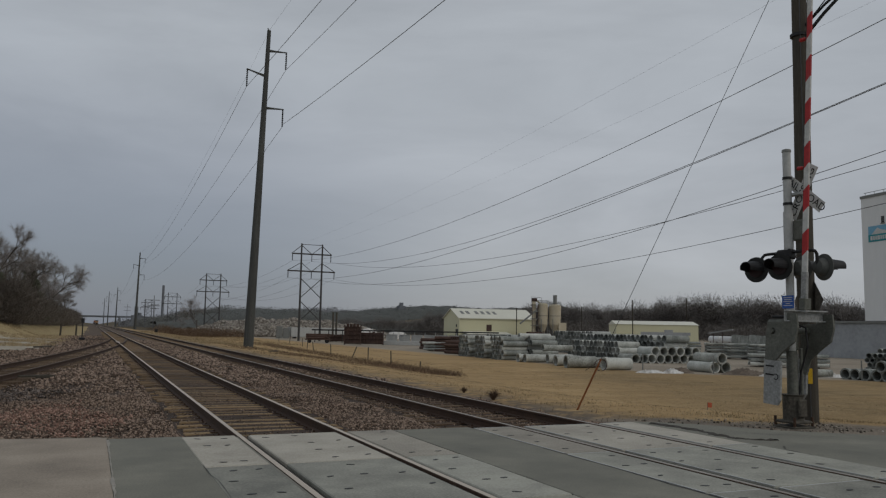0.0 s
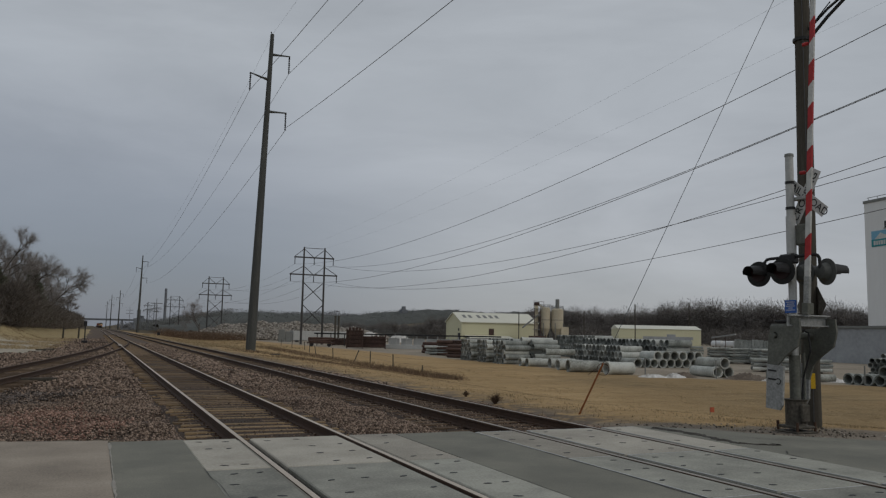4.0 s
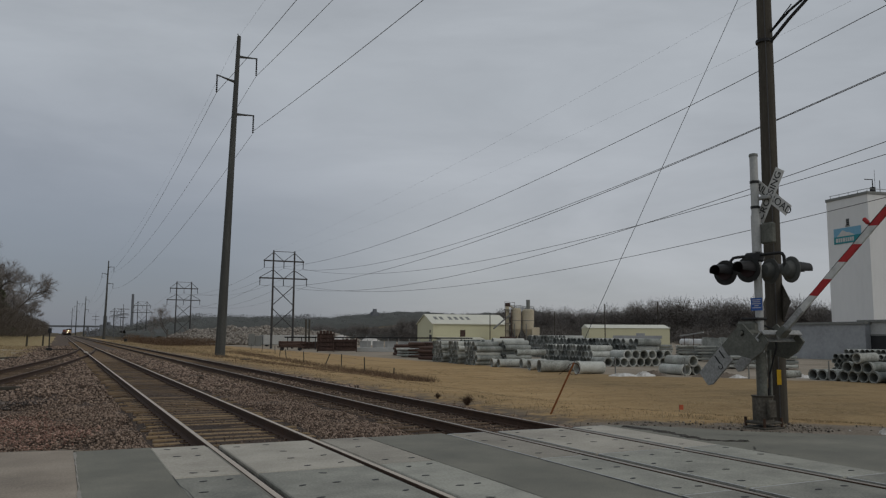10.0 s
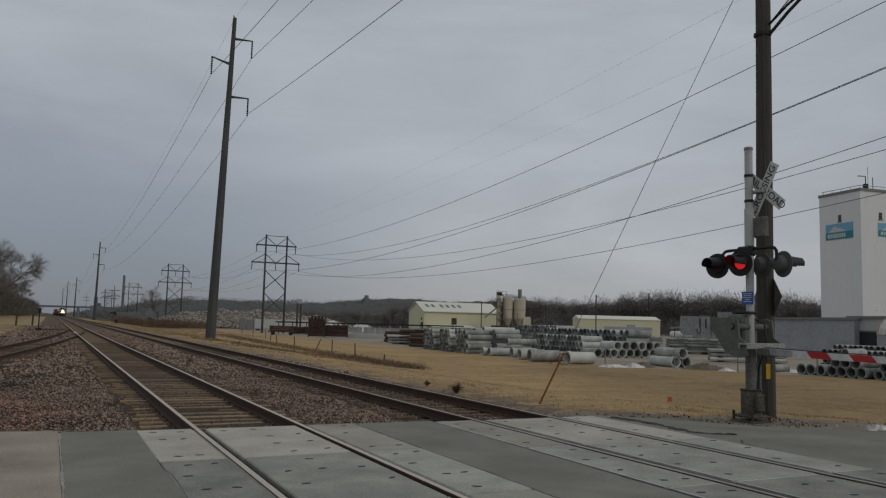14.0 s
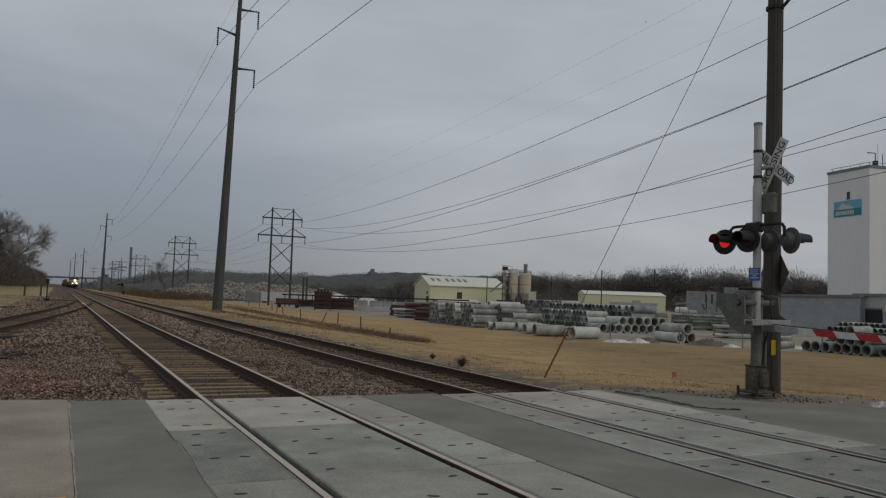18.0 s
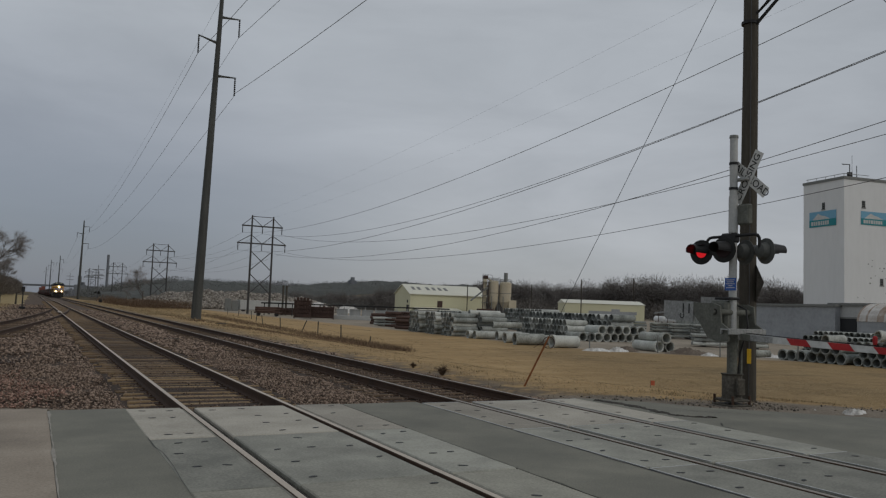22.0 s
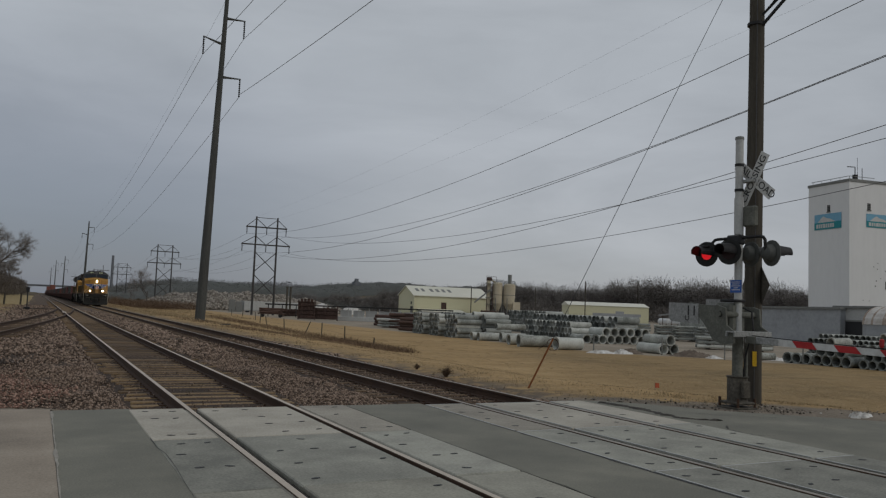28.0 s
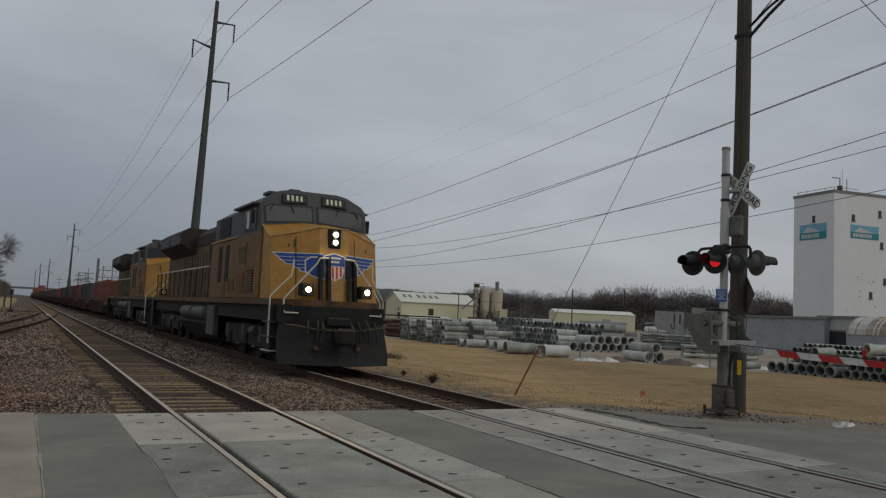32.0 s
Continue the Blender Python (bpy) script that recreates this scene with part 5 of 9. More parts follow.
def stack(a, b, r, layers, length, seed, taper=True, mats=None, skip=0.0, wide=2.06, label="grey concrete pipe in a stacked row", first=0, far=None):
    """Pipes laid side by side from a to b, layer upon layer in the hollows."""
    rnd = random.Random(seed)
    a, b = Vector((*a, 0)), Vector((*b, 0))
    along = b - a
    gap = wide * r
    rise = math.sqrt(4 * r * r - gap * gap / 4)
    n = max(2, int(along.length / gap))
    along.normalize()
    axis = Vector((-along.y, along.x, 0))
    if axis.dot(Vector((a.x, a.y, 0))) < 0:
        axis = -axis
    for k in range(layers):
        for i in range(first if k else 0, n - k if taper else n):
            if k and rnd.random() < skip:
                continue
            p = a + along * (gap * (i + 0.5 + 0.5 * (k if taper else k % 2))) + axis * rnd.uniform(-0.1, 0.1)
            p.z = YARD + r + k * rise
            ax = axis + along * rnd.uniform(-0.02, 0.02)
            if far is not None:
                far.ring(p, ax, r, r * 0.87, length, 14)
            else:
                lay_pipe(p, ax, r, length, rnd.choice(mats) if isinstance(mats, tuple) else (mats or PIPE), label, "stacked concrete pipes")


def build_pipes():
    both = (PIPE, PIPE_OLD)
    # three stacks of narrow pipes nearest the grass, a second line behind them
    far = Build()
    for k, (ya, yb) in enumerate(((78.8, 76.0), (74.2, 71.4), (69.6, 66.8))):
        stack((37.0 - 0.4 * k, ya), (36.75 - 0.4 * k, yb), 0.255, 5, 2.6, 1 + k, mats=(PIPE_OLD, PIPE_OLD, PIPE), wide=2.12, taper=False, skip=0.03)
        stack((40.8 - 0.4 * k, ya + 1.0), (40.55 - 0.4 * k, yb + 1.0), 0.27, 5, 2.8, 11 + k, taper=False, skip=0.12, far=far)
    stack((49.8, 76.6), (48.5, 64.9), 0.355, 3, 2.6, 4, mats=both, skip=0.03)
    stack((53.4, 80.0), (52.4, 62.5), 0.37, 4, 2.8, 5, skip=0.04, taper=False, far=far)
    stack((60.0, 96.0), (57.0, 82.0), 0.33, 5, 2.4, 6, taper=False, far=far)
    stack((66.0, 50.3), (66.2, 43.2), 0.25, 4, 2.4, 9, taper=False, far=far)
    stack((66.2, 42.6), (66.0, 34.0), 0.25, 4, 2.4, 10, taper=False, far=far)
    stack((46.4, 60.6), (53.6, 59.3), 0.41, 2, 2.9, 7, mats=both, taper=False, first=2)
    stack((46.2, 37.8), (46.5, 32.6), 0.345, 2, 2.6, 8, mats=PIPE_OLD, skip=0.25)
    stack((46.6, 32.4), (46.9, 28.0), 0.28, 3, 2.6, 18, mats=PIPE_OLD, taper=False, skip=0.08)
    stack((57.2, 44.6), (58.6, 37.0), 0.215, 4, 2.4, 19, taper=False, far=far)
    tagged(new("distant_pipe_stacks", far.mesh("distant_pipe_stacks", PIPE_OLD)), "rows of stacked grey concrete pipes behind the nearest", "pipe stack", kind="stuff")
    # large pale pipes lying loose along the edge of the yard
    for p, ax, r, ln in (((35.7, 63.3), (0.97, -0.1), 0.36, 2.2), ((35.9, 62.4), (0.97, -0.1), 0.36, 2.2), ((37.2, 60.6), (0.97, -0.15), 0.40, 2.4), ((36.6, 58.4), (0.97, -0.12), 0.38, 2.4), ((35.3, 56.2), (0.98, -0.15), 0.40, 2.4), ((34.2, 53.0), (0.97, -0.2), 0.46, 2.5),
                         ((37.0, 53.6), (0.97, -0.2), 0.40, 2.4), ((35.4, 49.6), (0.96, -0.05), 0.46, 2.3)):
        lay_pipe((p[0], p[1], YARD + r), (*ax, 0), r, ln, PIPE, "large pale concrete pipe lying on the gravel", "large loose pipes")
    # a pair with one on top
    for q in ((41.8, 44.8), (42.75, 44.7)):
        lay_pipe((q[0], q[1], YARD + 0.40), (0.12, 0.99, 0), 0.38, 3.0, PIPE)
    lay_pipe((42.3, 44.6, YARD + 1.06), (0.10, 0.99, 0), 0.38, 3.0, PIPE)
    lay_pipe((44.6, 39.9, YARD + 0.28), (0.85, -0.3, 0), 0.26, 2.4, PIPE)
    # pipes lying on the stacks
    for p, ax, r, ln in (((46.0, 34.0, YARD + 1.54), (0.97, -0.10, 0.03), 0.31, 1.6), ((46.3, 30.6, YARD + 1.95), (0.9, -0.3, 0), 0.33, 2.6), ((38.4, 63.4, YARD + 1.3), (0.99, -0.1, 0), 0.28, 3.0), ((38.8, 68.6, YARD + 2.3), (0.99, -0.1, 0), 0.28, 3.4)):
        lay_pipe(p, ax, r, ln, PIPE, "pale concrete pipe lying beside a stack", "crosswise pipes")
    # bundles of long thin pipes on timber
    for k, (x, y, turn) in enumerate(((70.0, 82.6, -36.0), (69.2, 78.6, -34.0), (67.4, 71.6, -34.0), (68.4, 69.6, -30.0), (69.0, 66.6, -34.0), (68.2, 64.6, -62.0), (56.0, 51.0, -40.0), (41.0, 92.0, -60.0), (43.0, 86.0, -55.0))):
        half, r = (1.35, 0.15) if k < 6 else (3.2, 0.165)
        t = thing("pipe_bundle", "stacked bundle of long thin grey pipes on timber", "pipe bundle", at=yard_pose(x, y, YARD, turn), group="pipe bundles")
        for lay in range(5 if k < 6 else 3):
            for i in range(6 - lay % 2):
                sx = 0.10 * math.sin(lay * 2.3 + i * 1.7 + k)
                z = 0.12 + r + lay * (2 * r + 0.05)
                part("pipe", Build().ring((sx - half, (i + 0.5 * (lay % 2)) * 0.36, z), (1, 0, 0), r, r * 0.75, 2 * half, 9), (PIPE, PIPE_OLD, PIPE_OLD)[(lay + k) % 3], t, smooth=True)
            part("timber", Build().box(-0.75 * half, -0.2, 0.06 + lay * (2 * r + 0.05), -0.65 * half, 2.1, 0.115 + lay * (2 * r + 0.05)), WOOD_POLE, t)
        part("timber", Build().box(0.65 * half, -0.2, 0, 0.75 * half, 2.1, 0.12), WOOD_POLE, t)


build_pipes()


def build_rusty_forms():
    for x, y, n, lay in ((38.8, 84.0, 8, 4), (41.0, 92.0, 8, 5), (43.0, 102.0, 7, 4)):
        t = thing("steel_forms", "stack of rust-brown steel pipe forms", "steel forms", at=yard_pose(x, y, YARD, -62.0), group="rusty stacks")
        for j in range(lay):
            for i in range(n - j % 2):
                part("form", Build().ring((-1.3, i * 0.44 + (j % 2) * 0.22, 0.22 + j * 0.38), (1, 0, 0), 0.205, 0.165, 2.6, 12), RUSTY, t, smooth=True)
    for x, y, w, h, turn in ((39.9, 127.0, 2.7, 3.3, -18), (43.3, 127.0, 3.8, 2.4, -18), (44.5, 148.0, 5.0, 1.5, -25)):
        t = thing("steel_rack", "rust-brown steel rack loaded with forms", "steel rack", at=yard_pose(x, y, YARD, turn), group="rusty racks")
        for i in (-1, 1):
            for j in (-1, 1):
                part("post", Build().box(i * w / 2 - 0.08, j * 0.8 - 0.08, 0, i * w / 2 + 0.08, j * 0.8 + 0.08, h), RUSTY, t)
        part("form_block", Build().box(-w / 2 + 0.1, -0.6, 0.15, w / 2 - 0.1, 0.62, h - 0.35, c=0.04), RUSTY, t, "tightly packed rusty forms")
        z = 0.3
        rnd = random.Random(int(x * 10))
        while z < h - 0.2:
            part("shelf_beam", Build().box(-w / 2 - 0.1, -0.85, z, w / 2 + 0.1, 0.85, z + 0.1), RUSTY, t)
            for i in range(int(w / 0.55)):
                if rnd.random() < 0.8:
                    q = -w / 2 + 0.3 + i * 0.55
                    part("form", Build().box(q, -0.75, z + 0.1, q + 0.44, 0.75, z + 0.1 + rnd.uniform(0.3, 0.5), c=0.03), RUSTY, t)
            z += 0.66
    # rusty pipes piled on a low flat wagon
    t = thing("pipe_wagon", "low flat wagon piled with rust-brown steel pipes", "wagon", at=yard_pose(37.0, 138.0, YARD, -16.0))
    part("bed", Build().box(-2.4, -0.9, 0.55, 2.4, 0.9, 0.75, c=0.02), RUSTY, t)
    for x in (-1.6, 1.5):
        for y in (-0.8, 0.6):
            part("wheel", Build().tube([(x, y, 0.36), (x, y + 0.2, 0.36)], 0.36, 14), BLACK, t)
    rnd = random.Random(31)
    for lay in range(3):
        for i in range(5 - lay):
            q, e = rnd.uniform(-0.3, 0.3), rnd.uniform(1.3, 2.2)
            part("pipe", Build().ring((q - e, -0.7 + 0.17 * lay + i * 0.34, 0.92 + lay * 0.3), (1, 0, 0), 0.165, 0.13, 2 * e, 12), RUSTY, t, smooth=True)
    # long low gantry with pale boards below it
    g = thing("gantry", "long low dark gantry on thin posts above pale boards", "gantry", at=pose(50.4, 141.3, YARD, 0, 0, -24.0))
    part("beam", Build().box(-13.5, -0.3, 2.2, 22.0, 0.3, 2.45), BLACK, g)
    for i in range(5):
        part("post", Build().box(-13.0 + i * 2.6, -0.1, 0, -12.86 + i * 2.6, 0.1, 2.2), BLACK, g)
    for i in range(12):
        part("post", Build().box(i * 1.98, -0.1, 0, i * 1.98 + 0.14, 0.1, 2.15), PALE_METAL, g)
    for i in range(9):
        part("board", Build().box(0.6 + i * 2.4, 0.5, 0.1, 2.7 + i * 2.4, 0.6, 1.7), PALE_METAL, g)
    part("sill", Build().box(-0.5, -1.0, 0.0, 15.5, -0.6, 0.4), PALE_METAL, g)
    for x in (43.9, 44.6):
        t = thing("stack_pipe", "dark steel post standing in the yard", "post", at=pose(x, 153.0, YARD), group="dark posts")
        part("pipe", Build().tube([(0, 0, 0), (0, 0, 5.7)], 0.20, 10), WEATHERED, t)
        part("cap", Build().tube([(0, 0, 5.7), (0, 0, 5.85)], 0.27, 10), WEATHERED, t)
    tr = thing("storage_trailer", "long white storage trailer in the yard", "trailer", at=pose(48.3, 192.0, YARD - 0.3, 0, 0, 10.0))
    part("body", Build().box(-4.5, -1.2, 0.7, 12.0, 1.2, 3.0, c=0.04), PALE_METAL, tr, "white ribbed body")
    for i in range(16):
        part("rib", Build().box(-4.3 + i, -1.24, 0.75, -4.22 + i, -1.2, 2.95), PALE_METAL, tr)
    for x in (-3.5, 5.0, 6.2):
        part("wheel", Build().tube([(x, -1.15, 0.45), (x, -0.85, 0.45)], 0.45, 14), BLACK, tr)
    slab = thing("concrete_beam", "long pale concrete beam on the ground before the gantry", "beam", at=pose(45.8, 128.3, YARD, 0, 0, -31.0))
    part("beam", Build().box(0, -0.3, 0, 9.0, 0.3, 0.7, c=0.03), PALE_METAL, slab)
    hut = thing("equipment_cabinet", "grey green equipment cabinets beside the rubble", "cabinet", at=pose(41.9, 190.0, YARD - 0.1, 0, 0, -12.0))
    for i in range(2):
        part("cabinet", Build().box(-1.4 + i * 1.6, -1.0, 0, 0.1 + i * 1.6, 1.0, 3.0 - 0.4 * i, c=0.05), GREY_METAL, hut)


build_rusty_forms()


def ribs(parent, x0, x1, y, z0, z1, step, mat, face=-1):
    x = x0
    while x <= x1:
        part("siding_rib", Build().box(x - 0.05, y - 0.06 if face < 0 else y, z0, x + 0.05, y if face < 0 else y + 0.06, z1), mat, parent)
        x += step


def build_works():
    """The cream steel works, its silos, the low cream shed."""
    L, W, EAVE, RIDGE = 23.4, 15.0, 6.2, 8.9
    w = thing("works_building", "long cream steel works building with pale skylit roof", "building", at=yard_pose(95.7, 203.8))
    part("wall", Build().box(0, 0, 0, L, W, EAVE), SIDING, w, "cream siding")
    for x in (0.0, L):
        g = Build().add([(x, 0, EAVE), (x, W, EAVE), (x, W / 2, RIDGE), (x + 0.02, 0, EAVE), (x + 0.02, W, EAVE), (x + 0.02, W / 2, RIDGE)], [(0, 2, 1), (3, 4, 5), (0, 3, 5, 2), (1, 2, 5, 4), (0, 1, 4, 3)])
        part("gable", g, SIDING, w)
    for s in (0, 1):
        y0, y1 = (-0.35, W / 2) if s == 0 else (W + 0.35, W / 2)
        zz = EAVE - 0.12
        r = Build().add([(-0.4, y0, zz), (L + 0.4, y0, zz), (L + 0.4, y1, RIDGE + 0.05), (-0.4, y1, RIDGE + 0.05), (-0.4, y0, zz + 0.14), (L + 0.4, y0, zz + 0.14), (L + 0.4, y1, RIDGE + 0.2), (-0.4, y1, RIDGE + 0.2)],
                        [(0, 1, 2, 3), (4, 7, 6, 5), (0, 4, 5, 1), (1, 5, 6, 2), (3, 2, 6, 7), (0, 3, 7, 4)])
        roof = part("roof", r, ROOF_PALE, w, "pale metal roof")
        if s == 0:
            for i, fx in enumerate((0.07, 0.145, 0.26, 0.34, 0.42, 0.50)):
                x = L * fx
                f = lambda t: (y0 + (y1 - y0) * t, zz + 0.15 + (RIDGE + 0.05 - zz) * t)
                (ya, za), (yb, zb) = f(0.42), f(0.72)
                part("skylight", Build().add([(x, ya, za + 0.03), (x + 0.95, ya, za + 0.03), (x + 0.95, yb, zb + 0.03), (x, yb, zb + 0.03), (x, ya, za - 0.1), (x + 0.95, ya, za - 0.1), (x + 0.95, yb, zb - 0.1), (x, yb, zb - 0.1)],
                                              [(0, 1, 2, 3), (0, 4, 5, 1), (1, 5, 6, 2), (2, 6, 7, 3), (3, 7, 4, 0)]), GREY_METAL, roof, "dull grey skylight panel")
    for x0, x1, z0, z1, m in ((8.3, 9.9, 2.5, 4.4, RUSTY), (7.4, 8.2, 0.9, 2.0, GREY_METAL), (13.0, 13.9, 1.0, 2.1, OPENING), (4.0, 4.7, 1.4, 2.2, GREY_METAL)):
        part("opening", Build().box(x0, -0.05, z0, x1, 0.02, z1), m, w, "dark opening in the wall")
    part("door", Build().box(-0.05, 1.0, 0, 0.02, 3.2, 3.0), OPENING, w, "dark doorway in the gable")
    part("door", Build().box(-0.05, 2.0, 3.6, 0.02, 3.0, 4.4), OPENING, w)
    part("gutter", Build().box(-0.4, -0.45, EAVE - 0.2, L + 0.4, -0.3, EAVE - 0.02), ROOF_PALE, w)
    lean = thing("lean_to", "low cream lean-to in front of the works", "building", at=yard_pose(96.4, 199.5))
    part("wall", Build().box(0, 0, 0, 13.0, 4.2, 1.7), PALE_METAL, lean)
    part("roof", Build().add([(-0.2, -0.2, 1.65), (13.2, -0.2, 1.65), (13.2, 4.2, 2.3), (-0.2, 4.2, 2.3), (-0.2, -0.2, 1.75), (13.2, -0.2, 1.75), (13.2, 4.2, 2.4), (-0.2, 4.2, 2.4)], [(0, 3, 2, 1), (4, 5, 6, 7), (0, 1, 5, 4), (1, 2, 6, 5), (3, 0, 4, 7)]), ROOF_PALE, lean)
    # silos with legs, hoppers, vents and an elevator leg
    for x, y, r, top, vent in ((114.9, 189.6, 1.35, 10.6, 0.0), (118.0, 188.3, 1.65, 10.3, 3.0)):
        s = thing("silo", "dusty pale steel silo on legs with a hopper", "silo", at=yard_pose(x, y), group="cement silos")
        part("barrel", Build().tube([(0, 0, 4.7), (0, 0, top - 0.4), (0, 0, top)], [r, r, r * 0.75], 20), SILO, s, smooth=True)
        part("hopper", Build().tube([(0, 0, 4.7), (0, 0, 2.2)], [r, 0.3], 20), SILO, s, smooth=True)
        for i in range(4):
            a = math.pi / 4 + i * math.pi / 2
            part("leg", Build().tube([(r * math.cos(a), r * math.sin(a), 0), (r * math.cos(a), r * math.sin(a), 6.2)], 0.12, 6), GREY_METAL, s)
        rail = Build()
        for k in range(12):
            a = k * math.pi / 6
            rail.tube([(r * math.cos(a), r * math.sin(a), top - 0.4), (r * math.cos(a), r * math.sin(a), top + 0.7)], 0.04, 5)
        for zz in (0.3, 0.7):
            rail.tube([(r * math.cos(k * math.pi / 6), r * math.sin(k * math.pi / 6), top + zz) for k in range(13)], 0.035, 5)
        part("guard_rail", rail, GREY_METAL, s)
        part("band", Build().ring((0, 0, 7.0), (0, 0, 1), r + 0.05, r - 0.05, 0.15, 20), GREY_METAL, s)
        if vent:
            part("vent", Build().tube([(0, 0, top), (0, 0, top + vent - 0.4)], 0.55, 12), GREY_METAL, s, "grey dust filter")
    p = thing("batch_plant", "rusty conveyor tower and grey cabin beside the silos", "batch plant", at=yard_pose(112.6, 190.6))
    part("tower", Build().box(-0.5, -0.4, 0, 0.35, 0.4, 11.2), SILO, p)
    part("head_box", Build().box(-0.55, -0.5, 11.0, 0.75, 0.5, 12.0, c=0.1), RUSTY, p)
    part("head_rail", Build().tube([(-1.1, -0.7, 10.6), (-1.1, -0.7, 12.3), (1.9, -0.7, 12.1), (1.9, -0.7, 10.6)], 0.06, 5).tube([(-1.1, -0.7, 11.4), (1.9, -0.7, 11.3)], 0.05, 5), RUSTY, p)
    part("chute", Build().tube([(0.3, 0, 11.4), (2.2, -0.4, 10.3)], 0.22, 7), SILO, p)
    part("conveyor", Build().box(-6.0, -0.25, 0, 0.3, 0.25, 0.35, m=pose(0.2, -1.0, 8.3, 0, -38, 0)), GREY_METAL, p, "inclined conveyor")
    for i in range(5):
        part("platform", Build().box(-1.3, -1.3, 2.4 + i * 1.9, 2.3, -0.5, 2.55 + i * 1.9), GREY_METAL, p)
    for xx in (-1.2, 0.6, 2.2):
        part("frame_post", Build().box(xx, -1.3, 0, xx + 0.16, -1.14, 10.3), RUSTY, p)
    part("duct", Build().tube([(2.6, -0.6, 0.5), (2.6, -0.6, 6.0), (3.4, -0.4, 9.6)], 0.25, 8), SILO, p)
    part("cabin", Build().box(6.0, -3.4, 0.4, 8.3, -1.0, 5.2, c=0.05), SILO, p, "pale cabin")
    part("hopper_box", Build().box(-3.0, -2.6, 0, 1.5, -1.5, 2.6, c=0.1), RUSTY, p)
    # low cream shed with a faded stripe
    sh = thing("low_shed", "low cream metal shed with a faded grey stripe", "building", at=pose(111.2, 150.9, YARD, 0, 0, -27.3))
    L2, W2, H2 = 18.8, 11.0, 4.75
    part("wall", Build().box(0, 0, -0.1, L2, W2, H2), SIDING, sh)
    r = Build().add([(-0.2, -0.2, H2), (L2 + 0.2, -0.2, H2), (L2 + 0.2, W2 / 2, H2 + 0.9), (-0.2, W2 / 2, H2 + 0.9), (-0.2, W2 + 0.2, H2), (L2 + 0.2, W2 + 0.2, H2)], [(0, 1, 2, 3), (3, 2, 5, 4), (0, 3, 4), (1, 5, 2), (0, 4, 5, 1)])
    part("roof", r, ROOF_PALE, sh)
    part("stripe", Build().box(5.6, -0.03, 2.35, 17.0, 0.0, 3.05), SHED_GREY, sh, "faded grey painted stripe")
    part("emblem", Build().box(11.0, -0.035, 1.9, 13.0, -0.004, 3.6, c=0.012), SHED_GREY, sh)
    for x, y, h in ((101.0, 131.5, 9.5), (96.0, 171.0, 8.5), (140.0, 160.0, 12.0), (128.0, 190.0, 10.0)):
        pole = thing("yard_pole", "thin grey pole in the yard", "pole", at=pose(x, y, YARD), group="yard poles")
        part("pole", Build().tube([(0, 0, 0), (0, 0, h)], 0.12, 6), WOOD_POLE, pole)
        part("fitting", Build().box(-0.3, -0.05, h - 0.5, 0.3, 0.05, h - 0.4), GREY_METAL, pole)
    # parked grey vehicles and clutter far back in the yard
    for k, (x, y, tone) in enumerate(((140.0, 128.0, PALE_METAL), (146.0, 122.0, PALE_METAL), (151.0, 117.0, SHED_GREY), (133.0, 122.0, WHITE))):
        v = thing("parked_trailer", "pale parked trailer far back in the yard", "trailer", at=pose(x, y, YARD, 0, 0, -35.0), group="parked trailers")
        part("body", Build().box(-3.0, -1.2, 0.9, 3.0, 1.2, 2.9, c=0.08), tone, v)
        for xx in (-2.0, 2.0):
            part("wheel", Build().tube([(xx, -1.15, 0.5), (xx, -0.8, 0.5)], 0.5, 12), BLACK, v)


build_works()


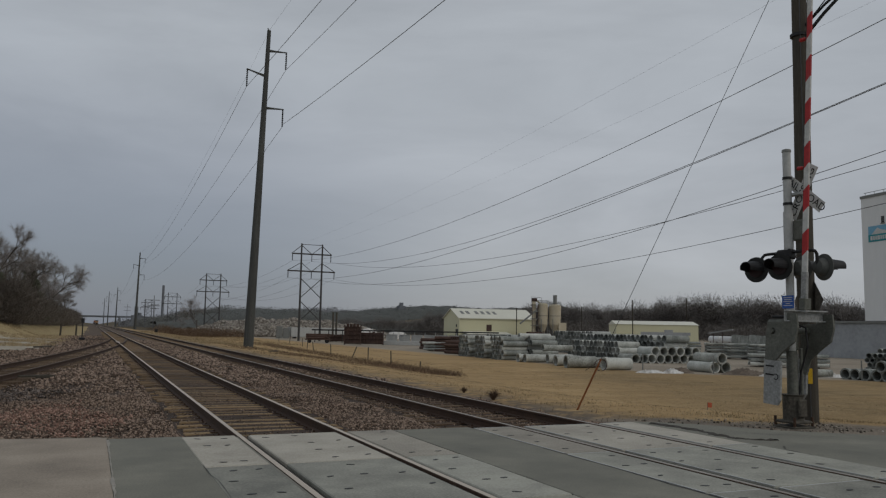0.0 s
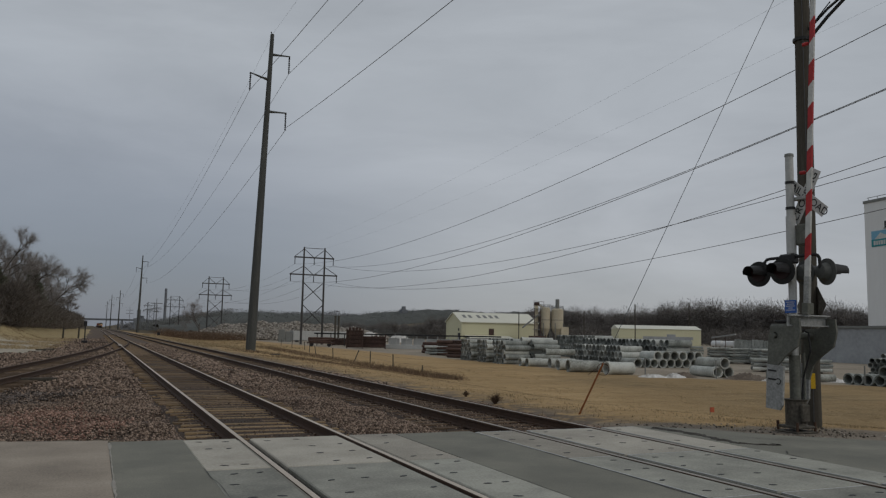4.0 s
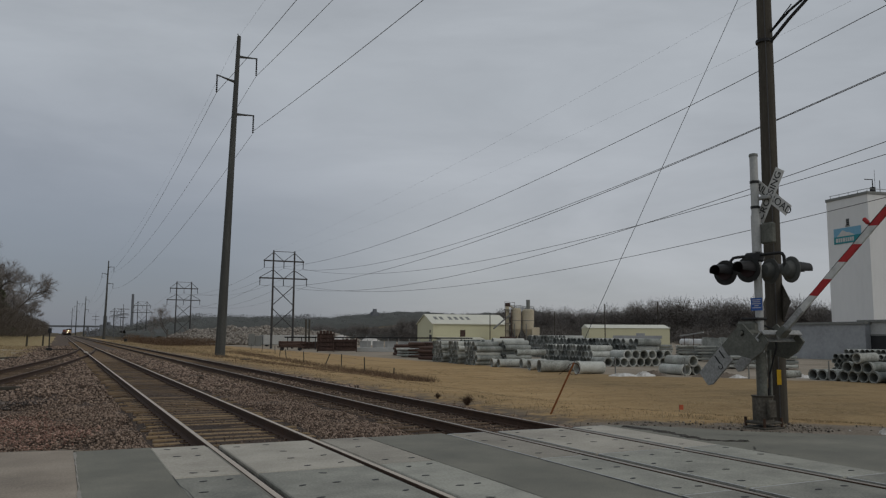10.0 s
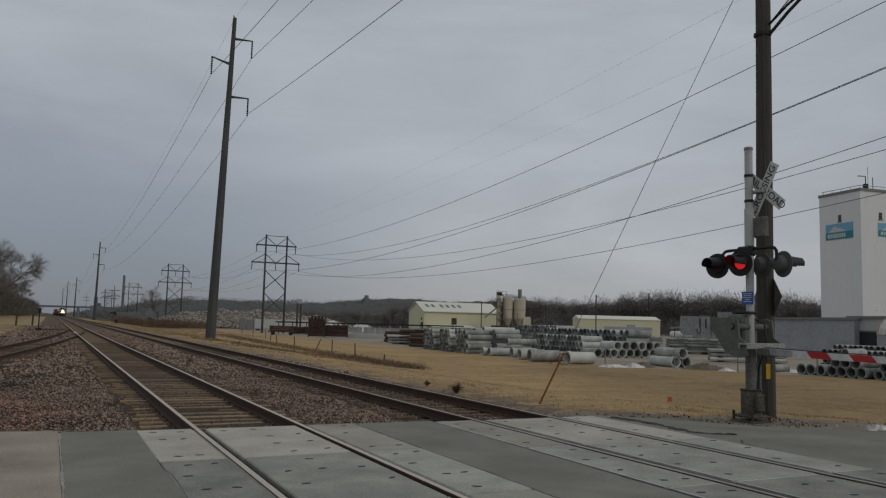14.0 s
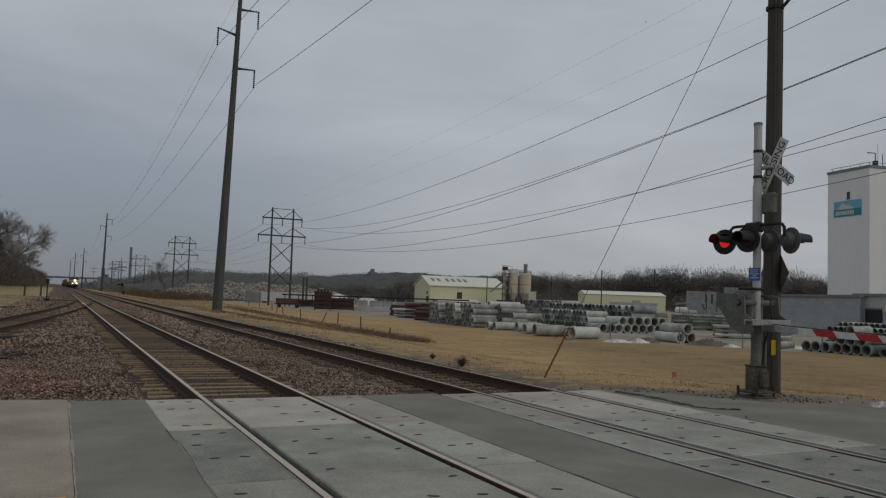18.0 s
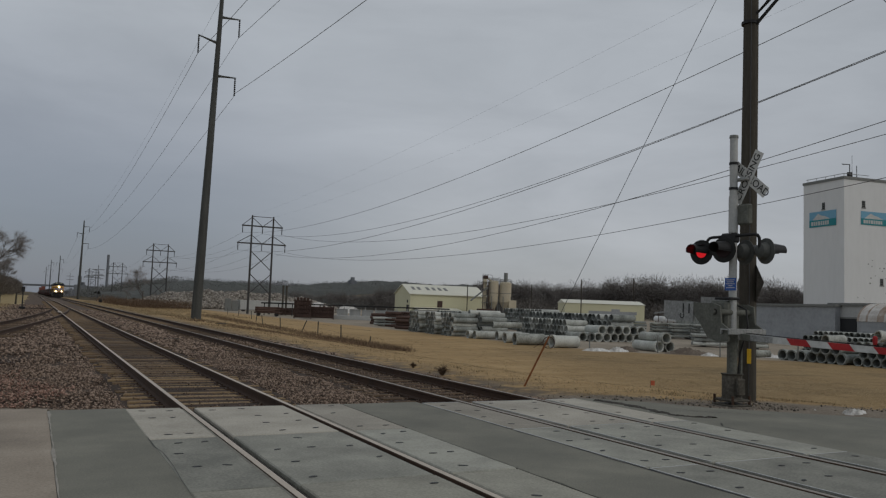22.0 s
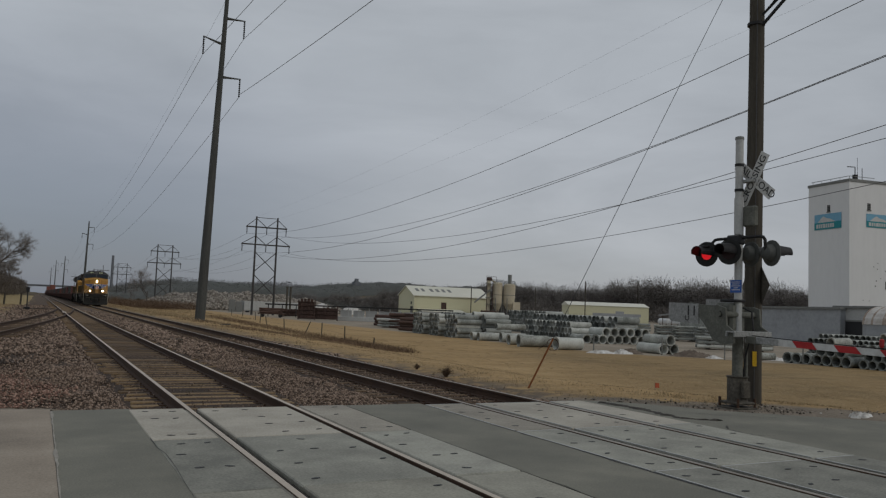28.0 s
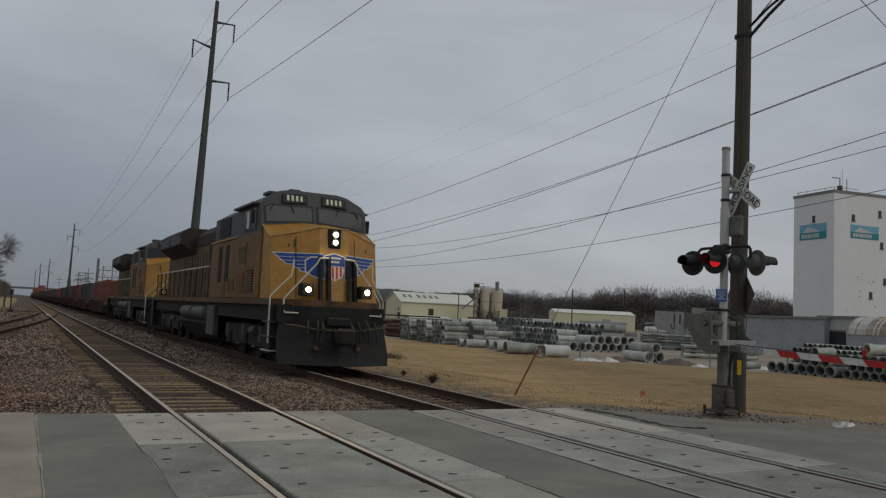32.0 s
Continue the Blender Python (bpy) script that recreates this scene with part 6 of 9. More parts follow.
def build_mill():
    """White concrete tower, grey warehouse at its foot, arched shed."""
    t = thing("mill_tower", "tall white concrete mill tower with two teal signs", "tower", at=pose(118.05, 83.8, YARD, 0, 0, -9.5))
    H = 26.7
    part("shaft", Build().box(0, 0, 0, 12.1, 9.0, H), MILL_WHITE, t, "white painted concrete")
    part("coping", Build().box(-0.12, -0.12, H - 0.35, 12.22, 9.12, H + 0.12), GREY_METAL, t, "thin grey coping")
    # signs: pale sky over a teal field, a white hill shape, bars in place of lettering
    for face, a, b, z0, z1 in ((0, 1.26, 6.85, 18.75, 21.4), (1, 3.5, 9.6, 18.95, 21.2)):
        # local: along the face u, up z
        to = (lambda u, z, d: (u, -d, z)) if face else (lambda u, z, d: (-d, 9.0 - u, z))
        if face == 0:
            a, b = 9.0 * 0.16, 9.0 * 0.82

        def plate(nm, pts, d, mat, parent, lab=""):
            k = len(pts)
            vs = [to(u, z, d) for u, z in pts] + [to(u, z, d - 0.02) for u, z in pts]
            fs = [tuple(range(k)), tuple(reversed(range(k, 2 * k)))] + [((i + 1) % k, i, i + k, (i + 1) % k + k) for i in range(k)]
            return part(nm, Build().add(vs, fs), mat, parent, lab)

        sign = plate("sign", [(a, z0), (b, z0), (b, z1), (a, z1)], 0.06, SKYBLUE, t, "pale blue and teal sign")
        w, h = b - a, z1 - z0
        plate("hill", [(a + 0.12 * w, z0 + 0.46 * h), (a + 0.78 * w, z0 + 0.46 * h), (a + 0.6 * w, z0 + 0.66 * h), (a + 0.46 * w, z0 + 0.72 * h), (a + 0.34 * w, z0 + 0.86 * h), (a + 0.24 * w, z0 + 0.7 * h)], 0.085, WHITE, sign)
        plate("teal_field", [(a, z0), (b, z0), (b, z0 + 0.46 * h), (a, z0 + 0.46 * h)], 0.085, TEAL, sign)
        u = a + 0.08 * w
        for q in (0.085, 0.07, 0.06, 0.1, 0.06, 0.07, 0.07, 0.07):
            plate("white_bar", [(u, z0 + 0.10 * h), (u + (q - 0.012) * w, z0 + 0.10 * h), (u + (q - 0.012) * w, z0 + 0.36 * h), (u, z0 + 0.36 * h)], 0.11, WHITE, sign)
            u += (q + 0.012) * w
    for face, u, z in ((0, 4.5, 22.3), (1, 4.1, 22.4), (1, 9.9, 23.5), (1, 10.3, 18.1), (1, 7.9, 9.5), (1, 11.0, 12.0)):
        if face == 0:
            b1, b2 = Build().box(-0.03, 4.1, z - 0.55, 0.05, 4.75, z + 0.55), Build().box(-0.10, 4.0, z - 0.75, 0, 4.85, z - 0.55)
        else:
            b1, b2 = Build().box(u - 0.35, -0.03, z - 0.55, u + 0.35, 0.05, z + 0.55), Build().box(u - 0.45, -0.10, z - 0.75, u + 0.45, 0, z - 0.55)
        win = part("window", b1, OPENING, t, "small dark louvred window")
        part("sill", b2, GREY_METAL, win)
        for i in range(3):
            zz = z - 0.3 + i * 0.3
            lou = Build().box(-0.06, 4.12, zz, -0.03, 4.73, zz + 0.07) if face == 0 else Build().box(u - 0.33, -0.06, zz, u + 0.33, -0.03, zz + 0.07)
            part("louvre", lou, GREY_METAL, win)
    # hoist and aerials on the roof
    part("roof_hoist", Build().box(2.0, 0.8, H, 2.6, 1.4, H + 1.1), BLACK, t)
    part("hoist_arm", Build().tube([(2.3, 1.1, H + 1.1), (2.3, 1.1, H + 2.4), (0.9, 1.3, H + 2.4)], 0.09, 6), BLACK, t)
    part("aerial", Build().tube([(2.6, 0.9, H), (2.6, 0.9, H + 4.0)], 0.03, 5), BLACK, t)
    part("aerial", Build().tube([(3.6, 0.9, H), (3.6, 0.9, H + 2.3)], 0.06, 5), BLACK, t)
    rail = Build().tube([(0.2, 8.5, H + 0.6), (0.2, 0.2, H + 0.6), (5.5, 0.2, H + 0.6)], 0.05, 5)
    for i in range(5):
        rail.tube([(0.2, 0.2 + i * 2.0, H), (0.2, 0.2 + i * 2.0, H + 0.6)], 0.04, 5)
    part("roof_rail", rail, GREY_METAL, t)
    stain = Build()
    rnd = random.Random(2)
    for i in range(14):
        u, z = rnd.uniform(2.5, 9.0), rnd.uniform(6.5, 13.0)
        stain.box(u, -0.006, z, u + rnd.uniform(0.1, 0.35), 0, z + rnd.uniform(0.06, 0.25))
    tagged(part("scuffs", stain, GREY_METAL, t, "small dark scuffs in the paint"), kind="stuff")
    w = thing("warehouse", "grey metal warehouse at the foot of the mill tower", "building", at=pose(91.3, 79.3, YARD, 0, 0, -90 - 7.0))
    part("wall", Build().box(0, 0, 0, 14.6, 18.0, 4.55), SHED_GREY, w, "weathered grey siding")
    part("roof", Build().box(-0.2, -0.25, 4.55, 14.8, 18.2, 4.85), GREY_METAL, w)
    w2 = thing("warehouse_annex", "pale grey annex with a wide dark doorway", "building", at=pose(90.6, 66.3, YARD, 0, 0, -90 - 7.0))
    part("wall", Build().box(0, 0, 0, 12.0, 14.0, 4.75), PALE_METAL, w2)
    part("roof", Build().box(-0.15, -0.3, 4.75, 12.2, 14.2, 5.05), GREY_METAL, w2)
    part("doorway", Build().box(0.75, -0.06, 0, 4.1, 0.03, 3.1), OPENING, w2, "wide dark doorway")
    part("door_head", Build().box(0.6, -0.10, 3.1, 4.3, 0, 3.3), GREY_METAL, w2)
    ribs(w2, 5.2, 11.8, 0, 0.1, 4.7, 0.9, PALE_METAL)
    q = thing("arched_shed", "low arched shed with rust-streaked corrugated roof", "building", at=pose(84.0, 58.0, YARD, 0, 0, -90 - 4.0))
    n, span, length, sheet = 10, 6.0, 14.0, 0.28
    prof = [(span * (0.5 - 0.5 * math.cos(math.pi * i / n)), 2.85 + 2.1 * math.sin(math.pi * i / n)) for i in range(n + 1)]
    rnd = random.Random(21)
    for k in range(int(length / sheet)):
        strip = Build()
        lift = 0.03 * (k % 2)
        vs = [(k * sheet + dx, y - 0.1, z + lift) for dx in (0.0, sheet) for y, z in prof] + [(k * sheet + dx, y - 0.1, z + lift - 0.05) for dx in (0.0, sheet) for y, z in prof]
        m = n + 1
        strip.add(vs, [(i + 1, i, m + i, m + i + 1) for i in range(n)] + [(2 * m + i, 2 * m + i + 1, 3 * m + i + 1, 3 * m + i) for i in range(n)] + [(i, i + 1, 2 * m + i + 1, 2 * m + i) for i in range(n)] + [(m + i + 1, m + i, 3 * m + i, 3 * m + i + 1) for i in range(n)] + [(0, 2 * m, 3 * m, m)])
        part("roof_sheet", strip, ROOF_RUST if rnd.random() < 0.30 + 0.008 * k else ROOF_SHEET, q, "rust-streaked corrugated sheet")
    part("low_wall", Build().box(0.05, 0.0, 0, length - 0.05, span - 0.2, 2.86), SHED_GREY, q)
    gable = Build().slab([(y - 0.05, z - 0.06) for y, z in prof], 0, 0.06)
    g = part("gable", gable, SHED_GREY, q)
    g.matrix_basis = Matrix(((0, 0, 1, 0.06), (1, 0, 0, 0), (0, 1, 0, 0), (0, 0, 0, 1)))
    # tanks, stacked wall panels and a conveyor behind the pipe bundles
    for k in range(2):
        tank = thing("storage_tank", "white horizontal tank on dark steel legs", "tank", at=pose(88.4, 95.7 - 2.55 * k, YARD), group="white tanks")
        part("shell", Build().tube([(0, 0, 2.02), (0, -0.08, 2.02), (0, -2.12, 2.02), (0, -2.2, 2.02)], [0.38, 0.52, 0.52, 0.38], 20), MILL_WHITE, tank, "white painted shell", smooth=True)
        for y in (-0.4, -1.8):
            part("leg", Build().box(-0.4, y - 0.06, 0, -0.28, y + 0.06, 1.75), RUSTY, tank)
            part("leg", Build().box(0.28, y - 0.06, 0, 0.40, y + 0.06, 1.75), RUSTY, tank)
    wp = thing("panel_rack", "row of upright grey concrete wall panels in the yard", "wall panels", at=pose(88.2, 90.9, YARD))
    for k in range(6):
        p = part("panel", Build().box(-0.1 + 0.05 * (k % 2), -1.08 - 1.12 * k, 0, 0.1 + 0.05 * (k % 2), -1.12 * k, 2.78 - 0.06 * (k % 3), c=0.02), PIPE_OLD, wp)
        part("rib", Build().box(-0.16, -0.62 - 1.12 * k, 0.1, -0.05, -0.46 - 1.12 * k, 2.6), PIPE_OLD, p)
    cv = thing("conveyor", "long thin inclined conveyor boom on a steel leg", "conveyor", at=pose(87.4, 94.6, YARD))
    part("boom", Build().box(-0.15, -4.7, -0.1, 0.15, 0.2, 0.1, m=pose(0, 0, 3.0, -6.5, 0, 0)), PLATE_GREY, cv)
    for y, z in ((-0.6, 3.0), (-2.6, 3.22)):
        part("leg", Build().tube([(0, y, 0), (0, y, z)], 0.06, 6), RUSTY, cv)


build_mill()


# ---- snow, dirt, flag, fence ----
def heap(name, x, y, rx, ry, h, mat, label, category, seed, z=None, turn=0.0):
    rnd = np.random.RandomState(seed)
    n = 30
    us = np.linspace(-1, 1, n)
    X, Y = np.meshgrid(us, us)
    R = np.hypot(X, Y)
    lump = sum(np.sin(X * a + p) * np.cos(Y * b + q) for a, b, p, q in rnd.uniform(2, 7, (5, 4))) / 5
    Z = h * np.clip((1 - R ** 1.3) + 0.55 * lump * np.clip(1.1 - R, 0, 1) + rnd.normal(0, 0.11, R.shape) * (R < 0.95), -0.15, 2)
    base = YARD if z is None else z
    v = np.stack([X.ravel() * rx, Y.ravel() * ry, Z.ravel() - 0.03], 1)
    i, j = np.meshgrid(np.arange(n - 1), np.arange(n - 1), indexing="ij")
    a = (i * n + j).ravel()
    me = raw_mesh(name, v, np.stack([a, a + 1, a + n + 1, a + n], 1), mat)
    me.polygons.foreach_set("use_smooth", [True] * len(me.polygons))
    ob = new(name, me)
    ob.matrix_basis = pose(x, y, base, 0, 0, turn)
    return tagged(ob, label, category)


heap("snow_bank", 36.6, 45.7, 1.1, 0.7, 0.26, SNOW, "dirty melting heap of old snow", "snow", 1, turn=-20)
heap("snow_bank", 38.3, 45.3, 0.9, 0.5, 0.30, SNOW, "small patch of old snow beside gravel", "snow", 2, turn=-20)
heap("snow_bank", 46.7, 39.5, 1.7, 0.6, 0.30, SNOW, "dirty melting heap of old snow", "snow", 3, turn=-30)
heap("snow_bank", 42.9, 40.9, 0.7, 0.45, 0.22, SNOW, "small patch of old snow beside gravel", "snow", 4, turn=-30)
heap("dirt_mound", 42.3, 42.2, 1.9, 0.9, 0.44, DIRT_PILE, "low pile of brown dirt and debris", "dirt pile", 5, turn=-35)
heap("dirt_mound", 39.2, 45.6, 1.1, 0.6, 0.40, DIRT_PILE, "small brown dirt pile", "dirt pile", 6, turn=-35)
for hx, hy, hr, hh in ((72.0, 214.0, 5.0, 2.6), (80.0, 212.0, 4.0, 2.2)):
    heap("spoil_mound", hx, hy, hr, 2.5, hh, SNOW, "pale heap of snow and spoil behind the gantry", "spoil heap", int(hx))
heap("snow_lump", 13.50, 9.35, 0.46, 0.26, 0.19, SNOW, "small lump of snow on the road verge", "snow", 7, z=-0.20, turn=20)
heap("snow_lump", 13.05, 9.85, 0.17, 0.1, 0.08, SNOW, "small scrap of snow on the road verge", "snow", 8, z=-0.19, turn=20)


def build_fence():
    f = thing("wire_fence", "old wire fence with thin leaning posts", "fence")
    rows = [(21.3, 51.8, 3), (21.0, 56.9, -2), (22.3, 66.3, 0), (22.6, 71.9, 22), (22.3, 78.1, -4), (23.5, 89.6, -8), (25.6, 101.0, 3), (28.4, 114.8, -3), (29.5, 128.0, 5), (31.0, 143.0, 0)]
    tops = []
    for x, y, tilt in rows:
        z = float(ground_z(x, y))
        part("post", Build().tube([(0, 0, -0.1), (0, 0, 1.15 if y > 53 else 0.55)], 0.045, 6), WOOD_POLE, f).matrix_basis = pose(x, y, z, 0, tilt, 0)
        tops.append(Vector((x + 1.0 * math.sin(radians(tilt)), y, z + 0.95)))
    for dz in (0.0, -0.4):
        part("wire", Build().tube([t + Vector((0, 0, dz)) for t in tops], 0.006, 4), WIRE, f)
    y2 = [(44.0, 46.5), (40.5, 50.0), (45.5, 42.0), (49.0, 38.5)]
    for x, y in y2:
        part("post", Build().tube([(0, 0, 0), (0, 0, 1.3)], 0.05, 6), GREY_METAL, f).matrix_basis = pose(x - 3.2, y - 2.6, YARD)


build_fence()
hoop = thing("wire_hoop", "thin dark steel hoop leaning at the yard's edge", "hoop", at=pose(34.2, 48.3, YARD, 0, 0, -36))
part("ring", Build().tube([(0.43 * math.cos(a * 0.2618), 0.05, 0.43 + 0.43 * math.sin(a * 0.2618)) for a in range(25)], 0.028, 6), RUSTY, hoop)
part("prop", Build().tube([(-0.35, 0.02, 0.55), (-1.1, -0.1, 0.02)], 0.022, 5), RUSTY, hoop)
flag = thing("marker_flag", "small orange marker flag in the grass", "flag", at=pose(15.2, 16.6, float(ground_z(15.2, 16.6))))
part("wire", Build().tube([(0, 0, 0), (0, 0, 0.24)], 0.006, 5), WIRE, flag)
part("flag", Build().box(0, -0.003, 0.11, 0.11, 0.003, 0.24, m=pose(0, 0, 0, 0, 0, -45)), ORANGE, flag)


# ---- grass and weeds ----
def blades(name, zones, mat, label, seed, category="grass"):
    """Thin upright blades in tufts: (x0, x1, y0, y1, tufts, blades in each, height, spread, test)."""
    rnd = np.random.RandomState(seed)
    V = []
    for x0, x1, y0, y1, tufts, per, h, spread, test in zones:
        c = np.stack([x0 + (x1 - x0) * rnd.rand(tufts), y0 + (y1 - y0) * rnd.rand(tufts) ** 1.3], 1)
        if test is not None:
            c = c[test(c[:, 0], c[:, 1], rnd)]
        p = np.repeat(c, per, 0) + rnd.normal(0, spread, (len(c) * per, 2))
        k = len(p)
        z = ground_z(p[:, 0], p[:, 1])
        hh = h * (0.4 + 0.9 * rnd.rand(k))
        a = rnd.rand(k) * 6.283
        wd = (0.004 + 0.006 * rnd.rand(k)) * (1 + p[:, 1] / 45)
        lean = rnd.normal(0, 0.35, (k, 2)) * hh[:, None]
        b0 = np.stack([p[:, 0] - wd * np.cos(a), p[:, 1] - wd * np.sin(a), z - 0.02], 1)
        b1 = np.stack([p[:, 0] + wd * np.cos(a), p[:, 1] + wd * np.sin(a), z - 0.02], 1)
        tp = np.stack([p[:, 0] + lean[:, 0], p[:, 1] + lean[:, 1], z + hh], 1)
        V.append(np.stack([b0, b1, tp], 1).reshape(-1, 3))
    V = np.concatenate(V)
    me = raw_mesh(name, V, np.arange(len(V)).reshape(-1, 3), mat)
    return tagged(new(name, me), label, category, kind="stuff")


ragged = lambda x, y, r: (np.sin(x * 1.7 + y * 0.6) + np.sin(y * 0.37 + 1.3) + r.normal(0, 0.7, len(x))) > 0.2
off_road = lambda x, y, r: (y > 20.2 - 0.75 * x) & (y > 7)
blades("dry_grass", [(9.9, 34, 11, 62, 17000, 6, 0.028, 0.12, off_road), (9.9, 11.6, 16, 75, 700, 7, 0.07, 0.09, ragged), (12, 24, 60, 130, 900, 9, 0.22, 0.15, ragged), (-16, -2.5, 66, 120, 3600, 11, 0.18, 0.2, ragged),
                     (9.9, 15, 80, 210, 2200, 12, 0.22, 0.3, ragged), (14, 30, 120, 210, 2000, 12, 0.26, 0.3, ragged), (11.6, 15.5, 11.2, 13.6, 300, 6, 0.05, 0.07, off_road)], GRASS_DRY, "straw-coloured dry grass blades", 21)
fence_line = lambda x, y, r: np.abs(x - (20.0 + (y - 46) * 0.06)) < 0.9
blades("pale_weeds", [(18, 30, 44, 130, 3200, 10, 0.26, 0.4, fence_line), (11, 19, 40, 140, 2600, 7, 0.12, 0.4, ragged)], STALK, "pale brown dead stalks along the fence", 23, "weeds")
blades("brown_weeds", [(18, 30, 44, 130, 2600, 9, 0.24, 0.35, fence_line), (18.5, 22.5, 44, 58, 260, 14, 0.34, 0.35, fence_line), (11, 19, 50, 140, 1500, 8, 0.14, 0.25, ragged), (9.3, 10.4, 13, 60, 50, 3, 0.14, 0.12, ragged)], WEED, "brown weed stalks and brush", 22, "weeds")


def dried_weed(x, y, r, h, seed):
    """A squat dead weed: a tangle of thin curved stems."""
    rnd = random.Random(seed)
    b = Build()
    for i in range(150):
        a, lean = rnd.uniform(0, 6.283), rnd.uniform(0.1, 1.0)
        t = rnd.uniform(0.5, 1.0)
        p1 = (0.45 * r * lean * math.cos(a), 0.45 * r * lean * math.sin(a), h * 0.55 * t)
        p2 = (r * lean * math.cos(a + rnd.uniform(-0.6, 0.6)), r * lean * math.sin(a + rnd.uniform(-0.6, 0.6)), h * t * (1.1 - 0.55 * lean))
        b.tube([(rnd.uniform(-0.03, 0.03), rnd.uniform(-0.03, 0.03), 0), p1, p2], [0.006, 0.005, 0.002], 3, caps=False)
    ob = new("dried_weed", b.mesh("dried_weed", WEED))
    ob.matrix_basis = pose(x, y, float(ground_z(x, y)) - 0.01)
    tagged(ob, "squat dark brown dead weed beside the rail", "weed", "dead weeds")


dried_weed(9.6, 18.3, 0.26, 0.34, 1)
dried_weed(9.85, 20.6, 0.12, 0.2, 2)


# ---- trees ----
def grow(rnd, p, d, length, radius, level, out, spread=0.62, up=0.12):
    q = p + d * length
    out.append((p, q, radius, radius * 0.72, level))
    if level == 0:
        return
    for i in range(rnd.choice((2, 3, 3)) if level > 1 else 4):
        axis = d.orthogonal()
        axis.rotate(Matrix.Rotation(rnd.uniform(0, 6.283), 3, d))
        nd = d.copy()
        nd.rotate(Matrix.Rotation(rnd.uniform(0.35, 1.0) * spread * 1.25, 3, axis))
        nd = (nd + Vector((0, 0, up))).normalized()
        grow(rnd, p + d * length * rnd.uniform(0.55, 1.0), nd, length * rnd.uniform(0.60, 0.82), radius * 0.62, level - 1, out, spread, up)


def limbs_to_mesh(segs, low, name, mat, sides=5, thin=1.0):
    b = Build()
    for p, q, r0, r1, lv in segs:
        if lv >= low:
            b.tube([p, q], [r0, r1], sides if lv > 1 else 3, caps=False)
    return b.mesh(name, mat)


def twig_cloud(segs, low, rnd, per, size, width):
    """Thin blades fanning from the finest limbs: an array of triangles."""
    out = []
    for p, q, r0, r1, lv in segs:
        if lv < low:
            for _ in range(per):
                s = p.lerp(q, rnd.uniform(0.2, 1.0))
                d = ((q - p).normalized() + Vector((rnd.gauss(0, 0.55), rnd.gauss(0, 0.55), rnd.gauss(0.15, 0.45)))).normalized()
                w = d.orthogonal().normalized() * width
                out += [s - w, s + w, s + d * size * rnd.uniform(0.5, 1.2)]
    return np.array([tuple(v) for v in out], np.float32)


def bare_tree(x, y, height, seed, spread=0.62, lean=(0, 0), group="bare trees", label="tall bare winter tree with grey-brown twigs", levels=5, z=None):
    rnd = random.Random(seed)
    segs = []
    grow(rnd, Vector((0, 0, 0)), Vector((lean[0], lean[1], 1)).normalized(), height * 0.28, height * 0.014, levels, segs, spread)
    top = max(q.z for _, q, *_ in segs)
    k = height / (top * 1.06)
    segs = [(p * k, q * k, r0, r1, lv) for p, q, r0, r1, lv in segs]
    t = thing("bare_tree", label, "tree", at=pose(x, y, (float(ground_z(x, y)) if z is None else z) - 0.1), group=group)
    part("trunk", limbs_to_mesh(segs, 2, "trunk", BARK, 6), None, t)
    part("crown", limbs_to_mesh([s for s in segs if s[4] < 2], 0, "crown", TWIG, 3), None, t)
    tw = twig_cloud(segs, 3, rnd, 30, height * 0.085, 0.0035 + 0.00015 * height)
    tagged(part("twig_mass", raw_mesh("twig_mass", tw, np.arange(len(tw)).reshape(-1, 3), TWIG), None, t), kind="stuff")
    return t


for i, (x, y, h, sp) in enumerate(((-12.5, 118, 13.5, 0.6), (-16.5, 112, 14.5, 0.6), (-14.5, 128, 13.0, 0.6), (-13.0, 144, 13.0, 0.6), (-18.0, 136, 15.0, 0.6), (-15.0, 160, 13.5, 0.65), (-13.5, 178, 13.0, 0.6), (-10.4, 202, 15.6, 0.85),
                                   (-15.0, 215, 15.0, 0.7), (-13.0, 238, 13.0, 0.65), (-14.0, 262, 13.0, 0.65), (-13.0, 290, 13.0, 0.6), (-14.0, 325, 13.0, 0.6), (-12.0, 365, 13.0, 0.6), (-13.0, 410, 13.0, 0.6), (-22.0, 108, 15.0, 0.6), (-11.6, 152, 13.0, 0.8), (-12.6, 170, 13.5, 0.8), (-9.8, 186, 11.0, 0.85))):
    bare_tree(x, y, h, 40 + i, sp, (0.15 if i == 7 else 0.0, 0))
bare_tree(23.8, 206, 11.0, 90, 1.0, label="bare spreading shrub tree by the rubble", group="shrub trees", levels=5)
bare_tree(31.0, 222, 5.5, 91, 0.7, label="bare spreading shrub tree by the rubble", group="shrub trees", levels=4)


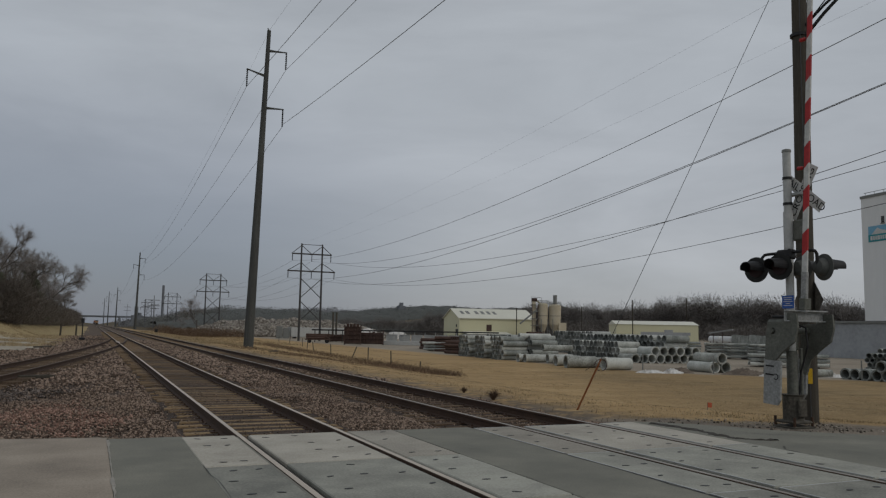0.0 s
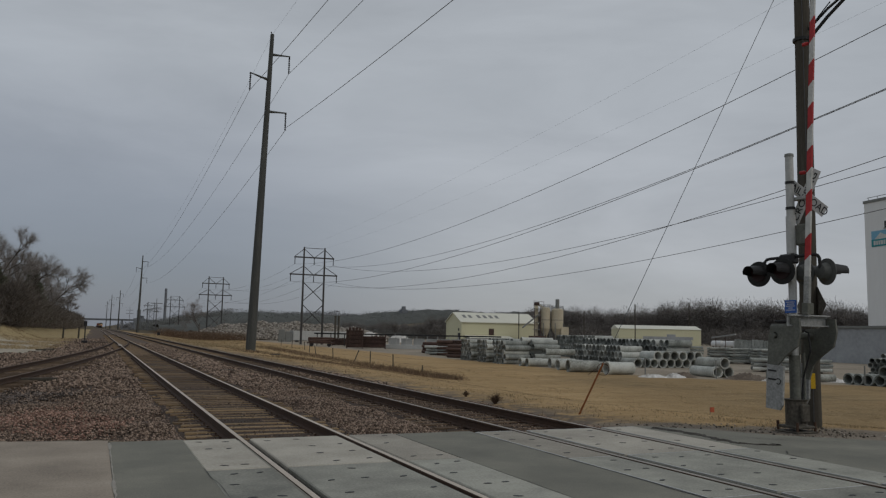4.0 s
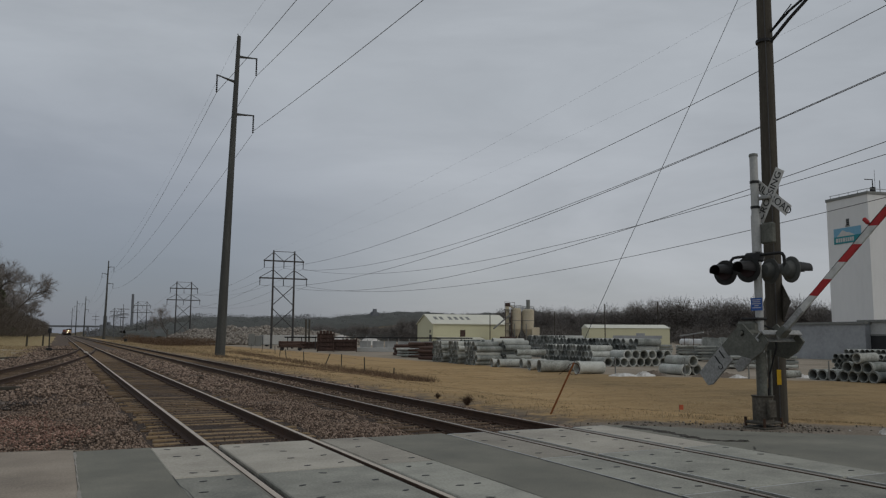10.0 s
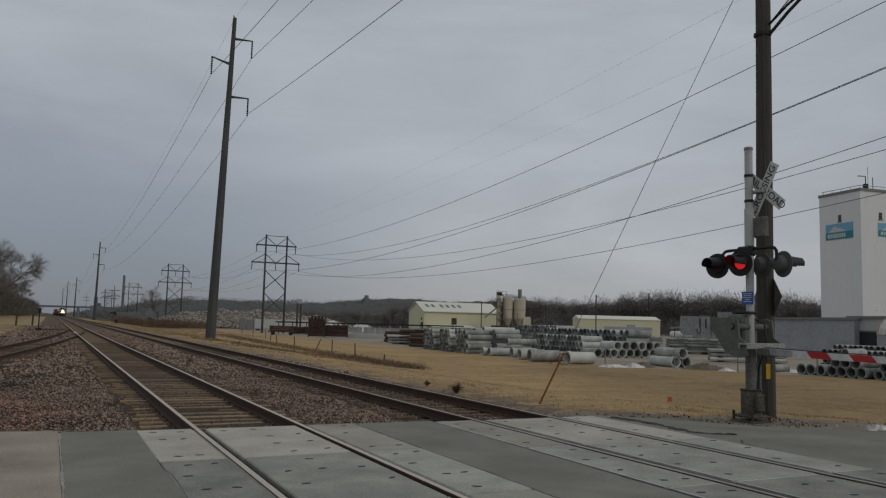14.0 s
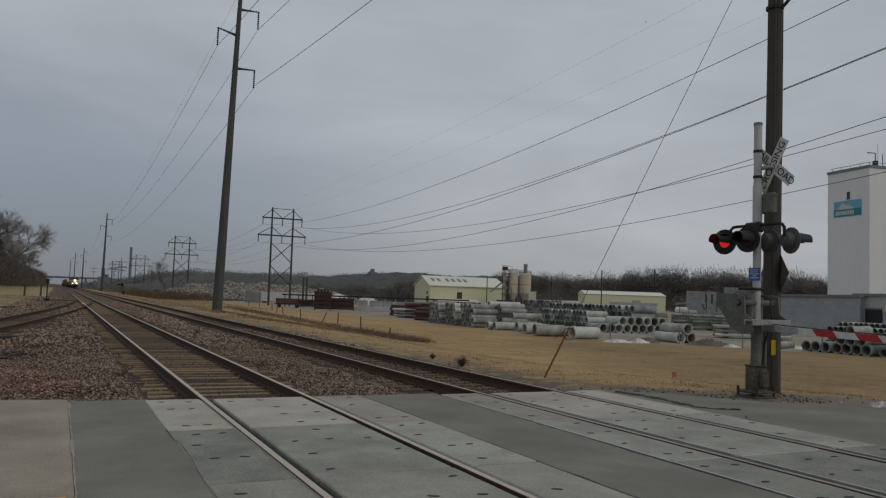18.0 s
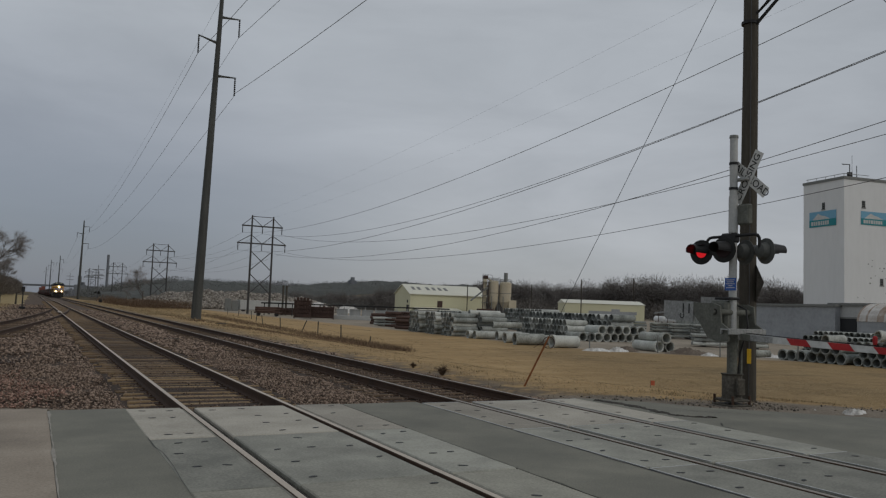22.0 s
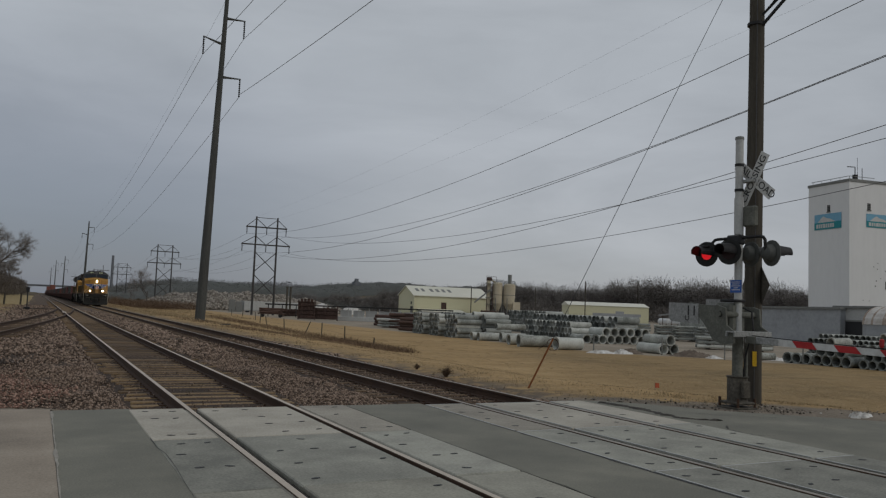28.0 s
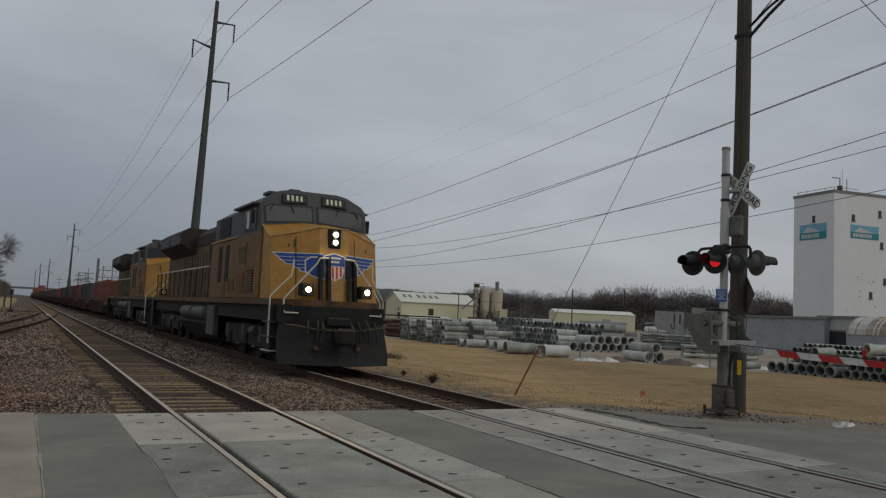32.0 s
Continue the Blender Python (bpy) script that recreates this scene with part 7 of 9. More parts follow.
def cedar(x, y, h, r, seed):
    rnd = np.random.RandomState(seed)
    t = thing("cedar_tree", "dark rusty-green cedar with dense sprays", "tree", at=pose(x, y, float(ground_z(x, y)) - 0.1), group="cedars")
    part("trunk", Build().tube([(0, 0, 0), (0, 0, h * 0.9)], [0.16, 0.04], 7), BARK, t)
    n = int(900 * h)
    u = rnd.rand(n) ** 0.8
    z = 0.3 + u * (h - 0.3)
    rad = r * (1 - u) ** 0.75 * (0.45 + 0.6 * rnd.rand(n)) * (1 + 0.25 * np.sin(z * 3 + seed))
    a = rnd.rand(n) * 6.283
    c = np.stack([rad * np.cos(a), rad * np.sin(a), z], 1)
    d = np.stack([np.cos(a), np.sin(a), 0.5 + 0.5 * rnd.rand(n)], 1) + rnd.normal(0, 0.5, (n, 3))
    d /= np.linalg.norm(d, axis=1)[:, None]
    s = np.cross(d, rnd.normal(0, 1, (n, 3)))
    s /= np.linalg.norm(s, axis=1)[:, None]
    v = np.stack([c - s * 0.14, c + s * 0.14, c + d * 0.75], 1).reshape(-1, 3)
    part("crown", raw_mesh("crown", v, np.arange(len(v)).reshape(-1, 3), CEDAR), None, t)


for i, (x, y, h, r) in enumerate(((-13.0, 119, 8.0, 2.8), (-15.6, 116, 9.5, 3.0), (-18.6, 114, 10.5, 3.2), (-11.0, 160, 9.5, 2.8))):
    cedar(x, y, h, r, 60 + i)


def thicket(name, zones, mat, label, seed, category="brush", reach=0.35):
    """Dense brush of thin twigs: (x0, x1, y0, y1, clumps, twigs, height, radius)."""
    rnd = np.random.RandomState(seed)
    V = []
    for x0, x1, y0, y1, clumps, per, h, r, w in zones:
        c = np.stack([x0 + (x1 - x0) * rnd.rand(clumps), y0 + (y1 - y0) * rnd.rand(clumps)], 1)
        hh = np.repeat(h * (0.55 + 0.6 * rnd.rand(clumps)), per)
        if category == "woods":
            hh = hh * np.repeat(1 + 0.22 * np.sin(c[:, 0] * 0.075 + 0.8) + 0.12 * np.sin(c[:, 0] * 0.19 + c[:, 1] * 0.05), per)
        c = np.repeat(c, per, 0)
        k = len(c)
        z0 = ground_z(c[:, 0], c[:, 1]) + 9.0 * smooth01(np.hypot(c[:, 0] - 20, c[:, 1]), 330, 480) * smooth01(c[:, 0], 20, 80) + 4.0 * smooth01(np.hypot(c[:, 0], c[:, 1]), 300, 420) * smooth01(c[:, 0], 120, 200)
        t = rnd.rand(k)
        p = np.stack([c[:, 0] + rnd.normal(0, r, k), c[:, 1] + rnd.normal(0, r, k), z0 + t * hh * 0.8], 1)
        d = np.stack([rnd.normal(0, 0.8, k), rnd.normal(0, 0.8, k), 0.3 + rnd.rand(k)], 1)
        d /= np.linalg.norm(d, axis=1)[:, None]
        s = np.cross(d, rnd.normal(0, 1, (k, 3)))
        s /= np.linalg.norm(s, axis=1)[:, None]
        ln = (hh * reach)[:, None]
        V.append(np.stack([p - s * w, p + s * w, p + d * ln], 1).reshape(-1, 3))
    V = np.concatenate(V)
    return tagged(new(name, raw_mesh(name, V, np.arange(len(V)).reshape(-1, 3), mat)), label, category, kind="stuff")


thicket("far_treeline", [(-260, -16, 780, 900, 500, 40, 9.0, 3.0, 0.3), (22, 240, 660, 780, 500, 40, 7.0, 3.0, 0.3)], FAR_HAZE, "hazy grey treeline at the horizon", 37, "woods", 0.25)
thicket("dense_brush", [(-14, -9.6, 116, 134, 260, 160, 6.0, 0.8, 0.022), (-13.0, -9.2, 134, 172, 220, 130, 5.4, 1.1, 0.022), (-12.0, -8.8, 172, 232, 220, 130, 5.4, 1.2, 0.028), (-11.0, -8.2, 232, 340, 220, 110, 5.0, 1.3, 0.045), (-10.5, -8.0, 340, 480, 180, 80, 6.0, 1.3, 0.08), (-30, -14, 106, 114, 260, 160, 6.0, 0.9, 0.022)], BRUSH_DARK, "dark dense brush under the trees by the line", 36)
thicket("track_brush", [(-22, -11.0, 110, 200, 240, 60, 4.5, 0.8, 0.03), (-20, -11.0, 200, 430, 300, 50, 5.5, 1.0, 0.05), (-18, -10, 430, 660, 200, 40, 7.0, 1.2, 0.07)], TWIG, "grey-brown brush under the trees by the line", 31)
thicket("brown_brush", [(14.5, 34, 186, 205, 190, 60, 2.2, 0.7, 0.025), (18, 30, 215, 300, 80, 50, 2.0, 0.8, 0.03)], WEED, "reddish-brown thicket beside the line", 32)


def far_woods():
    """Bare woods behind the yard and over the low hill, as one mass of limbs and twigs."""
    kinds = []
    for s in range(6):
        rnd = random.Random(300 + s)
        segs = []
        grow(rnd, Vector((0, 0, 0)), Vector((0, 0, 1)), 3.2, 0.22, 4, segs, 0.62)
        top = max(q.z for _, q, *_ in segs)
        segs = [(p / top, q / top, r0, r1, lv) for p, q, r0, r1, lv in segs]
        tri = []
        for p, q, r0, r1, lv in segs:
            w = (q - p).orthogonal().normalized() * (0.003 if lv < 2 else 0.008 if lv < 4 else 0.016)
            tri += [p - w, p + w, q]
        rough = np.array([tuple(v) for v in tri], np.float32)
        keep = (rough.reshape(-1, 3, 3)[:, 2, 0] ** 2 + rough.reshape(-1, 3, 3)[:, 2, 1] ** 2) / 0.34 ** 2 + ((rough.reshape(-1, 3, 3)[:, 2, 2] - 0.56) / 0.37) ** 2 < 1.0
        rough = rough.reshape(-1, 3, 3)[keep | (rough.reshape(-1, 3, 3)[:, 2, 2] < 0.4)].reshape(-1, 3)
        # fine twigs fill a rounded crown, thinning towards its rim
        r2 = np.random.RandomState(500 + s)
        n = 780
        d = r2.normal(0, 1, (n, 3))
        d /= np.linalg.norm(d, axis=1)[:, None]
        lobes = 1 + 0.12 * np.sin(d[:, 0] * 6 + s) + 0.10 * np.cos(d[:, 1] * 7 - s) + 0.06 * np.sin(d[:, 2] * 9)
        c = d * (r2.rand(n, 1) ** 0.55) * np.array([0.36, 0.36, 0.38]) * lobes[:, None] + np.array([0, 0, 0.58])
        g = d + r2.normal(0, 0.3, (n, 3))
        g /= np.linalg.norm(g, axis=1)[:, None]
        w = np.cross(g, r2.normal(0, 1, (n, 3)))
        w /= np.linalg.norm(w, axis=1)[:, None]
        ln = r2.uniform(0.05, 0.10, (n, 1))
        k = np.where(np.linalg.norm((c - np.array([0, 0, 0.58])) / np.array([0.33, 0.33, 0.36]), axis=1) < 0.72, 0.0072, 0.0040)[:, None]
        twigs = np.stack([c - g * ln - w * k, c - g * ln + w * k, c], 1).reshape(-1, 3)
        kinds.append(np.concatenate([rough, twigs.astype(np.float32)]))
    rnd = np.random.RandomState(77)
    tones = ([], [])
    bands = [((128, 306), (170, 286), 34, 11.2), ((165, 288), (215, 255), 44, 14.4), ((210, 258), (262, 207), 48, 17.0), ((255, 212), (330, 130), 50, 17.4), ((98, 330), (132, 312), 16, 7.5)]
    for (ax, ay), (bx, by), cnt, h in bands:
        for depth in range(4):
            for i in range(cnt):
                u = (i + rnd.rand()) / cnt
                d = depth * 9 + rnd.uniform(-3, 3)
                x, y = ax + (bx - ax) * u, ay + (by - ay) * u
                k = np.hypot(x, y)
                x, y = x * (1 + d / k), y * (1 + d / k)
                z = float(ground_z(x, y) + 9.0 * smooth01(np.hypot(x - 20, y), 330, 480) * smooth01(x, 20, 80) + 4.0 * smooth01(np.hypot(x, y), 300, 420) * smooth01(x, 120, 200))
                hh = h * (0.66 + 0.42 * rnd.rand() ** 1.6 + 0.10 * math.sin(i * 0.9 + depth))
                a = rnd.rand() * 6.283
                t = kinds[rnd.randint(6)]
                wd = hh * rnd.uniform(0.8, 1.1)
                tones[int(rnd.rand() < 0.42)].append(np.stack([x + wd * (t[:, 0] * math.cos(a) - t[:, 1] * math.sin(a)), y + wd * (t[:, 0] * math.sin(a) + t[:, 1] * math.cos(a)), z + hh * t[:, 2]], 1))
    for V, mat, label in ((tones[0], WOODS_GREY, "bare grey-brown winter woods behind the yard"), (tones[1], WOODS_PALE, "paler bare trees scattered through the winter woods")):
        V = np.concatenate(V)
        tagged(new("far_woods", raw_mesh("far_woods", V, np.arange(len(V)).reshape(-1, 3), mat)), label, "woods", kind="stuff")


far_woods()
thicket("woods_undergrowth", [(128, 178, 284, 318, 300, 50, 7.0, 1.8, 0.08), (165, 226, 250, 296, 340, 50, 7.5, 1.8, 0.08), (208, 272, 204, 266, 380, 50, 8.0, 1.8, 0.08), (255, 340, 128, 218, 440, 50, 8.0, 2.0, 0.09)], WOODS_GREY, "dense dull undergrowth below the woods", 33, reach=0.25)
def hill_canopy():
    """The close canopy of the woods on the hill, rough at the scale of single crowns."""
    rnd = np.random.RandomState(91)
    xs, ys = np.arange(28, 268, 2.0), np.array([396, 398, 402, 408, 416, 425, 434, 444, 456, 470])
    X, Y = np.meshgrid(xs, ys)
    R = np.hypot(X, Y)
    base = ground_z(X, Y) + 9.0 * smooth01(np.hypot(X - 20, Y), 330, 480) * smooth01(X, 20, 80) + 4.0 * smooth01(R, 300, 420) * smooth01(X, 120, 200)
    crown = 3.5 * (1 + 0.22 * np.sin(X * 0.075 + 0.8) + 0.12 * np.sin(X * 0.19 + Y * 0.05)) * smooth01(Y, 394, 406) + rnd.normal(0, 0.45, X.shape)
    v = np.stack([X.ravel(), Y.ravel(), (base + crown - 0.4).ravel()], 1)
    w = len(xs)
    i, j = np.meshgrid(np.arange(len(ys) - 1), np.arange(w - 1), indexing="ij")
    a = (i * w + j).ravel()
    tagged(new("hill_canopy", raw_mesh("hill_canopy", v, np.stack([a, a + 1, a + w + 1, a + w], 1), CANOPY)), "close dull grey-green canopy on the low hill", "woods", kind="stuff")


hill_canopy()
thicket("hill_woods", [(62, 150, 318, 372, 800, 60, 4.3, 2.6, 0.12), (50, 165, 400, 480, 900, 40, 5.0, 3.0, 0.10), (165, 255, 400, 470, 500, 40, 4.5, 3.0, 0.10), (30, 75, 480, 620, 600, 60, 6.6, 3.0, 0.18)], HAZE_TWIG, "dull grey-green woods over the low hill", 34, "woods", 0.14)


# ---- rubble, bridge, far plant ----
def build_rubble():
    rnd = np.random.RandomState(12)
    top = lambda x, y: 5.4 * np.clip(1 - ((x - 53) / 27.0) ** 2, 0, 1) ** 0.4 * np.clip(1 - ((y - 236) / 26.0) ** 2, 0, 1) ** 0.6 * (0.8 + 0.2 * np.sin(x * 0.6) * np.cos(y * 0.35))
    n = 40
    xs, ys = np.linspace(27, 81, n), np.linspace(210, 262, n)
    X, Y = np.meshgrid(xs, ys)
    v = np.stack([X.ravel(), Y.ravel(), (YARD - 0.2 + top(X, Y)).ravel()], 1)
    i, j = np.meshgrid(np.arange(n - 1), np.arange(n - 1), indexing="ij")
    a = (i * n + j).ravel()
    heap_ob = tagged(new("rubble_mound", raw_mesh("rubble_mound", v, np.stack([a, a + 1, a + n + 1, a + n], 1), RUBBLE_BED)), "long heap of broken concrete rubble", "rubble heap")
    cnt = 8200
    p = np.stack([rnd.uniform(26.5, 80, cnt), 210 + 30 * rnd.rand(cnt) ** 1.1], 1)
    z = YARD + top(p[:, 0], p[:, 1])
    cube = np.array([[x, y, w] for w in (-1, 1) for x, y in ((-1, -1), (1, -1), (1, 1), (-1, 1))], float)
    q = np.array([[0, 3, 2, 1], [4, 5, 6, 7], [0, 1, 5, 4], [1, 2, 6, 5], [2, 3, 7, 6], [3, 0, 4, 7]])
    s = rnd.uniform(0.12, 0.42, (cnt, 1, 3)) * np.array([1.0, 1.0, 0.5])
    v = cube[None] * s * rnd.uniform(0.75, 1.2, (cnt, 8, 3))
    ax = rnd.normal(0, 1, (cnt, 3))
    ax /= np.linalg.norm(ax, axis=1)[:, None]
    ang = rnd.uniform(0, 1.6, cnt)
    c, sn = np.cos(ang)[:, None, None], np.sin(ang)[:, None, None]
    k = ax[:, None, :]
    v = v * c + np.cross(np.broadcast_to(k, v.shape), v) * sn + k * (v * k).sum(2, keepdims=True) * (1 - c)
    v = v + np.stack([p[:, 0], p[:, 1], z], 1)[:, None, :]
    f = (q[None] + (np.arange(cnt) * 8)[:, None, None]).reshape(-1, 4)
    ob = part("rubble", raw_mesh("rubble", v.reshape(-1, 3), f, RUBBLE), None, heap_ob, "broken pale concrete chunks")
    tagged(ob, kind="stuff")


build_rubble()


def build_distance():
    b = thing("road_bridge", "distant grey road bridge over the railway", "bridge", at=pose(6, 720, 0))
    part("deck", Build().box(-60, -5, 6.5, 40, 5, 7.4), PLANT_HAZE, b)
    part("parapet", Build().box(-60, -5.2, 7.4, 40, -4.9, 8.0), PLANT_HAZE, b)
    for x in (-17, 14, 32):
        part("pier", Build().box(x - 0.8, -4.5, -0.5, x + 0.8, 4.5, 6.5), PLANT_HAZE, b)
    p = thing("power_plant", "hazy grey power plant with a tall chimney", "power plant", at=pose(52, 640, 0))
    part("chimney", Build().tube([(-4.0, 0, 0), (-4.0, 0, 31.5)], [1.1, 0.9], 12), PLANT_HAZE, p)
    part("boiler_house", Build().box(-3, -5, 0, 8, 8, 7), PLANT_HAZE, p)
    part("bunker", Build().box(-26, -4, 0, -18, 6, 8), PLANT_HAZE, p)
    part("stair_tower", Build().box(-24.0, -4.5, 8, -21.5, 0, 14.5), PLANT_HAZE, p)
    part("tank", Build().tube([(-20, 0, 8), (-20, 0, 10.0)], 1.3, 12), PLANT_HAZE, p)
    part("turbine_hall", Build().box(8, -5, 0, 36, 6, 6), PLANT_HAZE, p)
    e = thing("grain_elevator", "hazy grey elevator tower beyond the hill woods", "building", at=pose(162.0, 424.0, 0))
    part("tower", Build().box(-1.8, -2, 0, 1.8, 2, 14.6), PLANT_HAZE, e)
    part("head_house", Build().box(-0.9, -1, 14.6, 0.9, 1, 16.4), PLANT_HAZE, e)
    part("annex", Build().box(1.8, -2, 0, 4.6, 2, 12.8), PLANT_HAZE, e)
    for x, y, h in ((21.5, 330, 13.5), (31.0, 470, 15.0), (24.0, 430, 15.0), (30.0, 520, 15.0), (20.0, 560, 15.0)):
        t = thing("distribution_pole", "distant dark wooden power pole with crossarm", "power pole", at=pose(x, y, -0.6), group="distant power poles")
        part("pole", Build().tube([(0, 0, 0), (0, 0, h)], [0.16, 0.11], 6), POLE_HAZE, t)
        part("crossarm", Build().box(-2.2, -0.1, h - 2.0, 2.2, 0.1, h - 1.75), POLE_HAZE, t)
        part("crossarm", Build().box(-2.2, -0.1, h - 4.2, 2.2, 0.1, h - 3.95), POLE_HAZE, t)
    for x, y in ((12.4, 178.8),):
        c = thing("relay_case", "small dark trackside case on legs", "relay case", at=pose(x, y, -0.35), group="relay cases")
        part("case", Build().box(-0.3, -0.25, 0.2, 0.3, 0.25, 0.85, c=0.04), BLACK, c)
        part("leg", Build().box(-0.25, -0.2, 0, -0.17, 0.2, 0.2), BLACK, c)
        part("leg", Build().box(0.17, -0.2, 0, 0.25, 0.2, 0.2), BLACK, c)
    for x, y in ((-9.5, 96.0), (-4.0, 118.0), (-2.2, 124.0)):
        c = thing("fence_post", "dark weathered post in the dry grass", "post", at=pose(x, y, float(ground_z(x, y)) - 0.05), group="old posts")
        part("post", Build().tube([(0, 0, 0), (0.05, 0, 1.7)], [0.13, 0.11], 7), WOOD_POLE, c)
    for x, y, a, l in ((-1.55, 27.9, 8, 1.05), (-3.2, 62.0, 70, 2.4), (5.0, 33.0, 20, 0.6), (12.6, 60.0, 55, 1.6)):
        tb = thing("discarded_tie", "old dark tie discarded beside the track", "railway tie", at=pose(x, y, -0.20 if x < 9 else float(ground_z(x, y)), 0, 0, a), group="discarded ties")
        part("timber", Build().box(-l / 2, -0.1, 0, l / 2, 0.1, 0.1, c=0.015), WOOD_POLE, tb)


build_distance()


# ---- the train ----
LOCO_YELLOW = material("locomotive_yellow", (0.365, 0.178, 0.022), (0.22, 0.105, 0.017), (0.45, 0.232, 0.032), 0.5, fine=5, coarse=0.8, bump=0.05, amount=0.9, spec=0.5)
# side yellow: dust and the sides' dimmer light are both in this colour
LOCO_SIDE_SHADE = material("dusty_shaded_yellow", (0.155, 0.079, 0.021), (0.070, 0.037, 0.015), (0.235, 0.12, 0.027), 0.6, fine=5, coarse=0.9, bump=0.06, amount=0.9)
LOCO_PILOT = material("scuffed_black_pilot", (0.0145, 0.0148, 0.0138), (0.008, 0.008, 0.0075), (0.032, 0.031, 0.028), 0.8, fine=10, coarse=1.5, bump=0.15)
# hood yellow: soot together with side shade, darkened in the colour
LOCO_GRIME_SHADE = material("grimy_shaded_yellow", (0.088, 0.049, 0.021), (0.030, 0.021, 0.014), (0.16, 0.084, 0.027), 0.65, fine=5, coarse=0.9, bump=0.08, amount=1.0)
LOCO_TRIM = material("rubbed_yellow_edge", (0.42, 0.27, 0.09), rough=0.6, bump=0)
BAR_GREEN = material("pale_green_bars", (0.55, 0.62, 0.42), rough=0.5, bump=0)
LOCO_GREY = material("locomotive_grey", (0.050, 0.053, 0.056), (0.028, 0.03, 0.032), (0.08, 0.083, 0.086), 0.55, fine=5, coarse=0.7, bump=0.05)
LOCO_SOOT = material("sooty_locomotive_metal", (0.014, 0.0135, 0.0125), (0.007, 0.007, 0.0065), (0.03, 0.027, 0.024), 0.75, fine=8, coarse=1.2, bump=0.15)
LOCO_ROOF = material("dusty_brown_soot", (0.040, 0.032, 0.028), (0.02, 0.016, 0.0145), (0.072, 0.055, 0.046), 0.85, fine=5, coarse=0.6, bump=0.15, amount=0.9)
LOCO_TANK = material("dusty_silver_tank", (0.082, 0.079, 0.073), (0.036, 0.035, 0.032), (0.15, 0.144, 0.132), 0.6, metal=0.2, fine=8, coarse=1.2, bump=0.05)
GLASS = material("dark_cab_glass", (0.020, 0.027, 0.037), (0.015, 0.02, 0.028), (0.028, 0.036, 0.048), 0.14, bump=0, spec=0.15)
WING_BLUE = material("blue_emblem_paint", (0.025, 0.065, 0.27), rough=0.45, bump=0)
WING_RED = material("red_emblem_paint", (0.50, 0.03, 0.04), rough=0.45, bump=0)
RAIL_PALE = material("pale_grab_rail", (0.60, 0.57, 0.47), rough=0.5, bump=0)
RAIL_DARK = material("grimy_stanchion", (0.10, 0.075, 0.035), rough=0.7, bump=0)
BOXES = [material("container_" + n, c, fine=2.5, coarse=0.35, bump=0.1, rough=0.6, amount=0.9) for n, c in (("oxide", (0.19, 0.062, 0.05)), ("brown", (0.082, 0.055, 0.047)), ("orange", (0.19, 0.068, 0.05)), ("grey", (0.062, 0.064, 0.062)), ("maroon", (0.105, 0.042, 0.039)))]
WELL = material("well_car_oxide", (0.082, 0.046, 0.040), (0.04, 0.024, 0.022), (0.13, 0.074, 0.062), 0.8, fine=4, coarse=0.6, bump=0.15, amount=0.9)


def loft(sections, caps=True):
    """Joins equal outlines of points into one closed skin."""
    k = len(sections[0])
    b = Build()
    vs = [p for s in sections for p in s]
    fs = [(j * k + i, j * k + (i + 1) % k, (j + 1) * k + (i + 1) % k, (j + 1) * k + i) for j in range(len(sections) - 1) for i in range(k)]
    if caps:
        fs += [tuple(reversed(range(k))), tuple(range((len(sections) - 1) * k, len(sections) * k))]
    return b.add(vs, fs)


def truck(parent, yc):
    """A three-axle truck: side frames, wheels, springs, brake gear."""
    tr = part("truck", Build().box(-0.9, yc - 2.3, 0.55, 0.9, yc + 2.3, 0.85), LOCO_SOOT, parent, "sooty three-axle truck")
    for s in (-1, 1):
        x = s * 1.12
        side = Build().slab([(yc - 2.75, 0.62), (yc - 2.4, 0.42), (yc + 2.4, 0.42), (yc + 2.75, 0.62), (yc + 2.75, 0.95), (yc + 0.9, 1.02), (yc - 0.9, 1.02), (yc - 2.75, 0.95)], -0.09, 0.09,
                            m=Matrix(((0, 0, 1, x), (1, 0, 0, 0), (0, 1, 0, 0), (0, 0, 0, 1))))
        part("side_frame", side, LOCO_SOOT, tr)
        for o in (-1.95, 0.0, 1.95):
            part("axle_box", Build().box(x - 0.16, yc + o - 0.2, 0.38, x + 0.16, yc + o + 0.2, 0.78, c=0.05), LOCO_SOOT, tr)
            part("spring", Build().tube([(x, yc + o + 0.45, 0.55), (x, yc + o + 0.45, 0.98)], 0.13, 10), LOCO_TANK, tr)
            b = Build().tube([(s * 0.68, yc + o, 0.53), (s * 0.82, yc + o, 0.53)], 0.53, 24)
            b.tube([(s * 0.68, yc + o, 0.53), (s * 0.71, yc + o, 0.53)], 0.57, 24)
            part("wheel", b, LOCO_SOOT, tr, smooth=True)
        part("brake_cylinder", Build().tube([(x + s * 0.12, yc - 1.2, 0.85), (x + s * 0.12, yc - 0.7, 0.85)], 0.12, 10), LOCO_TANK, tr)
    return tr


def face_y(x, z):
    """Depth of the nose's front, which leans back and falls away to both sides."""
    return 0.30 + 0.70 * max(0.0, abs(x) - 0.40) + 0.20 * (z - 1.75)


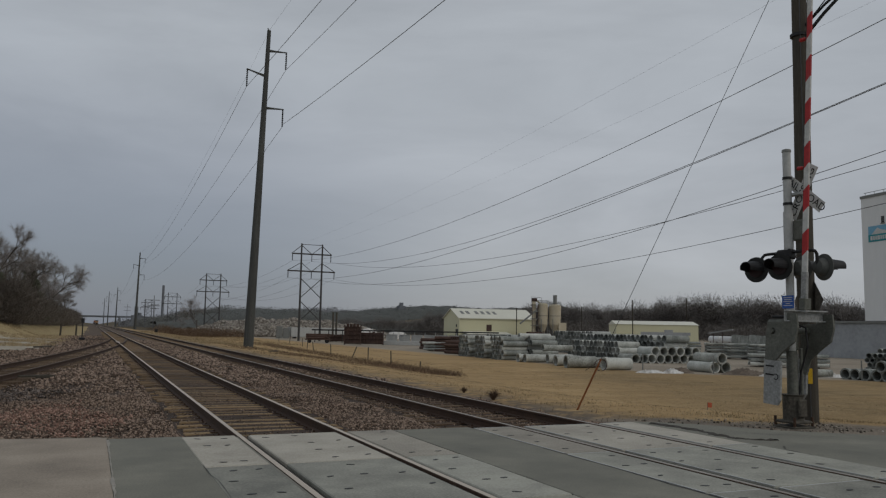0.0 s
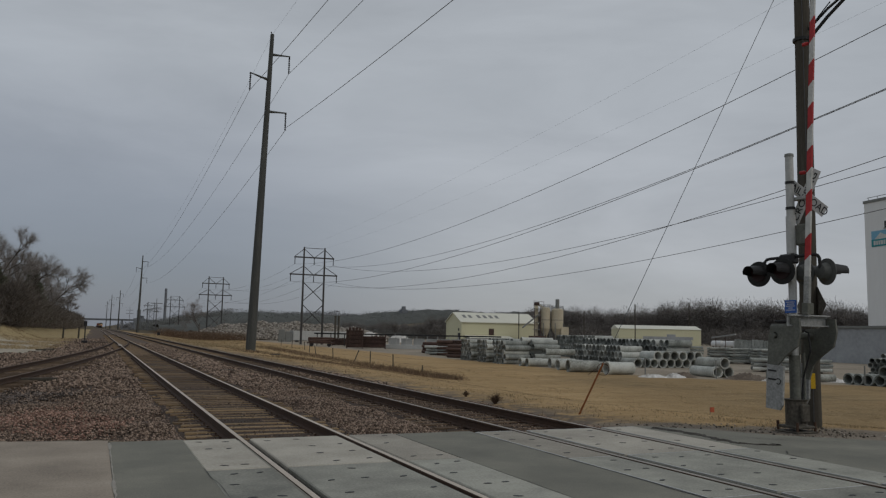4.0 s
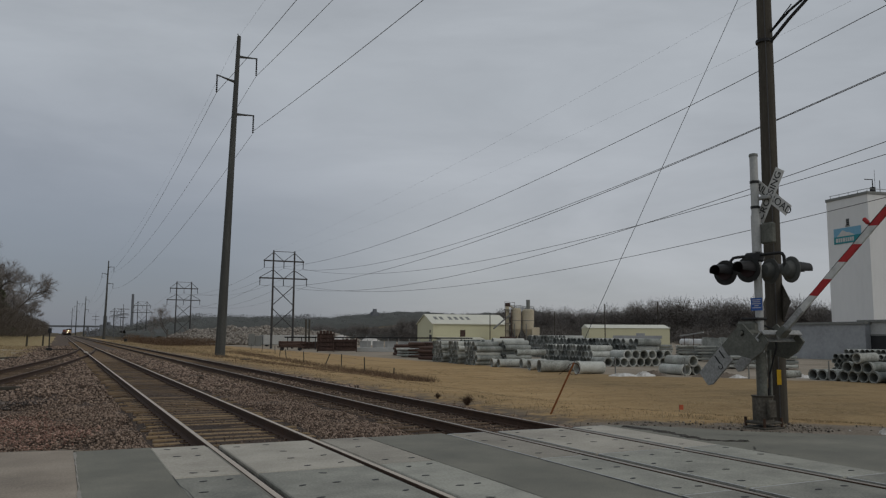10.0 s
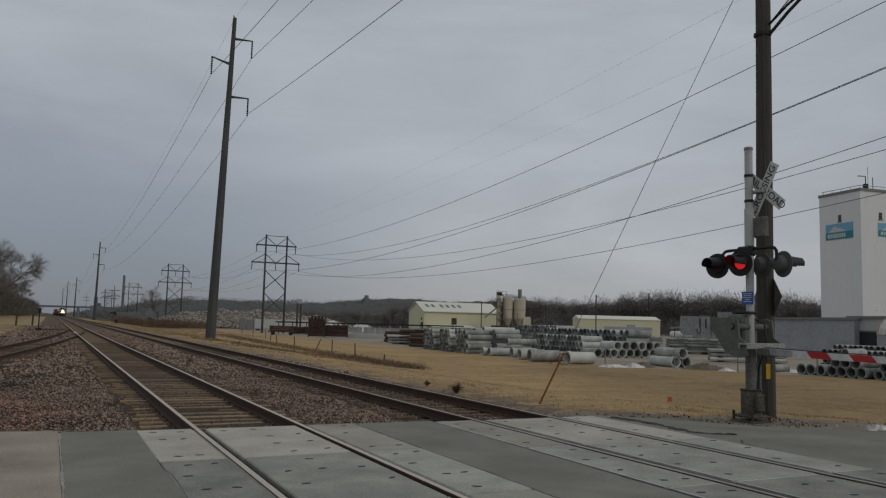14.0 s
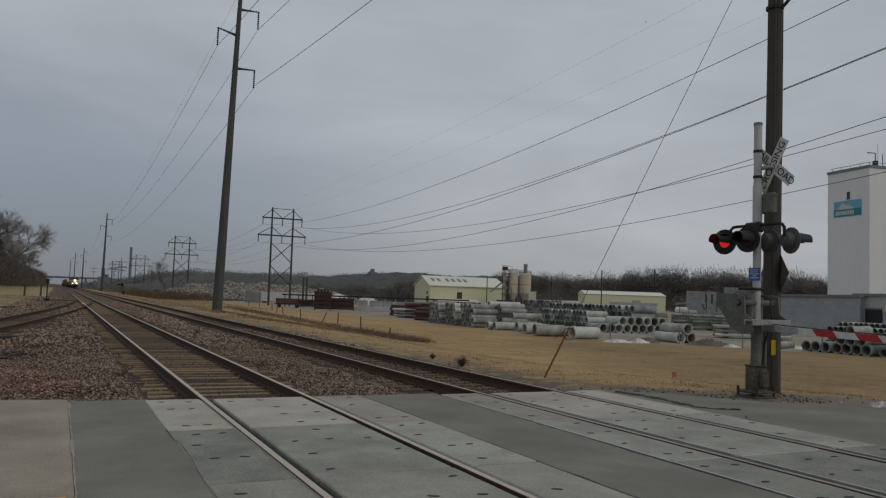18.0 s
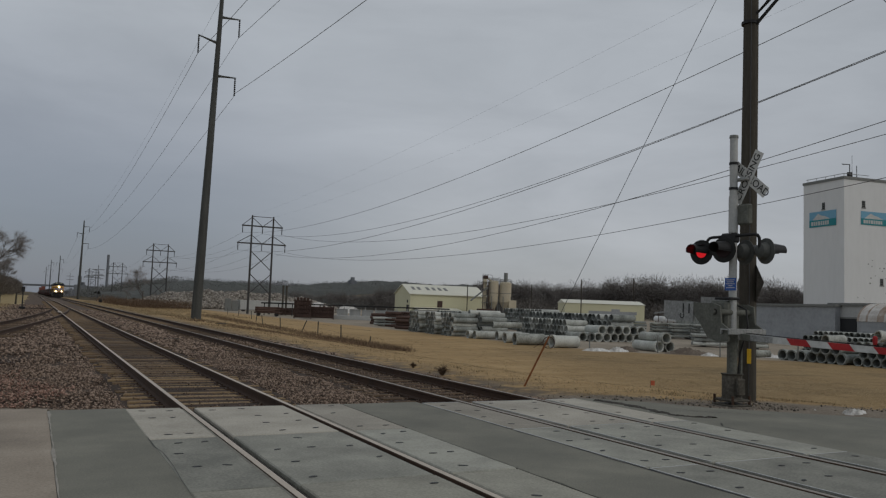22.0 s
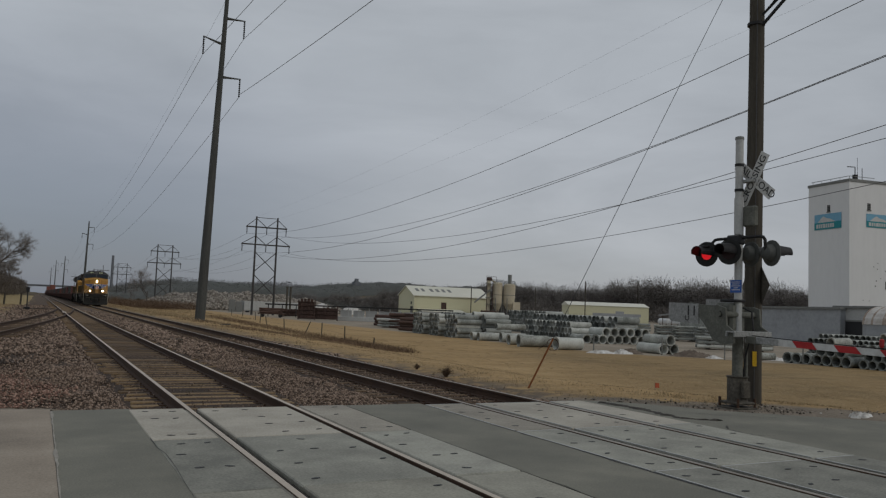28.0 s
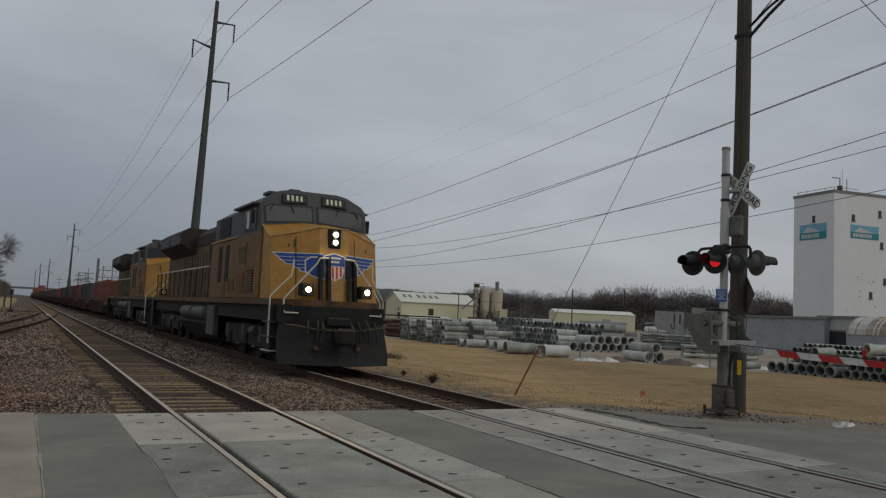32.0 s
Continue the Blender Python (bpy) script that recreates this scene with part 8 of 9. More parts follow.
def emblem(parent):
    """Blue wings about a striped shield, as plain painted shapes on the nose."""
    def strip(nm, xs, top, bottom, mat, d, par=None):
        xs = sorted(xs)
        n = len(xs)
        vs = []
        for off in (d, d - 0.012):
            vs += [(x, face_y(x, bottom(x)) - off, bottom(x)) for x in xs] + [(x, face_y(x, top(x)) - off, top(x)) for x in xs]
        fs = []
        for i in range(n - 1):
            fs.append((i, i + 1, n + i + 1, n + i))
            fs.append((n + i, n + i + 1, 3 * n + i + 1, 3 * n + i))
            fs.append((i + 1, i, 2 * n + i, 2 * n + i + 1))
        fs += [(0, n, 3 * n, 2 * n), (n - 1, 3 * n - 1, 4 * n - 1, 2 * n - 1)]
        return part(nm, Build().add(vs, fs), mat, par or parent)

    def lerp(x, pts):
        for (x0, z0), (x1, z1) in zip(pts, pts[1:]):
            if x <= x1:
                return z0 + (z1 - z0) * (x - x0) / (x1 - x0)
        return pts[-1][1]

    def feather(nm, s, x0, x1, z0, z1, skew, mat, d, par=None):
        xs = [x0] + ([0.4] if x0 < 0.4 < x1 else []) + [x1 - skew, x1]
        return strip(nm, [s * x for x in xs], lambda x: z1, lambda x: z0 if abs(x) < x1 - 1e-4 else z1 - 0.012, mat, d, par)

    sh = strip("shield", [-0.29, -0.2, 0.0, 0.2, 0.29], lambda x: lerp(abs(x), [(0, 3.02), (0.2, 2.97), (0.29, 2.93)]), lambda x: lerp(abs(x), [(0, 2.28), (0.2, 2.38), (0.29, 2.60)]), RAIL_PALE, 0.016)
    strip("shield_top", [-0.265, 0.0, 0.265], lambda x: lerp(abs(x), [(0, 2.995), (0.265, 2.92)]), lambda x: 2.68, WING_BLUE, 0.021, sh)
    for i in range(4):
        x = -0.195 + i * 0.11
        strip("shield_bar", [x, x + 0.055], lambda x: 2.665, lambda x: lerp(abs(x), [(0, 2.31), (0.2, 2.42), (0.29, 2.60)]), WING_RED, 0.021, sh)
    for x0, x1, z in ((-0.19, 0.17, 2.86), (-0.14, 0.12, 2.76)):
        strip("pale_bar", [x0, x1], lambda q, z=z: z + 0.05, lambda q, z=z: z, RAIL_PALE, 0.025, sh)
    rows = ((2.885, 2.965, 1.42, 0.10), (2.785, 2.862, 1.31, 0.08), (2.69, 2.765, 1.20, 0.07), (2.60, 2.67, 0.98, 0.06), (2.51, 2.58, 0.86, 0.06))
    for s in (-1, 1):
        for i, (z0, z1, b, k) in enumerate(rows):
            feather("wing_edge", s, 0.30, b + 0.035, z0 - 0.02, z1 + 0.022, k, RAIL_PALE, 0.005)
            feather("wing_feather", s, 0.31, b, z0, z1, k, WING_BLUE, 0.010)
        root = strip("wing_root_edge", [s * x for x in (0.27, 0.4, 0.6, 0.74)], lambda x: lerp(abs(x), [(0, 2.90), (0.6, 2.90), (0.74, 2.80)]), lambda x: lerp(abs(x), [(0, 2.38), (0.4, 2.30), (0.6, 2.38), (0.74, 2.48)]), RAIL_PALE, 0.013)
        strip("wing_root", [s * x for x in (0.28, 0.4, 0.58, 0.71)], lambda x: lerp(abs(x), [(0, 2.87), (0.58, 2.87), (0.71, 2.78)]), lambda x: lerp(abs(x), [(0, 2.41), (0.4, 2.33), (0.58, 2.41), (0.71, 2.51)]), WING_BLUE, 0.017, root)


def make_loco(label):
    """A six-axle diesel with a wide nose; its front stands at y = 0 and it runs towards -y."""
    t = thing("diesel_locomotive", label, "locomotive", group="locomotives")
    # frame, deck, pilot
    part("frame", Build().box(-1.42, 0.35, 1.18, 1.42, 21.6, 1.62), LOCO_SOOT, t, "dark underframe")
    dk = [(-1.56, 21.8), (-1.56, 0.92), (-1.30, 0.55), (-0.75, 0.05), (0.75, 0.05), (1.30, 0.55), (1.56, 0.92), (1.56, 21.8)]
    part("deck", loft([[(x, y, 1.60) for x, y in dk], [(x, y, 1.76) for x, y in dk]]), LOCO_GRIME_SHADE, t, "grimy yellow walkway edge")
    plow = loft([[(-1.42, 0.38, 1.15), (-0.5, 0.02, 1.15), (0.5, 0.02, 1.15), (1.42, 0.38, 1.15), (1.30, 0.9, 1.15), (-1.30, 0.9, 1.15)],
                 [(-1.50, 0.30, 0.70), (-0.5, -0.10, 0.70), (0.5, -0.10, 0.70), (1.50, 0.30, 0.70), (1.30, 0.9, 0.7), (-1.30, 0.9, 0.7)],
                 [(-1.51, 0.16, 0.34), (-0.5, -0.24, 0.34), (0.5, -0.24, 0.34), (1.51, 0.16, 0.34), (1.25, 0.8, 0.4), (-1.25, 0.8, 0.4)],
                 [(-1.46, 0.06, 0.15), (-0.5, -0.36, 0.15), (0.5, -0.36, 0.15), (1.46, 0.06, 0.15), (1.10, 0.7, 0.2), (-1.10, 0.7, 0.2)]])
    part("snow_plow", plow, LOCO_PILOT, t, "black pilot and plow")
    pp = [(-1.48, 1.0), (-1.22, 0.5), (-0.72, 0.03), (0.72, 0.03), (1.22, 0.5), (1.48, 1.0)]
    part("pilot_plate", loft([[(x, y, 0.85) for x, y in pp], [(x, y, 1.60) for x, y in pp]]), LOCO_PILOT, t)
    cp = Build().box(-0.14, -0.62, 0.72, 0.14, 0.1, 1.02, c=0.04)
    cp.box(-0.22, -0.72, 0.66, 0.22, -0.45, 1.08, c=0.06)
    part("coupler", cp, LOCO_SOOT, t, "dark coupler")
    for x in (-0.8, -0.55, 0.55, 0.8, 1.0):
        part("hose", Build().tube([(x, -0.01, 1.25), (x * 1.02, -0.14, 1.05), (x * 1.05, -0.16, 0.72)], 0.028, 6), BLACK, t)
    for x in (-1.1, 1.1):
        part("pilot_grab", Build().tube([(x - 0.22, 0.40, 1.50), (x - 0.22, 0.28, 1.42), (x + 0.22, 0.28, 1.42), (x + 0.22, 0.40, 1.50)], 0.02, 6), RAIL_PALE, t)
    for x in (-0.42, 0.34):
        part("brake_hose", Build().tube([(x, -0.02, 1.20), (x * 1.05, -0.22, 1.04), (x * 1.2, -0.26, 0.70), (x * 1.45, -0.16, 0.58)], 0.034, 7), LOCO_PILOT, t)
        part("glad_hand", Build().box(x * 1.45 - 0.06, -0.24, 0.50, x * 1.45 + 0.06, -0.12, 0.62, c=0.02), RUSTY, t)
    part("uncoupling_bracket", Build().box(-0.30, -0.10, 1.12, 0.30, 0.06, 1.34, c=0.03), LOCO_PILOT, t, "dark bracket above the coupler")
    part("plow_lip", Build().tube([(-1.46, 0.05, 0.155), (-0.5, -0.37, 0.155), (0.5, -0.37, 0.155), (1.46, 0.05, 0.155)], 0.02, 6), LOCO_PILOT, t, "scraped plow lip")
    part("cut_lever", Build().tube([(-1.4, -0.06, 1.15), (-0.5, -0.10, 1.02), (0.5, -0.10, 1.02), (1.4, -0.06, 1.15)], 0.014, 6), RAIL_DARK, t)
    for s in (-1, 1):
        st = part("step_well", Build().box(s * 1.30 - 0.22, 0.72, 0.35, s * 1.30 + 0.22, 1.35, 1.60), LOCO_SOOT, t, "dark step well")
        for z in (0.42, 0.78, 1.15):
            part("step", Build().box(s * 1.43 - 0.16, 0.66, z, s * 1.43 + 0.16, 1.38, z + 0.03), RAIL_PALE if z < 0.5 else LOCO_TANK, st)
        # front grab rails
        part("front_rail", Build().tube([(s * 1.30, 0.42, 0.62), (s * 1.32, 0.42, 1.74), (s * 1.28, 0.40, 1.82), (s * 0.55, 0.28, 2.70), (s * 0.48, 0.28, 2.84), (s * 0.24, 0.26, 2.86)], 0.022, 6), RAIL_PALE, t)
        part("corner_rail", Build().tube([(s * 1.56, 0.80, 0.62), (s * 1.57, 0.80, 1.78), (s * 1.54, 0.78, 1.86), (s * 1.12, 0.55, 2.36), (s * 1.08, 0.52, 2.78)], 0.022, 6), RAIL_PALE, t)
    # wide nose
    xs = [-1.5, -0.95, -0.4, 0.4, 0.95, 1.5]
    rim = [3.40, 3.52, 3.68, 3.68, 3.52, 3.40]
    lower = [(-1.5, 2.1, 1.75)] + [(x, face_y(x, 1.75), 1.75) for x in xs] + [(1.5, 2.1, 1.75)]
    upper_rim = [(-1.5, 2.3, 3.80)] + [(x, face_y(x, z), z) for x, z in zip(xs, rim)] + [(1.5, 2.3, 3.80)]
    crown = [(-1.5, 2.3, 3.80), (-1.42, 2.3, 3.81), (-0.95, 2.3, 3.86), (-0.4, 2.3, 3.93), (0.4, 2.3, 3.93), (0.95, 2.3, 3.86), (1.42, 2.3, 3.81), (1.5, 2.3, 3.80)]
    k = len(lower)
    b = Build()
    fs = [(i, i + 1, i + 1 + k, i + k) for i in range(k - 1)]
    fs += [(k + i, k + i + 1, 2 * k + i + 1, 2 * k + i) for i in range(1, k - 2)]
    fs += [(k, k + 1, 2 * k + 1), (k + k - 2, k + k - 1, 2 * k + k - 2)]
    b.add(lower + upper_rim + crown, fs)
    nose = part("nose", b, LOCO_YELLOW, t, "yellow wide nose with grime streaks")
    emblem(nose)
    yh = face_y(0, 3.35)
    part("headlight_housing", Build().box(-0.17, yh - 0.07, 3.14, 0.17, yh + 0.1, 3.66, c=0.03), LOCO_SOOT, nose)
    for z in (3.51, 3.30):
        part("headlight_rim", Build().tube([(0, yh - 0.06, z), (0, yh - 0.10, z)], 0.104, 20), LOCO_SOOT, nose)
        part("headlight", Build().tube([(0, yh - 0.10, z), (0, yh - 0.112, z), (0, yh - 0.12, z)], [0.058, 0.058, 0.038], 20), HEADLAMP, nose, "lit round headlight")
        part("lamp_rim", Build().ring((0, yh - 0.10, z), (0, 1, 0), 0.078, 0.056, 0.03), LAMP_RIM, nose, "glowing ring added for the lamp's warm fringe of light")
    for x in (-0.93, 0.62):
        part("nose_seam", Build().tube([(x, face_y(x, z) - 0.004, z) for z in (1.78, 3.42)], 0.012, 5), LOCO_SOOT, nose)
    part("grime_streak", Build().box(-0.985, face_y(-0.93, 3.3) - 0.018, 3.05, -0.89, face_y(-0.93, 3.3) + 0.02, 3.36, c=0.02), RAIL_DARK, nose)
    for x in (-0.42, -0.20, 0.36, 0.56):
        part("nose_post", loft([[(x - 0.045, face_y(x, z) - 0.16, z), (x + 0.045, face_y(x, z) - 0.16, z), (x + 0.045, face_y(x, z) - 0.03, z), (x - 0.045, face_y(x, z) - 0.03, z)] for z in (1.76, 2.90)]), LOCO_SOOT, nose, "dark vertical stanchion before the nose")
    for s in (-1, 1):
        part("ditch_light_box", Build().box(s * 0.80 - 0.15, 0.10, 1.86, s * 0.80 + 0.15, 0.5, 2.18, c=0.02), LOCO_SOOT, nose)
        part("ditch_light", Build().tube([(s * 0.80, 0.11, 2.02), (s * 0.80, 0.08, 2.02), (s * 0.80, 0.065, 2.02)], [0.058, 0.058, 0.038], 20), HEADLAMP, nose, "lit round ditch light")
        part("lamp_rim", Build().ring((s * 0.80, 0.085, 2.02), (0, 1, 0), 0.078, 0.056, 0.03), LAMP_RIM, nose, "glowing ring added for the lamp's warm fringe of light")
        part("nose_hatch", Build().box(s * 1.08 - 0.02, face_y(1.08, 3.2) - 0.012, 3.12, s * 1.08 + 0.02, face_y(1.08, 3.2) + 0.02, 3.2), LOCO_SOOT, nose)
    rimline = [(x, y - 0.008, z) for x, y, z in upper_rim]
    part("nose_trim", Build().tube(rimline, 0.022, 6), LOCO_TRIM, nose, "pale rubbed edge")
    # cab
    cab = part("cab", Build().box(-1.55, 2.1, 1.75, 1.55, 4.9, 3.62, c=0.02), LOCO_SIDE_SHADE, t, "dusty yellow lower cab side, darkened for side shade")
    prof = [(-1.55, 3.55), (-1.55, 4.40), (-1.44, 4.56), (-1.0, 4.80), (-0.7, 4.86), (0.7, 4.86), (1.0, 4.80), (1.44, 4.56), (1.55, 4.40), (1.55, 3.55)]
    CAB_Y = 2.22

    def on_front(x, z, d):
        return (x, CAB_Y + (z - 3.8) * 0.30 - d, z)

    up = loft([[on_front(x, z, 0) for x, z in prof], [(x, 4.9, z) for x, z in prof]])
    upper = part("cab_top", up, LOCO_GREY, cab, "dark grey upper cab with sloping roof edges")

    for s in (-1, 1):
        w = [(s * 0.10, 3.99), (s * 1.40, 3.88), (s * 1.42, 4.30), (s * 1.30, 4.34), (s * 0.10, 4.39)]
        w = w if s > 0 else w[::-1]
        cxw, czw = s * 0.75, 4.14
        big = [(cxw + (x - cxw) * 1.08, czw + (z - czw) * 1.22) for x, z in w]
        n5 = len(w)
        ring = [tuple(range(n5))] + [(i, i + n5, (i + 1) % n5 + n5, (i + 1) % n5) for i in range(n5)]
        ws = part("windshield_frame", Build().add([on_front(x, z, 0.012) for x, z in big] + [on_front(x, z, -0.03) for x, z in big], ring), BLACK, upper)
        part("windshield", Build().add([on_front(x, z, 0.02) for x, z in w] + [on_front(x, z, 0.0) for x, z in w], ring), GLASS, ws, "dark windshield pane")
        for xa, za, xb, zb in ((0.72, 4.44, 0.62, 4.20), (1.18, 4.42, 1.30, 4.22)):
            part("wiper", Build().tube([on_front(s * xa, za, 0.04), on_front(s * xb, zb, 0.045)], 0.014, 5), BLACK, ws)
        nb = [(s * 0.22, 4.50), (s * 0.95, 4.46), (s * 0.93, 4.72), (s * 0.22, 4.76)]
        nb = nb if s > 0 else nb[::-1]
        board = part("number_board", Build().add([on_front(x, z, 0.07) for x, z in nb] + [on_front(x, z, -0.05) for x, z in nb], [(0, 1, 2, 3), (0, 4, 5, 1), (1, 5, 6, 2), (2, 6, 7, 3), (3, 7, 4, 0)]), BLACK, upper, "black number board")
        for i in range(4):
            x0 = s * 0.58 - 0.245 + i * 0.13
            part("pale_bar", Build().add([on_front(x0, 4.535, 0.078), on_front(x0 + 0.065, 4.535, 0.078), on_front(x0 + 0.065, 4.69, 0.078), on_front(x0, 4.69, 0.078)], [(0, 1, 2, 3)]), BAR_GREEN, board)
        # side windows, mirror, door
        for y0, y1 in ((2.75, 3.2), (3.3, 4.0)):
            part("window_frame", Build().box(s * 1.55 - 0.012, y0 - 0.06, 3.66, s * 1.55 + 0.012, y1 + 0.06, 4.34), BLACK, upper)
            part("side_window", Build().box(s * 1.55 - 0.02, y0, 3.72, s * 1.55 + 0.02, y1, 4.28), GLASS, upper, "dark side window")
        part("window_post", Build().box(s * 1.57 - 0.02, 3.42, 3.74, s * 1.57 + 0.02, 3.62, 4.26), RAIL_PALE, upper)
        part("mirror", Build().box(s * 1.70 - 0.05, 2.5, 3.82, s * 1.70 + 0.05, 2.60, 4.2, c=0.015), LOCO_SOOT, upper)
        part("sun_visor", Build().box(s * 1.60 - 0.12, 2.6, 4.37, s * 1.60 + 0.12, 4.85, 4.43), LOCO_GREY, upper)
        part("cab_vent", Build().box(s * 1.555 - 0.015, 2.72, 1.92, s * 1.555 + 0.015, 3.5, 2.55), LOCO_SOOT, cab)
        for i in range(8):
            part("vent_slat", Build().box(s * 1.56 - 0.02, 2.74, 1.94 + i * 0.075, s * 1.56 + 0.02, 3.48, 1.98 + i * 0.075), LOCO_SIDE_SHADE, cab)
            part("vent_slat", Build().box(s * 1.56 - 0.02, 3.7, 1.94 + i * 0.075, s * 1.56 + 0.02, 4.6, 1.98 + i * 0.075), LOCO_SIDE_SHADE, cab)
        part("cab_door", Build().box(s * 1.555 - 0.012, 3.62, 2.62, s * 1.555 + 0.012, 4.6, 3.40), LOCO_SIDE_SHADE, cab)
        for i in range(4):
            part("pale_bar", Build().box(s * 1.57 - 0.004, 3.7 + i * 0.22, 2.75, s * 1.57 + 0.004, 3.84 + i * 0.22, 3.25), RAIL_DARK, cab)
    for x, y, h in ((-0.5, 3.0, 0.06), (0.45, 3.4, 0.09), (0.1, 4.0, 0.06), (-0.9, 3.8, 0.06)):
        part("roof_fitting", Build().box(x - 0.16, y - 0.3, 4.82, x + 0.16, y + 0.3, 4.86 + h, c=0.02), LOCO_GREY, upper)
    part("horn", Build().tube([(0.2, 4.4, 4.92), (0.2, 3.95, 4.94)], [0.03, 0.09], 10), LOCO_GREY, upper)
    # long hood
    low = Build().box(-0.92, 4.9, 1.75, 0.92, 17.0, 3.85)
    hood = part("long_hood", low, LOCO_GRIME_SHADE, t, "sooty yellow engine hood, darkened for side shade")
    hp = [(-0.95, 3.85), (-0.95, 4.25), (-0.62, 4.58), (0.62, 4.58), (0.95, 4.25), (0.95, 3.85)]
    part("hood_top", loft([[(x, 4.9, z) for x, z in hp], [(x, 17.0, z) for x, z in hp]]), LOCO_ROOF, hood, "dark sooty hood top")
    part("equipment_cab", Build().box(-1.50, 4.92, 1.75, 1.50, 8.6, 3.62, c=0.03), LOCO_SIDE_SHADE, hood, "dusty yellow equipment cabinet, darkened for side shade")
    ep = [(-1.50, 3.62), (-1.50, 4.36), (-0.95, 4.70), (0.95, 4.70), (1.50, 4.36), (1.50, 3.62)]
    part("equipment_roof", loft([[(x, 4.93, z) for x, z in ep], [(x, 8.2, z) for x, z in ep]]), LOCO_GREY, hood, "dark grey upper cabinet")
    for s in (-1, 1):
        for y0 in (6.0, 7.0):
            part("cabinet_opening", Build().box(s * 1.505 - 0.015, y0, 2.25, s * 1.505 + 0.015, y0 + 0.42, 3.42), LOCO_SOOT, hood)
        part("inertial_screen", Build().box(s * 1.505 - 0.015, 6.0, 3.72, s * 1.505 + 0.015, 7.5, 4.30), LOCO_SOOT, hood)
        part("eave_rail", Build().tube([(s * 1.53, 4.95, 3.60), (s * 1.53, 8.6, 3.60)], 0.025, 6), LOCO_TRIM, hood)
        for i in range(7):
            y0 = 8.75 + i * 1.16
            dr = part("hood_door", Build().box(s * 0.93 - 0.02, y0, 1.85, s * 0.93 + 0.02, y0 + 1.04, 3.50), LOCO_GRIME_SHADE, hood)
            part("door_seam", Build().box(s * 0.955 - 0.008, y0 + 0.46, 1.9, s * 0.955 + 0.008, y0 + 0.56, 3.46), LOCO_SOOT, dr)
            # dark strip between doors, its colour standing in for the gap's shade
            part("door_shadow_gap", Build().box(s * 0.945 - 0.008, y0 + 1.04, 1.8, s * 0.945 + 0.008, y0 + 1.16, 3.5), LOCO_SOOT, dr)
            part("latch", Build().box(s * 0.96 - 0.015, y0 + 0.6, 2.7, s * 0.96 + 0.015, y0 + 0.72, 2.82), LOCO_SOOT, dr)
        for y0, z0 in ((5.1, 2.0), (5.7, 2.0), (6.3, 1.86)):
            for i in range(5):
                part("vent_slat", Build().box(s * 1.51 - 0.015, y0, z0 + i * 0.075, s * 1.51 + 0.015, y0 + 0.45, z0 + 0.035 + i * 0.075), LOCO_SIDE_SHADE, hood)
        part("intake_grille", Build().box(s * 0.96 - 0.03, 8.7, 3.2, s * 0.96 + 0.03, 11.6, 4.15), LOCO_SOOT, hood, "dark intake grille")
        # walkway rail
        for i in range(11):
            y = 8.9 + i * 1.16
            part("stanchion", Build().tube([(s * 1.50, y, 1.75), (s * 1.50, y, 2.84)], 0.03, 6), RAIL_DARK, t)
        part("hand_rail", Build().tube([(s * 1.50, 8.8, 2.84), (s * 1.50, 20.6, 2.84)], 0.022, 6), RAIL_PALE, t)
        part("sill_step", Build().box(s * 1.40 - 0.16, 20.9, 0.4, s * 1.40 + 0.16, 21.5, 1.62), LOCO_SOOT, t)
    part("exhaust", Build().box(-0.4, 9.0, 4.55, 0.4, 10.4, 4.74, c=0.04), LOCO_SOOT, hood)
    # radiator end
    part("radiator_base", Build().box(-0.92, 17.0, 1.75, 0.92, 21.2, 3.6), LOCO_GRIME_SHADE, t)
    rad = [(-0.95, 3.55), (-1.52, 3.95), (-1.52, 4.42), (-1.25, 4.64), (1.25, 4.64), (1.52, 4.42), (1.52, 3.95), (0.95, 3.55)]
    r = part("radiator", loft([[(x, 14.6, z) for x, z in rad], [(x, 20.4, z) for x, z in rad]]), LOCO_ROOF, t, "flared dark radiator section")
    for s in (-1, 1):
        part("radiator_screen", Build().box(s * 1.525 - 0.01, 15.0, 4.0, s * 1.525 + 0.01, 17.5, 4.38), LOCO_GREY, r)
        part("radiator_screen", Build().box(s * 1.525 - 0.01, 17.7, 4.0, s * 1.525 + 0.01, 20.0, 4.38), LOCO_GREY, r)
    # tank, air reservoirs, trucks
    tank = part("fuel_tank", loft([[(x, 8.2, z) for x, z in ((-1.35, 1.2), (-1.45, 0.85), (-1.1, 0.36), (1.1, 0.36), (1.45, 0.85), (1.35, 1.2))], [(x, 14.2, z) for x, z in ((-1.35, 1.2), (-1.45, 0.85), (-1.1, 0.36), (1.1, 0.36), (1.45, 0.85), (1.35, 1.2))]]), LOCO_SOOT, t, "dark fuel tank")
    for s in (-1, 1):
        for y0, y1 in ((9.0, 11.2), (11.4, 13.4)):
            part("air_reservoir", Build().tube([(s * 1.38, y0, 1.22), (s * 1.38, y0 + 0.08, 1.22), (s * 1.38, y1 - 0.08, 1.22), (s * 1.38, y1, 1.22)], [0.12, 0.25, 0.25, 0.12], 14), LOCO_TANK, tank, "silver air reservoir", smooth=True)
        part("tank_bracket", Build().box(s * 1.42 - 0.1, 7.6, 0.5, s * 1.42 + 0.1, 8.7, 1.5, c=0.03), LOCO_TANK, tank)
    truck(t, 4.35)
    truck(t, 17.6)
    return t


